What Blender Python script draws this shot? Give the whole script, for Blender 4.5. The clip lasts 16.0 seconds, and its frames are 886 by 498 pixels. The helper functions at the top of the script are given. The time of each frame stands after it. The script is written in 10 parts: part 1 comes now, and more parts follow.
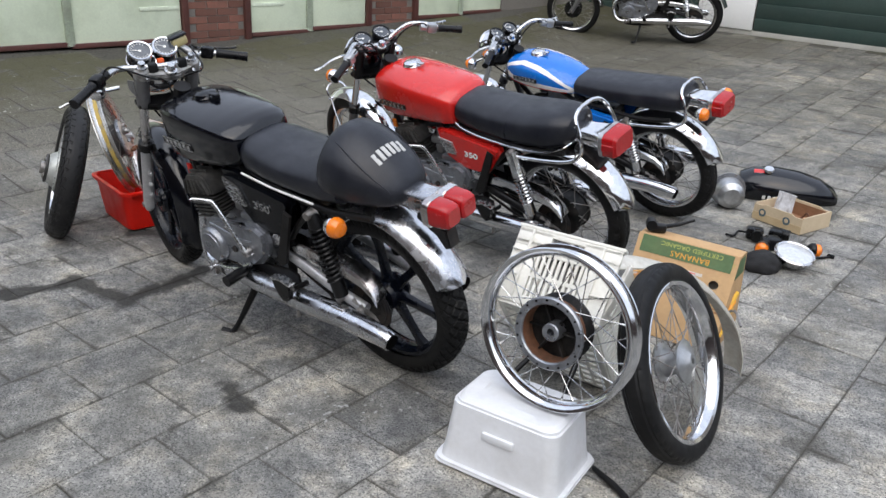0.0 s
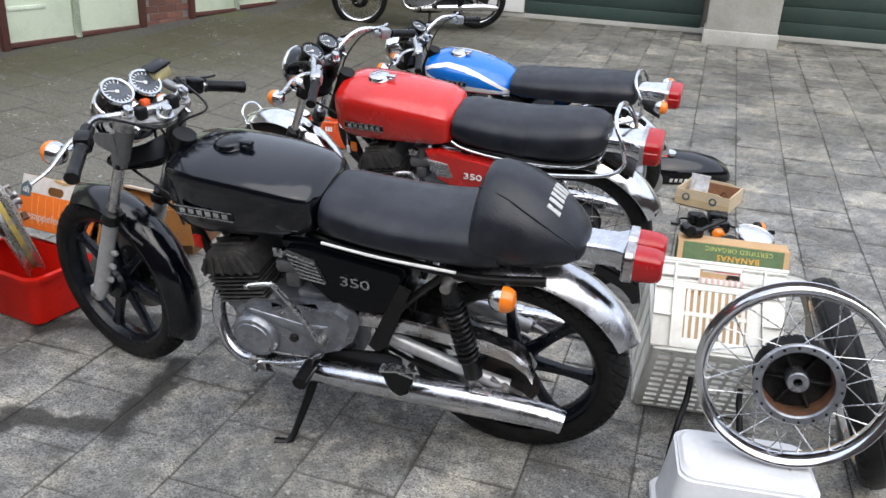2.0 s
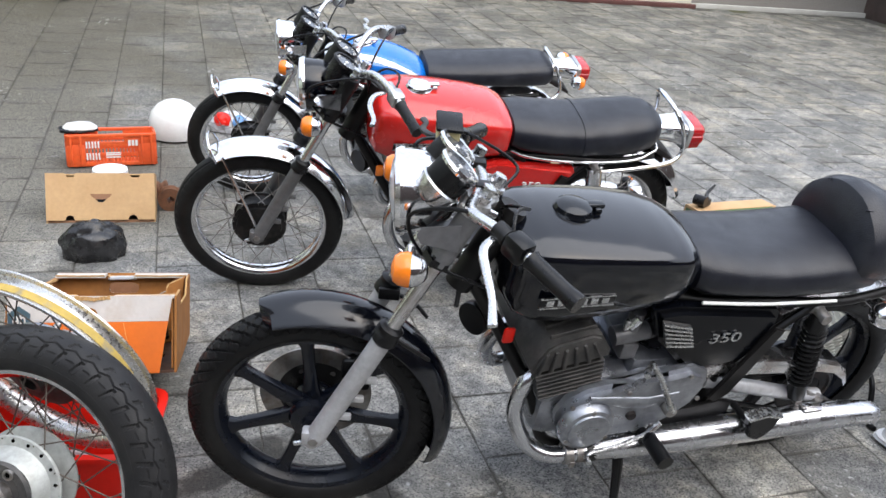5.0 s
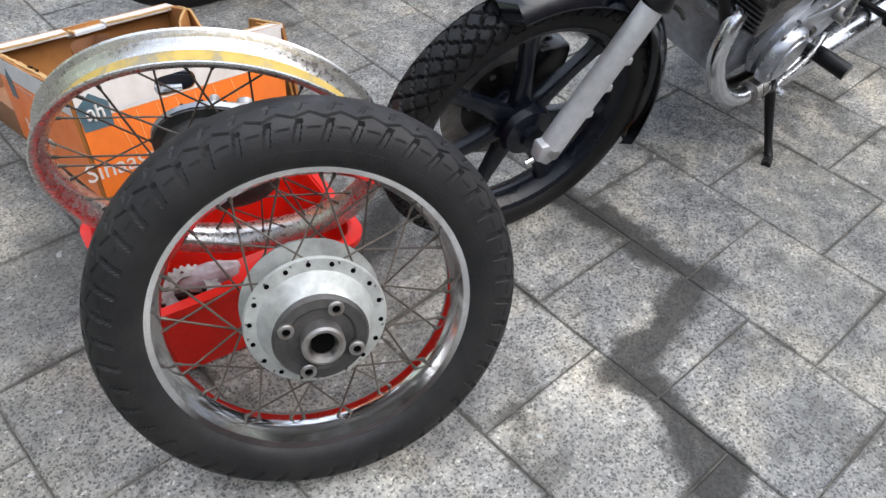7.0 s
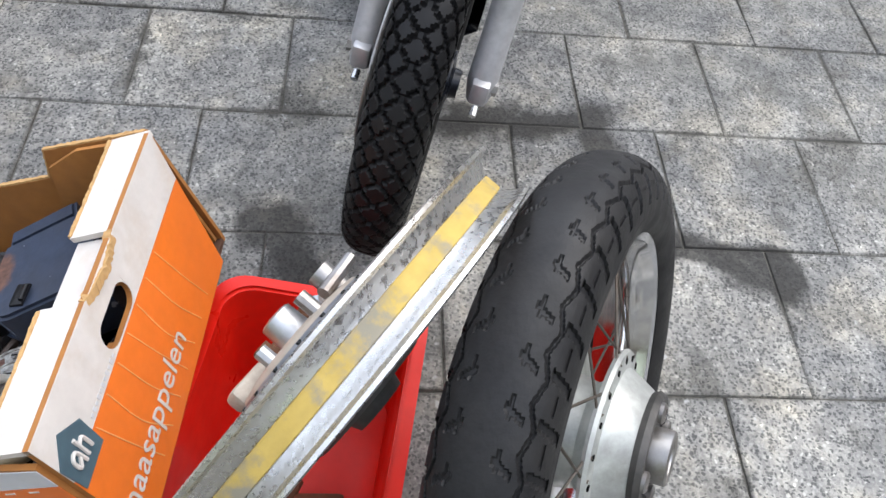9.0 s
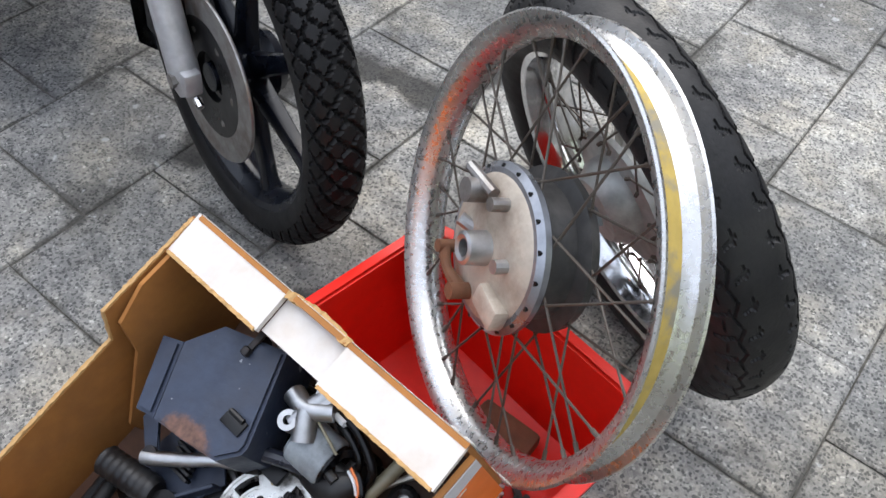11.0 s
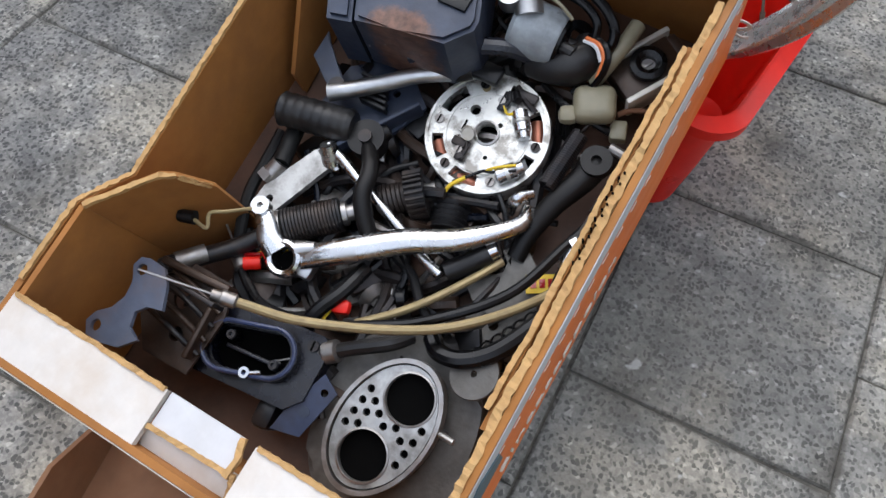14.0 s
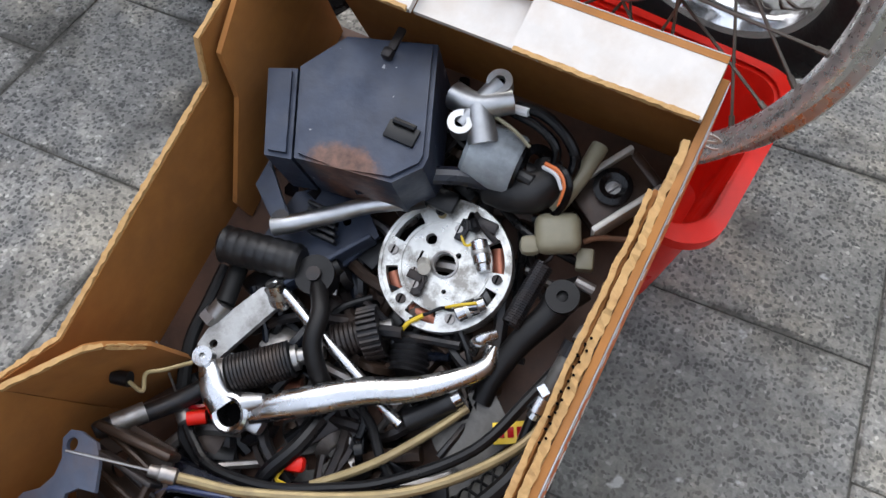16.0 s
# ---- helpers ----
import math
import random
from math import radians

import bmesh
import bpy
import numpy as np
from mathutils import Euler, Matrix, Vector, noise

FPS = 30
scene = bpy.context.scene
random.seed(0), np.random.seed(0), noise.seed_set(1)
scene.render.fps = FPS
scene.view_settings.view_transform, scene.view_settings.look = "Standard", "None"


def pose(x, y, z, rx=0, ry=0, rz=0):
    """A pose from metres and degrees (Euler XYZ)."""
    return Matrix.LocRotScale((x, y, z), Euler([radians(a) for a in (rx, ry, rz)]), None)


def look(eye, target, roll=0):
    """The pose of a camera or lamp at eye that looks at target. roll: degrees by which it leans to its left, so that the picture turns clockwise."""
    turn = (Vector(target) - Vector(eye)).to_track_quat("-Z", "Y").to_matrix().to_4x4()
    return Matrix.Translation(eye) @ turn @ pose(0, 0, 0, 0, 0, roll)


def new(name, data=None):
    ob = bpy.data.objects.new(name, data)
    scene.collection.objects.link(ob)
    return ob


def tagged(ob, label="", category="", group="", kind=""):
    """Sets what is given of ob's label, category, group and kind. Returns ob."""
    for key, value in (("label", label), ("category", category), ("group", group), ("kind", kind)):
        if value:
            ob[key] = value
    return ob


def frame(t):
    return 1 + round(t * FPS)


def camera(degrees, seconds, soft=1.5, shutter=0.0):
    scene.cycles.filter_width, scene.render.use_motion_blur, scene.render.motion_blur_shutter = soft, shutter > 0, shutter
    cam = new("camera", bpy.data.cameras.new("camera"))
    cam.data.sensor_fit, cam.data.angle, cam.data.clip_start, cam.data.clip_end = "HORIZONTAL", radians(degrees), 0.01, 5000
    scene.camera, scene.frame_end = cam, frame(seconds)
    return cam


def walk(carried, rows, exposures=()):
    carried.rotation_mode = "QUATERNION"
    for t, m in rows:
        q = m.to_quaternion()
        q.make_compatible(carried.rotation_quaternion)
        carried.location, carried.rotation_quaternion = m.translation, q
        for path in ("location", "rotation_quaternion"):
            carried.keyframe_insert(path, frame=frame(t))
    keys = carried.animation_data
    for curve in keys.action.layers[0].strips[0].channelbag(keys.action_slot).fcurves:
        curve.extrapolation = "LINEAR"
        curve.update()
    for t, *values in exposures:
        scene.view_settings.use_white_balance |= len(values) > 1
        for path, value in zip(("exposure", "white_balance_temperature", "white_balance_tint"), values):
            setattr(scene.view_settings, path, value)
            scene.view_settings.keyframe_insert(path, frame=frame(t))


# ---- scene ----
cam = camera(56.8, 16.0)
PATH = [
    (0, (2.326, -1.711, 1.511), (1.169, -0.27, 0.745), 2.9),
    (0.5, (2.033, -1.772, 1.492), (0.947, -0.278, 0.723), 3.2),
    (1, (1.684, -1.768, 1.504), (0.668, -0.228, 0.731), 3.1),
    (1.5, (1.343, -1.806, 1.475), (0.554, -0.133, 0.714), 4.3),
    (2, (0.993, -1.868, 1.466), (0.458, -0.099, 0.702), 3.1),
    (2.5, (0.66, -1.835, 1.448), (0.268, -0.034, 0.67), 4.1),
    (3, (0.359, -1.801, 1.468), (0.098, 0.013, 0.667), 4.5),
    (3.2, (0.209, -1.775, 1.468), (0.031, 0.05, 0.668), 4.9),
    (5.3, (-1.142, -1.397, 1.456), (-0.504, 0.309, 0.628), 5.2),
    (5.5, (-1.236, -1.338, 1.418), (-0.602, 0.332, 0.517), 4.7),
    (6, (-1.491, -1.125, 1.342), (-0.788, 0.37, 0.216), 4.0),
    (6.2, (-1.55, -1.034, 1.303), (-0.809, 0.346, 0.059), 5.1),
    (6.5, (-1.655, -0.885, 1.253), (-0.806, 0.337, -0.084), 6.0),
    (7, (-1.765, -0.677, 1.204), (-0.726, 0.325, -0.18), 5.3),
    (7.5, (-1.774, -0.436, 1.152), (-0.624, 0.305, -0.307), 7.4),
    (8, (-1.75, -0.19, 1.15), (-0.602, 0.332, -0.402), 7.2),
    (8.5, (-1.741, 0.07, 1.148), (-0.527, 0.261, -0.43), 7.4),
    (8.7, (-1.732, 0.145, 1.14), (-0.504, 0.18, -0.438), 8.3),
    (10.8, (-1.558, 0.747, 1.106), (-0.820, -0.284, -0.440), 6.1),
    (11, (-1.577, 0.801, 1.114), (-0.839, -0.235, -0.429), 4.4),
    (11.2, (-1.592, 0.876, 1.111), (-0.856, -0.196, -0.409), 4.5),
    (11.5, (-1.614, 0.974, 1.109), (-0.878, -0.089, -0.416), 3.3),
    (12, (-1.631, 1.154, 1.131), (-0.916, 0.095, -0.408), 2.7),
    (12.5, (-1.599, 1.312, 1.123), (-0.929, 0.207, -0.404), 1.6),
    (13, (-1.516, 1.275, 1.021), (-0.935, 0.121, -0.506), 3.3),
    (13.5, (-1.448, 1.174, 0.923), (-0.971, 0.112, -0.702), 4.2),
    (14, (-1.431, 1.134, 0.848), (-1.008, 0.142, -0.836), 4.7),
    (14.5, (-1.424, 1.098, 0.821), (-1.013, 0.136, -0.884), 4.3),
    (15, (-1.412, 1.055, 0.829), (-1.013, 0.096, -0.879), 4.2),
    (15.5, (-1.401, 1.018, 0.837), (-1.008, 0.026, -0.854), 4.1),
    (16, (-1.396, 1.009, 0.865), (-0.999, -0.021, -0.803), 3.7),
]
EXPOSURES = [(0.0, 0.57), (1.5, 0.75), (3.2, 0.89), (5.5, 1.15), (8.5, 1.22), (11.0, 1.07), (13.5, 0.86), (16.0, 0.85)]
walk(cam, [(t, look(eye, target, roll)) for t, eye, target, roll in PATH], EXPOSURES)

# ---- world, sun, exposure ----
world = bpy.data.worlds.new("world")
scene.world = world
world.use_nodes = True
wn = world.node_tree
sky = wn.nodes.new("ShaderNodeTexSky")
sky.sky_type = "NISHITA"
sky.sun_disc = False
sky.sun_elevation, sky.sun_rotation = radians(48), radians(150)
sky.air_density, sky.dust_density, sky.ozone_density = 1.6, 4.0, 1.0
veil = wn.nodes.new("ShaderNodeMixRGB")
veil.inputs[0].default_value = 0.72
veil.inputs[2].default_value = (6.9, 7.5, 8.9, 1)
wn.links.new(sky.outputs[0], veil.inputs[1])
wn.links.new(veil.outputs[0], wn.nodes["Background"].inputs[0])
wn.nodes["Background"].inputs[1].default_value = 0.125
sun = new("sun", bpy.data.lights.new("sun", "SUN"))
sun.data.energy, sun.data.angle, sun.data.color = 1.3, radians(75), (1.0, 0.985, 0.97)
sun.matrix_world = look((0, 0, 30), (-9, 14, 0))
scene.view_settings.exposure = 0.0


GX0, GY0, PITCH = 0.085, 0.11, 0.30   # lattice of the paving, in half bond


# ---- materials ----
def nodes_of(name):
    m = bpy.data.materials.new(name)
    m.use_nodes = True
    return m, m.node_tree, m.node_tree.nodes["Principled BSDF"]


def ramp(nt, source, stops):
    r = nt.nodes.new("ShaderNodeValToRGB")
    els = r.color_ramp.elements
    while len(els) < len(stops):
        els.new(0.5)
    for e, (p, c) in zip(els, stops):
        e.position, e.color = p, (*c, 1)
    nt.links.new(source, r.inputs[0])
    return r.outputs[0]


def texture(nt, scale, detail=4, rough=0.55, kind="ShaderNodeTexNoise", coord="Object", stretch=(1, 1, 1)):
    c = nt.nodes.new("ShaderNodeTexCoord")
    mp = nt.nodes.new("ShaderNodeMapping")
    mp.inputs[3].default_value = stretch
    nt.links.new(c.outputs[coord], mp.inputs[0])
    n = nt.nodes.new(kind)
    n.inputs["Scale"].default_value = scale
    if kind == "ShaderNodeTexNoise":
        n.inputs["Detail"].default_value, n.inputs["Roughness"].default_value = detail, rough
    nt.links.new(mp.outputs[0], n.inputs[0])
    return n.outputs[0]


def mixed(nt, a, b, fac, mode="MIX"):
    m = nt.nodes.new("ShaderNodeMixRGB")
    m.blend_type = mode
    for i, v in enumerate((fac, a, b)):
        if isinstance(v, (int, float)):
            m.inputs[i].default_value = v
        elif isinstance(v, tuple):
            m.inputs[i].default_value = (*v, 1)
        else:
            nt.links.new(v, m.inputs[i])
    return m.outputs[0]


def bumped(nt, bsdf, height, strength, distance=0.002):
    b = nt.nodes.new("ShaderNodeBump")
    b.inputs["Strength"].default_value, b.inputs["Distance"].default_value = strength, distance
    nt.links.new(height, b.inputs["Height"])
    nt.links.new(b.outputs[0], bsdf.inputs["Normal"])


def surface(name, base, rough=0.5, metal=0.0, stain=None, stain_amount=0.5, stain_scale=6, stain_sharp=0.12, grain=0.12, grain_scale=60,
            bump=0.1, bump_scale=120, rough_var=0.12, coat=0.0, vary=0.0, alpha=1.0, spec=0.5, stretch=(1, 1, 1)):
    """A painted, metal, rubber or plastic surface: base colour, fine grain, larger stains, uneven gloss, fine relief."""
    m, nt, b = nodes_of(name)
    fine = texture(nt, grain_scale, 5, stretch=stretch)
    dark = tuple(c * (1 - grain) for c in base)
    light = tuple(min(1, c * (1 + grain)) for c in base)
    col = ramp(nt, fine, [(0.3, dark), (0.7, light)])
    if vary:
        oi = nt.nodes.new("ShaderNodeObjectInfo")
        shade = ramp(nt, oi.outputs["Random"], [(0, (1 - vary,) * 3), (1, (1 + vary * 0.6,) * 3)])
        col = mixed(nt, col, shade, 1.0, "MULTIPLY")
    if stain:
        big = texture(nt, stain_scale, 6, 0.65)
        mask = ramp(nt, big, [(0.56 - stain_sharp, (0, 0, 0)), (0.56 + stain_sharp, (stain_amount,) * 3)])
        col = mixed(nt, col, stain, mask)
    nt.links.new(col, b.inputs["Base Color"])
    rr = ramp(nt, texture(nt, stain_scale * 2.3, 4), [(0.3, (max(0.02, rough - rough_var),) * 3), (0.7, (min(1, rough + rough_var),) * 3)])
    nt.links.new(rr, b.inputs["Roughness"])
    b.inputs["Metallic"].default_value = metal
    b.inputs["Coat Weight"].default_value = coat
    b.inputs["Coat Roughness"].default_value = 0.08
    b.inputs["Specular IOR Level"].default_value = spec
    if bump:
        bumped(nt, b, texture(nt, bump_scale, 4), bump)
    return m


black_paint = surface("black_paint", (0.0014, 0.0020, 0.0042), 0.16, stain=(0.007, 0.007, 0.009), stain_amount=0.14, stain_scale=9, coat=0.38, spec=0.38, rough_var=0.06, bump=0.02, grain=0.2)
black_panel = surface("black_panel", (0.0014, 0.0018, 0.0032), 0.22, stain=(0.006, 0.006, 0.008), stain_amount=0.2, stain_scale=9, coat=0.0, spec=0.22, rough_var=0.06, bump=0.02)
black_satin = surface("black_satin", (0.004, 0.004, 0.0045), 0.36, stain=(0.02, 0.018, 0.016), stain_amount=0.25, spec=0.35, bump=0.05)
frame_black = surface("frame_black", (0.003, 0.003, 0.0035), 0.42, spec=0.28, stain=(0.026, 0.022, 0.019), stain_amount=0.35, bump=0.1)
wheel_black = surface("wheel_black", (0.003, 0.0045, 0.009), 0.25, stain=(0.012, 0.012, 0.014), stain_amount=0.25, spec=0.34, bump=0.05)
red_paint = surface("red_paint", (0.56, 0.016, 0.012), 0.22, stain=(0.36, 0.012, 0.01), stain_amount=0.4, stain_scale=4, coat=0.5, bump=0.01, grain=0.06)
blue_paint = surface("blue_paint", (0.003, 0.15, 0.56), 0.2, stain=(0.003, 0.10, 0.42), stain_amount=0.4, stain_scale=4, coat=0.5, bump=0.01, grain=0.06)
white_paint = surface("white_paint", (0.78, 0.77, 0.74), 0.3, coat=0.3, bump=0.02, grain=0.04)
chrome = surface("chrome", (0.74, 0.75, 0.77), 0.13, 1.0, stain=(0.42, 0.38, 0.34), stain_amount=0.28, stain_scale=14, bump=0.02, grain=0.05, rough_var=0.07)
old_chrome = surface("old_chrome", (0.66, 0.66, 0.67), 0.2, 1.0, stain=(0.2, 0.12, 0.08), stain_amount=0.55, stain_scale=11, bump=0.06, grain=0.1)
aluminium = surface("aluminium", (0.5, 0.51, 0.52), 0.42, 1.0, stain=(0.2, 0.19, 0.18), stain_amount=0.5, stain_scale=10, bump=0.08, grain=0.1)
cast_grey = surface("cast_grey", (0.33, 0.345, 0.375), 0.34, 0.8, stain=(0.09, 0.09, 0.10), stain_amount=0.6, stain_scale=9, bump=0.12, grain=0.12)
fork_grey = surface("fork_grey", (0.52, 0.52, 0.53), 0.42, 0.45, stain=(0.25, 0.25, 0.25), stain_amount=0.4, bump=0.05)
hub_paint = surface("hub_paint", (0.43, 0.445, 0.425), 0.44, 0.35, stain=(0.19, 0.185, 0.17), stain_amount=0.65, stain_scale=18, bump=0.06)
dirty_alloy = surface("dirty_alloy", (0.46, 0.40, 0.33), 0.62, 0.35, stain=(0.17, 0.12, 0.085), stain_amount=0.7, stain_scale=14, bump=0.3, bump_scale=90)
dull_fork = surface("dull_fork", (0.17, 0.17, 0.175), 0.45, 0.5, stain=(0.09, 0.085, 0.08), stain_amount=0.5, bump=0.08)
pale_cast = surface("pale_cast", (0.42, 0.42, 0.41), 0.45, 0.8, stain=(0.09, 0.08, 0.07), stain_amount=0.7, stain_scale=34, bump=0.2)
old_pipe = surface("old_pipe", (0.62, 0.63, 0.66), 0.24, 1.0, stain=(0.34, 0.33, 0.33), stain_amount=0.55, stain_scale=9, bump=0.04, grain=0.08, rough_var=0.10)
black_gloss = surface("black_gloss", (0.003, 0.004, 0.006), 0.12, spec=0.5, bump=0.03)
pale_print = surface("pale_print", (0.50, 0.50, 0.48), 0.6, stain=(0.2, 0.2, 0.2), stain_amount=0.5, stain_scale=60, bump=0.05)
dark_spoke = surface("dark_spoke", (0.11, 0.095, 0.08), 0.5, 0.6, stain=(0.05, 0.035, 0.025), stain_amount=0.6, stain_scale=30, bump=0.1)
pitted_rim = surface("pitted_rim", (0.62, 0.615, 0.60), 0.30, 0.92, stain=(0.30, 0.27, 0.235), stain_amount=0.42, stain_scale=60, stain_sharp=0.12, bump=0.18, bump_scale=160, grain=0.16, rough_var=0.14)
greasy_cast = surface("greasy_cast", (0.115, 0.110, 0.102), 0.5, 0.35, stain=(0.026, 0.021, 0.016), stain_amount=0.7, stain_scale=24, stain_sharp=0.18, bump=0.25, bump_scale=180, grain=0.2)
brown_steel = surface("brown_steel", (0.050, 0.030, 0.020), 0.38, 0.3, stain=(0.012, 0.010, 0.009), stain_amount=0.7, stain_scale=26, bump=0.2, grain=0.25)
navy_black = surface("navy_black", (0.0035, 0.0045, 0.010), 0.30, spec=0.45, stain=(0.016, 0.012, 0.010), stain_amount=0.4, stain_scale=20, bump=0.1)
# blue colour for the sheen along the carburettor's oval rim
blue_sheen = surface("blue_sheen", (0.030, 0.045, 0.110), 0.35, spec=0.5, stain=(0.01, 0.012, 0.02), stain_amount=0.5, stain_scale=30, bump=0.08)
navy_steel = surface("navy_steel", (0.028, 0.038, 0.075), 0.40, 0.3, stain=(0.016, 0.014, 0.014), stain_amount=0.6, stain_scale=22, bump=0.15)
blue_hose = surface("blue_hose", (0.016, 0.019, 0.030), 0.30, spec=0.5, stain=(0.006, 0.006, 0.008), stain_amount=0.5, stain_scale=16, bump=0.08)
pale_can = surface("pale_can", (0.30, 0.335, 0.36), 0.38, 0.1, stain=(0.07, 0.07, 0.075), stain_amount=0.6, stain_scale=22, bump=0.15, grain=0.15)
rust = surface("rust", (0.16, 0.07, 0.035), 0.8, 0.2, stain=(0.05, 0.03, 0.02), stain_amount=0.7, stain_scale=20, bump=0.4)
rubber = surface("rubber", (0.0065, 0.0065, 0.007), 0.5, spec=0.22, stain=(0.020, 0.0195, 0.018), stain_amount=0.5, stain_scale=7, bump=0.15, grain=0.25)
worn_rubber = surface("worn_rubber", (0.009, 0.009, 0.010), 0.55, spec=0.3, stain=(0.036, 0.0345, 0.032), stain_amount=0.5, stain_scale=11, stain_sharp=0.2, bump=0.25, bump_scale=220, grain=0.3, grain_scale=150)
seat_vinyl = surface("seat_vinyl", (0.006, 0.007, 0.012), 0.38, spec=0.42, stain=(0.034, 0.036, 0.044), stain_amount=0.45, stain_scale=9, bump=0.35, bump_scale=260, rough_var=0.08)
steel = surface("steel", (0.34, 0.33, 0.32), 0.42, 0.9, stain=(0.14, 0.09, 0.06), stain_amount=0.6, stain_scale=25, bump=0.1)
dark_steel = surface("dark_steel", (0.014, 0.014, 0.016), 0.40, 0.4, stain=(0.08, 0.05, 0.034), stain_amount=0.45, stain_scale=18, bump=0.15)
bright_steel = surface("bright_steel", (0.62, 0.63, 0.64), 0.26, 1.0, stain=(0.20, 0.18, 0.16), stain_amount=0.5, stain_scale=30, bump=0.05)
engine_black = surface("engine_black", (0.006, 0.006, 0.0065), 0.5, 0.15, spec=0.24, stain=(0.075, 0.069, 0.063), stain_amount=0.42, stain_scale=16, bump=0.2)
red_plastic = surface("red_plastic", (0.70, 0.014, 0.006), 0.38, spec=0.32, stain=(0.52, 0.012, 0.006), stain_amount=0.5, stain_scale=5, bump=0.04, grain=0.05)
orange_plastic = surface("orange_plastic", (0.75, 0.11, 0.025), 0.42, stain=(0.55, 0.08, 0.03), stain_amount=0.4, bump=0.05)
white_plastic = surface("white_plastic", (0.72, 0.73, 0.75), 0.4, stain=(0.5, 0.49, 0.47), stain_amount=0.4, stain_scale=5, bump=0.05, grain=0.03)
cream_plastic = surface("cream_plastic", (0.79, 0.78, 0.72), 0.48, stain=(0.5, 0.47, 0.38), stain_amount=0.5, stain_scale=7, bump=0.08, grain=0.05)
black_plastic = surface("black_plastic", (0.0030, 0.0032, 0.004), 0.30, spec=0.28, stain=(0.026, 0.024, 0.022), stain_amount=0.3, bump=0.08)
grey_blue_steel = surface("grey_blue_steel", (0.024, 0.034, 0.060), 0.46, 0.2, stain=(0.03, 0.032, 0.042), stain_amount=0.5, stain_scale=16, bump=0.2)
blue_grey_plate = surface("blue_grey_plate", (0.10, 0.12, 0.17), 0.45, 0.3, stain=(0.16, 0.11, 0.09), stain_amount=0.5, stain_scale=18, bump=0.15)
lens_red = surface("lens_red", (0.36, 0.006, 0.008), 0.18, bump=0.25, bump_scale=220, coat=0.12, grain=0.1)
lens_amber = surface("lens_amber", (0.82, 0.2, 0.012), 0.18, bump=0.2, bump_scale=220, coat=0.4, grain=0.08)
glass_lens = surface("glass_lens", (0.62, 0.64, 0.66), 0.12, 0.35, bump=0.2, bump_scale=90)
dial_face = surface("dial_face", (0.06, 0.068, 0.08), 0.2, bump=0.0, coat=0.5)
copper = surface("copper", (0.36, 0.14, 0.09), 0.42, 0.8, bump=0.2)
yellow_mark = surface("yellow_mark", (0.75, 0.52, 0.03), 0.5, bump=0.02)
orange_wire = surface("orange_wire", (0.75, 0.2, 0.06), 0.5, bump=0.02)
brass = surface("brass", (0.294, 0.231, 0.119), 0.5, 0.55, stain=(0.2, 0.15, 0.09), stain_amount=0.6, stain_scale=40, bump=0.1)
rim_tape = surface("rim_tape", (0.42, 0.30, 0.075), 0.8, stain=(0.20, 0.19, 0.16), stain_amount=0.9, stain_scale=18, stain_sharp=0.06, bump=0.1)
green_paint = surface("green_paint", (0.72, 0.80, 0.62), 0.5, stain=(0.36, 0.42, 0.28), stain_amount=0.5, stain_scale=1.6, bump=0.1, grain=0.04)
door_trim = surface("door_trim", (0.70, 0.78, 0.62), 0.5, stain=(0.4, 0.42, 0.32), stain_amount=0.5, stain_scale=4, bump=0.1)
brown_trim = surface("brown_trim", (0.10, 0.035, 0.028), 0.6, stain=(0.05, 0.025, 0.02), stain_amount=0.5, bump=0.2)
brick_mat = surface("brick_mat", (0.20, 0.085, 0.06), 0.85, stain=(0.12, 0.07, 0.055), stain_amount=0.6, stain_scale=14, bump=0.5, bump_scale=150, vary=0.4)
# for the two added walls out of view, dark so that paint reflects less
unseen_wall_brick = surface("unseen_wall_brick", (0.085, 0.060, 0.050), 0.85, stain=(0.05, 0.04, 0.035), stain_amount=0.6, stain_scale=5, bump=0.4)
mortar = surface("mortar", (0.20, 0.185, 0.165), 0.95, bump=0.4)
dark_green = surface("dark_green", (0.032, 0.058, 0.05), 0.5, stain=(0.05, 0.07, 0.06), stain_amount=0.5, stain_scale=3, bump=0.1, vary=0.15)
concrete = surface("concrete", (0.42, 0.41, 0.37), 0.85, stain=(0.28, 0.27, 0.23), stain_amount=0.6, stain_scale=3, bump=0.3)
white_door = surface("white_door", (0.74, 0.74, 0.72), 0.5, stain=(0.6, 0.6, 0.57), stain_amount=0.4, stain_scale=2, bump=0.05, grain=0.02)
cream_door = surface("cream_door", (0.70, 0.68, 0.56), 0.5, stain=(0.55, 0.53, 0.42), stain_amount=0.4, stain_scale=2, bump=0.05, grain=0.02)
cardboard = surface("cardboard", (0.32, 0.128, 0.027), 0.8, stain=(0.19, 0.080, 0.024), stain_amount=0.6, stain_scale=7, bump=0.12, bump_scale=60, grain=0.08)
board_edge = surface("board_edge", (0.47, 0.285, 0.115), 0.9, stain=(0.28, 0.15, 0.06), stain_amount=0.7, stain_scale=60, bump=0.6, bump_scale=200, grain=0.2)
brown_board = surface("brown_board", (0.27, 0.135, 0.07), 0.8, stain=(0.18, 0.09, 0.045), stain_amount=0.5, stain_scale=6, bump=0.1, grain=0.08)
tan_board = surface("tan_board", (0.50, 0.32, 0.16), 0.8, stain=(0.38, 0.23, 0.11), stain_amount=0.5, stain_scale=6, bump=0.1, grain=0.06)
pale_orange = surface("pale_orange", (0.74, 0.36, 0.14), 0.6, bump=0.02)
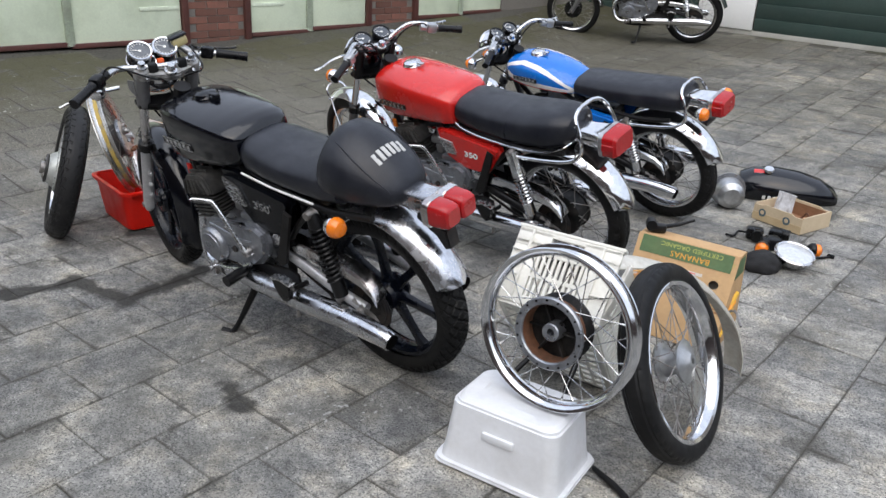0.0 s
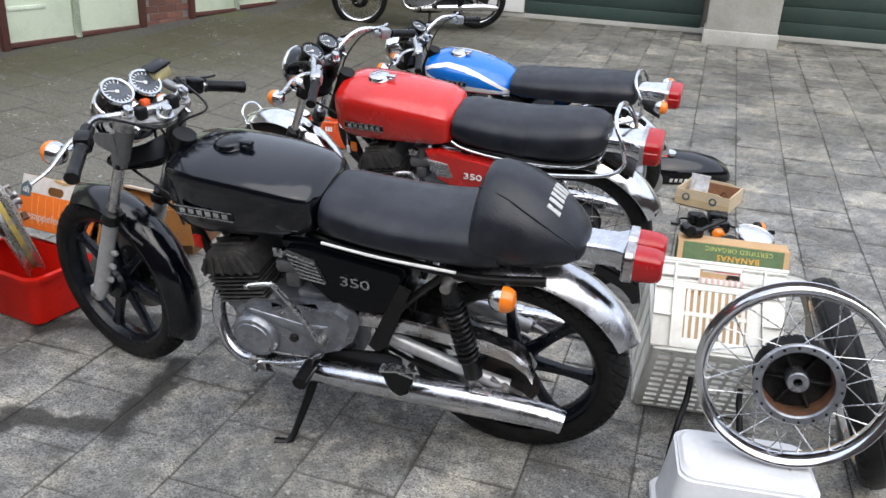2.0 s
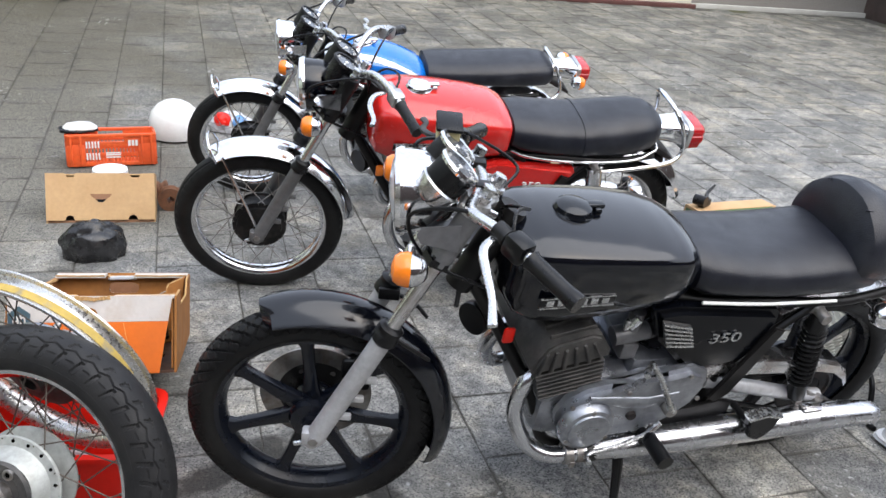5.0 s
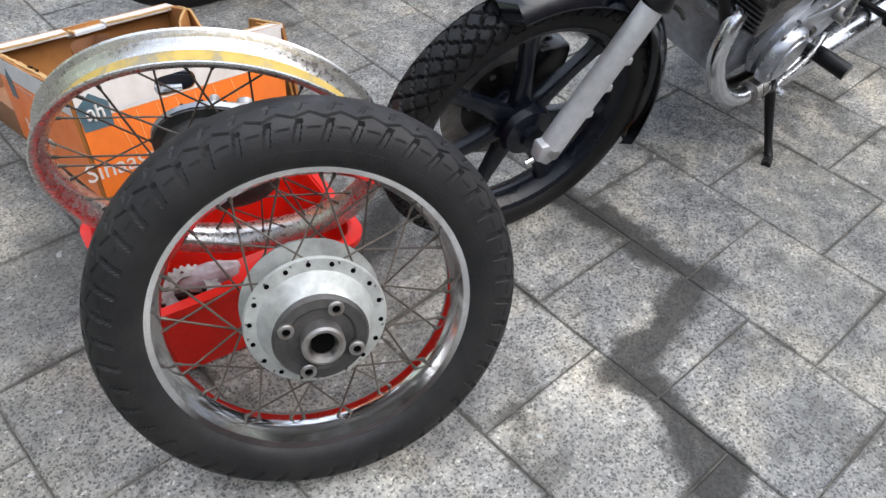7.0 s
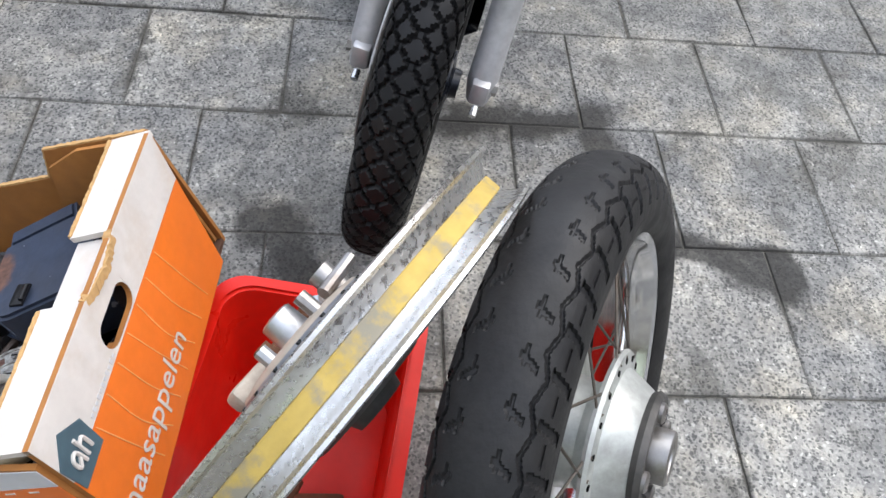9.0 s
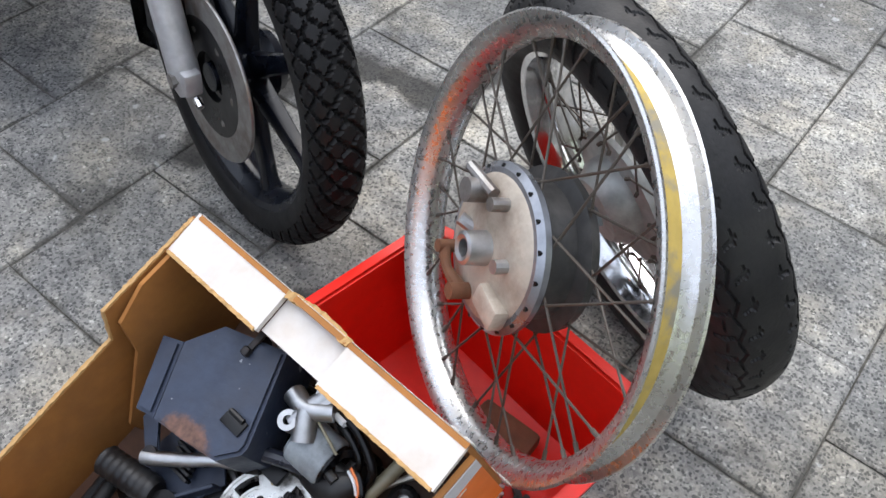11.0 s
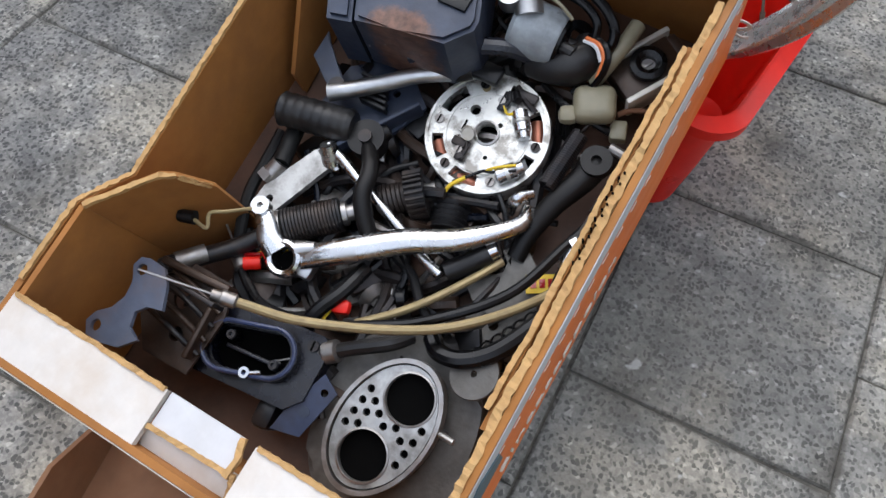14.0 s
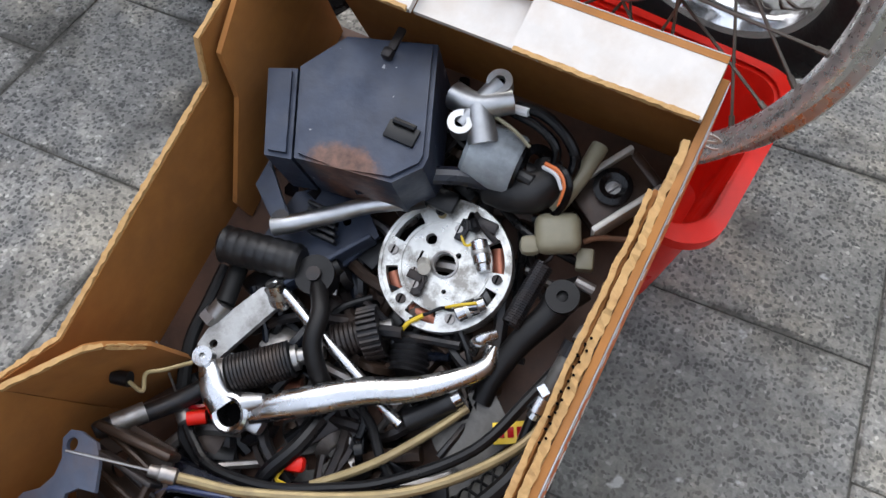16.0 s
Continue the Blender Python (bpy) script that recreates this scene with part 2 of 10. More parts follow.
white_print = surface("white_print", (0.57, 0.535, 0.50), 0.6, stain=(0.47, 0.38, 0.30), stain_amount=0.55, stain_scale=16, bump=0.15, bump_scale=40, grain=0.05)
# grey print, also the shaded tone of the torn flap's tongue
grey_print_and_shade = surface("grey_print_and_shade", (0.52, 0.52, 0.54), 0.55, stain=(0.4, 0.38, 0.36), stain_amount=0.4, stain_scale=12, bump=0.05, grain=0.05)
orange_print = surface("orange_print", (0.72, 0.155, 0.012), 0.5, stain=(0.55, 0.12, 0.015), stain_amount=0.4, stain_scale=5, bump=0.04, grain=0.05)
green_print = surface("green_print", (0.07, 0.13, 0.05), 0.6, stain=(0.12, 0.15, 0.06), stain_amount=0.5, bump=0.05)
slate_print = surface("slate_print", (0.055, 0.10, 0.125), 0.55, bump=0.03)
yellow_print = surface("yellow_print", (0.72, 0.42, 0.04), 0.55, bump=0.03)
pine = surface("pine", (0.52, 0.40, 0.24), 0.7, stain=(0.38, 0.27, 0.14), stain_amount=0.5, stain_scale=6, bump=0.2, stretch=(1, 8, 8))
pale_alloy = surface("pale_alloy", (0.60, 0.58, 0.52), 0.42, 0.4, stain=(0.34, 0.27, 0.19), stain_amount=0.5, stain_scale=12, bump=0.1)
oily_rubber = surface("oily_rubber", (0.007, 0.007, 0.008), 0.42, spec=0.4, stain=(0.04, 0.038, 0.035), stain_amount=0.4, stain_scale=20, bump=0.15)
aged_plastic = surface("aged_plastic", (0.23, 0.21, 0.14), 0.4, stain=(0.2, 0.17, 0.11), stain_amount=0.5, stain_scale=20, bump=0.05)
plate_alloy = surface("plate_alloy", (0.62, 0.62, 0.59), 0.36, 0.75, stain=(0.12, 0.10, 0.08), stain_amount=0.75, stain_scale=46, stain_sharp=0.07, bump=0.12)
# matt black that stands for the shade inside bores, slots and wells
hollow_shade = surface("hollow_shade", (0.002, 0.002, 0.002), 0.95, spec=0.05, bump=0.1)
fin_grey = surface("fin_grey", (0.045, 0.044, 0.043), 0.55, 0.4, stain=(0.14, 0.13, 0.12), stain_amount=0.5, stain_scale=14, bump=0.2)
amber_fluid = surface("amber_fluid", (0.42, 0.36, 0.18), 0.3, bump=0.02)
# floor of the fruit carton, much darker than its card walls
dark_floor_board = surface("dark_floor_board", (0.10, 0.048, 0.028), 0.6, stain=(0.02, 0.013, 0.01), stain_amount=0.7, stain_scale=9, bump=0.15)
pink_print = surface("pink_print", (0.62, 0.38, 0.36), 0.6, bump=0.02)
grey_board = surface("grey_board", (0.36, 0.33, 0.28), 0.8, stain=(0.25, 0.22, 0.18), stain_amount=0.4, bump=0.06, grain=0.05)
pale_board = surface("pale_board", (0.58, 0.47, 0.32), 0.75, stain=(0.45, 0.35, 0.22), stain_amount=0.4, bump=0.05, grain=0.05)
amber_print = surface("amber_print", (0.8, 0.33, 0.03), 0.55, stain=(0.7, 0.5, 0.06), stain_amount=0.6, stain_scale=14, bump=0.02)
lime_print = surface("lime_print", (0.42, 0.45, 0.10), 0.6, bump=0.02)
black_film = surface("black_film", (0.012, 0.012, 0.013), 0.22, stain=(0.10, 0.10, 0.10), stain_amount=0.3, stain_scale=18, bump=0.6, bump_scale=22)
bag_film = surface("bag_film", (0.55, 0.56, 0.58), 0.18, stain=(0.2, 0.18, 0.17), stain_amount=0.6, stain_scale=24, bump=0.8, bump_scale=40)
helmet_white = surface("helmet_white", (0.78, 0.78, 0.76), 0.18, coat=0.5, bump=0.01, grain=0.03)
blue_film = surface("blue_film", (0.12, 0.28, 0.55), 0.3, bump=0.5, bump_scale=30)
black_cloth = surface("black_cloth", (0.012, 0.012, 0.013), 0.95, bump=0.8, bump_scale=300)


def maths(nt, op, a, b=0.0):
    m = nt.nodes.new("ShaderNodeMath")
    m.operation = op
    for i, v in enumerate((a, b)):
        if isinstance(v, (int, float)):
            m.inputs[i].default_value = v
        else:
            nt.links.new(v, m.inputs[i])
    return m.outputs[0]


def capsule(nt, sep, x0, y0, x1, y1):
    """Distance on the ground from the line between two places."""
    dx, dy = x1 - x0, y1 - y0
    q = dx * dx + dy * dy
    px, py = maths(nt, "SUBTRACT", sep.outputs[0], x0), maths(nt, "SUBTRACT", sep.outputs[1], y0)
    t = maths(nt, "ADD", maths(nt, "MULTIPLY", px, dx / q), maths(nt, "MULTIPLY", py, dy / q))
    t = maths(nt, "MINIMUM", maths(nt, "MAXIMUM", t, 0.0), 1.0)
    ex, ey = maths(nt, "SUBTRACT", px, maths(nt, "MULTIPLY", t, dx)), maths(nt, "SUBTRACT", py, maths(nt, "MULTIPLY", t, dy))
    return maths(nt, "SQRT", maths(nt, "ADD", maths(nt, "MULTIPLY", ex, ex), maths(nt, "MULTIPLY", ey, ey)))


def rusted_case_material():
    """Blue-grey painted steel, rusted through along its lower edge, with pale scratches."""
    m = grey_blue_steel.copy()
    m.name = "rusted_case"
    nt = m.node_tree
    b = next(n for n in nt.nodes if n.type == "BSDF_PRINCIPLED")
    old = b.inputs["Base Color"].links[0].from_socket
    tc = nt.nodes.new("ShaderNodeTexCoord")
    sep = nt.nodes.new("ShaderNodeSeparateXYZ")
    nt.links.new(tc.outputs["Object"], sep.inputs[0])
    dx = maths(nt, "MULTIPLY", maths(nt, "SUBTRACT", sep.outputs[0], 0.205), 1.6)
    dy = maths(nt, "SUBTRACT", sep.outputs[1], 0.142)
    far = maths(nt, "SQRT", maths(nt, "ADD", maths(nt, "MULTIPLY", dx, dx), maths(nt, "MULTIPLY", dy, dy)))
    ragged = maths(nt, "ADD", far, maths(nt, "MULTIPLY", texture(nt, 70, 5, 0.7), 0.034))
    mask = ramp(nt, ragged, [(0.042, (0.9,) * 3), (0.052, (0, 0, 0))])
    tone = ramp(nt, texture(nt, 120, 4), [(0.3, (0.06, 0.028, 0.018)), (0.7, (0.17, 0.082, 0.052))])
    col = mixed(nt, old, tone, mask)
    nicks = ramp(nt, texture(nt, 95, 3, 0.4), [(0.735, (0, 0, 0)), (0.755, (0.7,) * 3)])
    col = mixed(nt, col, (0.34, 0.35, 0.37), nicks)
    nt.links.new(col, b.inputs["Base Color"])
    return m


rusted_case = rusted_case_material()


def slab_material(name, joined):
    """Exposed-aggregate concrete slab: pale and dark grit, stains, a shade of its own for each slab."""
    m, nt, b = nodes_of(name)
    c = nt.nodes.new("ShaderNodeNewGeometry")
    pebble = nt.nodes.new("ShaderNodeTexVoronoi")
    pebble.inputs["Scale"].default_value = 190
    sway = nt.nodes.new("ShaderNodeTexNoise")
    sway.inputs["Scale"].default_value, sway.inputs["Detail"].default_value = 90, 2
    nt.links.new(c.outputs["Position"], sway.inputs[0])
    bent = mixed(nt, c.outputs["Position"], sway.outputs["Color"], 0.010)
    nt.links.new(bent, pebble.inputs["Vector"])
    split = nt.nodes.new("ShaderNodeSeparateColor")
    nt.links.new(pebble.outputs["Color"], split.inputs[0])
    grit = texture(nt, 150, 4, 0.72)
    stones = ramp(nt, split.outputs[0], [(0.0, (0.088, 0.091, 0.092)), (0.42, (0.120, 0.122, 0.122)), (0.52, (0.20, 0.20, 0.198)), (0.80, (0.27, 0.268, 0.260)), (0.95, (0.33, 0.328, 0.318)), (1.0, (0.46, 0.455, 0.44))])
    body = ramp(nt, pebble.outputs["Distance"], [(0.44, (1, 1, 1)), (0.60, (0.06, 0.06, 0.06))])
    paste = ramp(nt, grit, [(0.36, (0.185, 0.186, 0.184)), (0.5, (0.262, 0.261, 0.254)), (0.66, (0.34, 0.337, 0.325))])
    fine = mixed(nt, paste, stones, body)
    col = fine
    if joined:
        who = nt.nodes.new("ShaderNodeNewGeometry").outputs["Random Per Island"]
    else:
        who = nt.nodes.new("ShaderNodeObjectInfo").outputs["Random"]
    shade = ramp(nt, who, [(0, (0.82, 0.82, 0.82)), (0.5, (1.0, 0.99, 0.975)), (0.9, (1.14, 1.12, 1.09)), (1, (1.32, 1.29, 1.23))])
    col = mixed(nt, col, shade, 1.0, "MULTIPLY")
    # uneven wear within each slab, and warmer patches
    for scale, detail, stops in ((21, 5, [(0.34, (0.76, 0.76, 0.77)), (0.5, (1.0, 1.0, 1.0)), (0.66, (1.2, 1.19, 1.16))]), (5.5, 7, [(0.38, (0.84, 0.85, 0.87)), (0.5, (1.0, 1.0, 1.0)), (0.62, (1.17, 1.12, 1.03))]), (2.6, 9, [(0.40, (0.74, 0.74, 0.74)), (0.485, (0.92, 0.92, 0.91)), (0.52, (1.08, 1.075, 1.05)), (0.62, (1.30, 1.28, 1.23))])):
        n = nt.nodes.new("ShaderNodeTexNoise")
        n.inputs["Scale"].default_value, n.inputs["Detail"].default_value, n.inputs["Roughness"].default_value = scale, detail, 0.66
        nt.links.new(c.outputs["Position"], n.inputs[0])
        col = mixed(nt, col, ramp(nt, n.outputs[0], stops), 1.0, "MULTIPLY")
    for scale, lo, hi, tone, amt in ((2.2, 0.47, 0.66, (0.10, 0.098, 0.09), 0.55), (9.0, 0.55, 0.7, (0.075, 0.07, 0.062), 0.5), (0.5, 0.5, 0.7, (0.13, 0.125, 0.10), 0.35)):
        n = nt.nodes.new("ShaderNodeTexNoise")
        n.inputs["Scale"].default_value, n.inputs["Detail"].default_value, n.inputs["Roughness"].default_value = scale, 6, 0.62
        nt.links.new(c.outputs["Position"], n.inputs[0])
        col = mixed(nt, col, tone, ramp(nt, n.outputs[0], [(lo, (0, 0, 0)), (hi, (amt,) * 3)]))
    # trodden dirt towards the garages, and an old oil run along the joints by the black bike
    sep = nt.nodes.new("ShaderNodeSeparateXYZ")
    nt.links.new(c.outputs["Position"], sep.inputs[0])
    n = nt.nodes.new("ShaderNodeTexNoise")
    n.inputs["Scale"].default_value, n.inputs["Detail"].default_value = 1.3, 7
    nt.links.new(c.outputs["Position"], n.inputs[0])
    edge = maths(nt, "ADD", maths(nt, "MULTIPLY", maths(nt, "SUBTRACT", -1.70, sep.outputs[0]), 0.42), maths(nt, "MULTIPLY", maths(nt, "SUBTRACT", n.outputs[0], 0.5), 2.0))
    edge = maths(nt, "ADD", edge, maths(nt, "MINIMUM", maths(nt, "MULTIPLY", maths(nt, "MAXIMUM", maths(nt, "SUBTRACT", sep.outputs[1], 1.0), 0.0), 0.45), 0.58))
    soil = mixed(nt, fine, (0.56, 0.53, 0.46), 1.0, "MULTIPLY")
    col = mixed(nt, col, soil, ramp(nt, edge, [(0.05, (0, 0, 0)), (0.42, (0.9, 0.9, 0.9))]))
    # moss along the foot of the garages
    near = maths(nt, "ADD", maths(nt, "ADD", sep.outputs[0], 4.71), maths(nt, "MULTIPLY", sep.outputs[1], -0.15))
    near = maths(nt, "ADD", near, maths(nt, "MULTIPLY", maths(nt, "SUBTRACT", n.outputs[0], 0.5), 3.2))
    col = mixed(nt, col, (0.062, 0.060, 0.030), ramp(nt, maths(nt, "MULTIPLY", near, 0.4), [(0.22, (0.75, 0.75, 0.75)), (0.72, (0, 0, 0))]))
    n2 = nt.nodes.new("ShaderNodeTexNoise")
    n2.inputs["Scale"].default_value, n2.inputs["Detail"].default_value = 7, 5
    nt.links.new(c.outputs["Position"], n2.inputs[0])
    wob = maths(nt, "MULTIPLY", maths(nt, "SUBTRACT", n2.outputs[0], 0.5), 0.22)
    # grime creeping in from the joints, and pale lichen flecks
    u = maths(nt, "SUBTRACT", sep.outputs[0], GX0)
    odd = maths(nt, "FLOORED_MODULO", maths(nt, "FLOOR", maths(nt, "DIVIDE", u, PITCH)), 2.0)
    v = maths(nt, "SUBTRACT", maths(nt, "SUBTRACT", sep.outputs[1], GY0), maths(nt, "MULTIPLY", odd, 0.15))
    rim = maths(nt, "MINIMUM", maths(nt, "PINGPONG", u, PITCH / 2), maths(nt, "PINGPONG", v, PITCH / 2))
    n3 = nt.nodes.new("ShaderNodeTexNoise")
    n3.inputs["Scale"].default_value, n3.inputs["Detail"].default_value, n3.inputs["Roughness"].default_value = 4.5, 8, 0.7
    nt.links.new(c.outputs["Position"], n3.inputs[0])
    worn = maths(nt, "ADD", rim, maths(nt, "MULTIPLY", maths(nt, "SUBTRACT", 0.56, n3.outputs[0]), 0.62))
    grime = mixed(nt, fine, (0.50, 0.485, 0.45), 1.0, "MULTIPLY")
    col = mixed(nt, col, grime, ramp(nt, worn, [(0.0, (0.85, 0.85, 0.85)), (0.030, (0, 0, 0))]))
    lip = maths(nt, "ADD", rim, maths(nt, "MULTIPLY", maths(nt, "SUBTRACT", 0.5, n3.outputs[0]), 0.05))
    col = mixed(nt, col, (0.075, 0.072, 0.064), ramp(nt, lip, [(0.0005, (0.7, 0.7, 0.7)), (0.0075, (0, 0, 0))]))
    # darker, slightly warmer paving towards the back of the yard
    deep = maths(nt, "ADD", maths(nt, "MULTIPLY", maths(nt, "SUBTRACT", sep.outputs[1], 2.6), 0.30), maths(nt, "MULTIPLY", maths(nt, "SUBTRACT", n.outputs[0], 0.5), 1.6))
    back_toned = mixed(nt, col, (0.74, 0.72, 0.66), 1.0, "MULTIPLY")
    col = mixed(nt, col, back_toned, ramp(nt, deep, [(0.05, (0, 0, 0)), (0.8, (0.85, 0.85, 0.85))]))
    n4 = nt.nodes.new("ShaderNodeTexNoise")
    n4.inputs["Scale"].default_value, n4.inputs["Detail"].default_value = 38, 3
    nt.links.new(c.outputs["Position"], n4.inputs[0])
    n5 = nt.nodes.new("ShaderNodeTexNoise")
    n5.inputs["Scale"].default_value, n5.inputs["Detail"].default_value = 2.1, 4
    nt.links.new(c.outputs["Position"], n5.inputs[0])
    fleck = maths(nt, "ADD", n4.outputs[0], maths(nt, "MULTIPLY", maths(nt, "SUBTRACT", n5.outputs[0], 0.5), 0.55))
    col = mixed(nt, col, (0.48, 0.485, 0.47), ramp(nt, fleck, [(0.71, (0, 0, 0)), (0.77, (0.55, 0.55, 0.55))]))
    runs = None
    for x0, y0, x1, y1 in ((-0.52, 0.16, -0.50, -0.20), (-0.50, -0.20, -0.80, -0.26), (-0.80, -0.26, -0.86, -0.50), (-1.12, 0.22, -0.80, 0.40), (0.32, -0.33, 0.44, -0.36)):
        d = capsule(nt, sep, x0, y0, x1, y1)
        runs = d if runs is None else maths(nt, "MINIMUM", runs, d)
    runs = maths(nt, "ADD", runs, wob)
    col = mixed(nt, col, (0.030, 0.029, 0.027), ramp(nt, runs, [(0.030, (0.85, 0.85, 0.85)), (0.062, (0, 0, 0))]))
    nt.links.new(col, b.inputs["Base Color"])
    b.inputs["Roughness"].default_value = 0.85
    b.inputs["Specular IOR Level"].default_value = 0.18
    bumped(nt, b, grit, 0.55, 0.003)
    return m


slab_mat = slab_material("slab_concrete", False)
slab_joined_mat = slab_material("slab_concrete_joined", True)


def ground_material():
    m, nt, b = nodes_of("joint_sand")
    c = nt.nodes.new("ShaderNodeNewGeometry")
    n = nt.nodes.new("ShaderNodeTexNoise")
    n.inputs["Scale"].default_value, n.inputs["Detail"].default_value = 60, 6
    nt.links.new(c.outputs["Position"], n.inputs[0])
    col = ramp(nt, n.outputs[0], [(0.3, (0.042, 0.040, 0.036)), (0.7, (0.11, 0.104, 0.090))])
    moss = nt.nodes.new("ShaderNodeTexNoise")
    moss.inputs["Scale"].default_value, moss.inputs["Detail"].default_value = 1.1, 8
    nt.links.new(c.outputs["Position"], moss.inputs[0])
    where = nt.nodes.new("ShaderNodeSeparateXYZ")
    nt.links.new(c.outputs["Position"], where.inputs[0])
    back = maths(nt, "MULTIPLY", ramp(nt, moss.outputs[0], [(0.48, (0, 0, 0)), (0.60, (0.7, 0.7, 0.7))]), ramp(nt, maths(nt, "MULTIPLY", where.outputs[1], 0.14), [(0.45, (0, 0, 0)), (0.75, (1, 1, 1))]))
    col = mixed(nt, col, (0.085, 0.088, 0.04), back)
    nt.links.new(col, b.inputs["Base Color"])
    b.inputs["Roughness"].default_value = 0.95
    b.inputs["Specular IOR Level"].default_value = 0.15
    bumped(nt, b, n.outputs[0], 0.5, 0.004)
    return m


sand_mat = ground_material()


# ---- mesh helpers ----
def finish(name, bm, material, smooth=35):
    bmesh.ops.recalc_face_normals(bm, faces=bm.faces)
    me = bpy.data.meshes.new(name)
    bm.to_mesh(me)
    bm.free()
    if smooth:
        for p in me.polygons:
            p.use_smooth = True
        me.set_sharp_from_angle(angle=radians(smooth))
    me.materials.append(material)
    return me


def part(name, bm, material, parent=None, label="", at=None, smooth=35):
    """One mesh object made of bm, under a thing or part; at moves the mesh itself."""
    if at is not None:
        bm.transform(at)
    ob = new(name, finish(name, bm, material, smooth))
    if parent is not None:
        ob.parent = parent
    return tagged(ob, label)


def thing(name, label, category, m=None, group="", kind=""):
    ob = new(name)
    ob.empty_display_size = 0.1
    if m is not None:
        ob.matrix_basis = m
    return tagged(ob, label, category, group, kind)


def lathe(profile, n=48, closed=False):
    """A body of revolution about the y axis: profile of (radius, y)."""
    bm = bmesh.new()
    rings = []
    for r, y in profile:
        if r < 1e-6:
            rings.append([bm.verts.new((0, y, 0))])
        else:
            rings.append([bm.verts.new((r * math.cos(2 * math.pi * i / n), y, r * math.sin(2 * math.pi * i / n))) for i in range(n)])
    pairs = list(zip(rings, rings[1:])) + ([(rings[-1], rings[0])] if closed else [])
    for a, b in pairs:
        for i in range(n):
            j = (i + 1) % n
            if len(a) == 1 and len(b) > 1:
                bm.faces.new((a[0], b[j], b[i]))
            elif len(b) == 1 and len(a) > 1:
                bm.faces.new((a[i], a[j], b[0]))
            elif len(a) > 1:
                bm.faces.new((a[i], a[j], b[j], b[i]))
    return bm


def smooth_line(points, steps):
    """Catmull-Rom through the points."""
    p = [Vector(q) for q in points]
    p = [p[0] * 2 - p[1]] + p + [p[-1] * 2 - p[-2]]
    out = []
    for i in range(1, len(p) - 2):
        for k in range(steps):
            t = k / steps
            a, b, c, d = p[i - 1], p[i], p[i + 1], p[i + 2]
            out.append(0.5 * ((2 * b) + (c - a) * t + (2 * a - 5 * b + 4 * c - d) * t * t + (3 * b - a - 3 * c + d) * t ** 3))
    return out + [p[-2]]


def tube(points, radius, n=10, steps=6, bm=None, flat=1.0):
    """A round bar along a smooth line; radius may be a list, one for each given point."""
    bm = bm or bmesh.new()
    line = smooth_line(points, steps) if steps > 1 else [Vector(q) for q in points]
    rs = radius if isinstance(radius, (list, tuple)) else [radius] * len(points)
    if steps > 1:
        rr = [rs[min(i // steps, len(rs) - 2)] * (1 - (i % steps) / steps) + rs[min(i // steps + 1, len(rs) - 1)] * ((i % steps) / steps) for i in range(len(line) - 1)] + [rs[-1]]
    else:
        rr = list(rs)
    rings, side = [], None
    for i, c in enumerate(line):
        d = (line[min(i + 1, len(line) - 1)] - line[max(i - 1, 0)]).normalized()
        if side is None:
            side = d.cross(Vector((0, 0, 1)) if abs(d.z) < 0.9 else Vector((1, 0, 0))).normalized()
        side = (side - d * side.dot(d)).normalized()
        up = d.cross(side)
        rings.append([bm.verts.new(c + rr[i] * (math.cos(2 * math.pi * k / n) * side + flat * math.sin(2 * math.pi * k / n) * up)) for k in range(n)])
    for a, b in zip(rings, rings[1:]):
        for k in range(n):
            bm.faces.new((a[k], a[(k + 1) % n], b[(k + 1) % n], b[k]))
    bm.faces.new(rings[0][::-1])
    bm.faces.new(rings[-1])
    return bm


def loft(sections, cap=True):
    """Skins a row of closed rings of equal length."""
    bm = bmesh.new()
    rings = [[bm.verts.new(p) for p in s] for s in sections]
    n = len(rings[0])
    for a, b in zip(rings, rings[1:]):
        for k in range(n):
            bm.faces.new((a[k], a[(k + 1) % n], b[(k + 1) % n], b[k]))
    if cap:
        bm.faces.new(rings[0][::-1])
        bm.faces.new(rings[-1])
    return bm


def oval(x, y, z, ry, rz, power=2.6, n=28, top=1.0, flat_low=1.0):
    """A ring in the plane x = const: a superellipse with half width ry, half height rz; top narrows its upper half."""
    out = []
    for k in range(n):
        a = 2 * math.pi * k / n
        c, s = math.cos(a), math.sin(a)
        yy = math.copysign(abs(c) ** (2 / power), c) * ry
        zz = math.copysign(abs(s) ** (2 / power), s) * rz
        if zz > 0:
            yy *= 1 - (1 - top) * (zz / rz) ** 1.5
        else:
            zz *= flat_low
        out.append((x, y + yy, z + zz))
    return out


def block(sx, sy, sz, bevel=0.0, at=(0, 0, 0), segments=2, bm=None):
    """A box of that size round the place, with rounded edges."""
    b = bmesh.new()
    bmesh.ops.create_cube(b, size=1)
    bmesh.ops.scale(b, vec=(sx, sy, sz), verts=b.verts)
    if bevel:
        bmesh.ops.bevel(b, geom=b.edges[:], offset=bevel, segments=segments, affect="EDGES", profile=0.5)
    bmesh.ops.translate(b, vec=at, verts=b.verts)
    return b if bm is None else joined(bm, b)


def joined(a, *others):
    for b in others:
        me = bpy.data.meshes.new("t")
        b.to_mesh(me)
        b.free()
        a.from_mesh(me)
        bpy.data.meshes.remove(me)
    return a


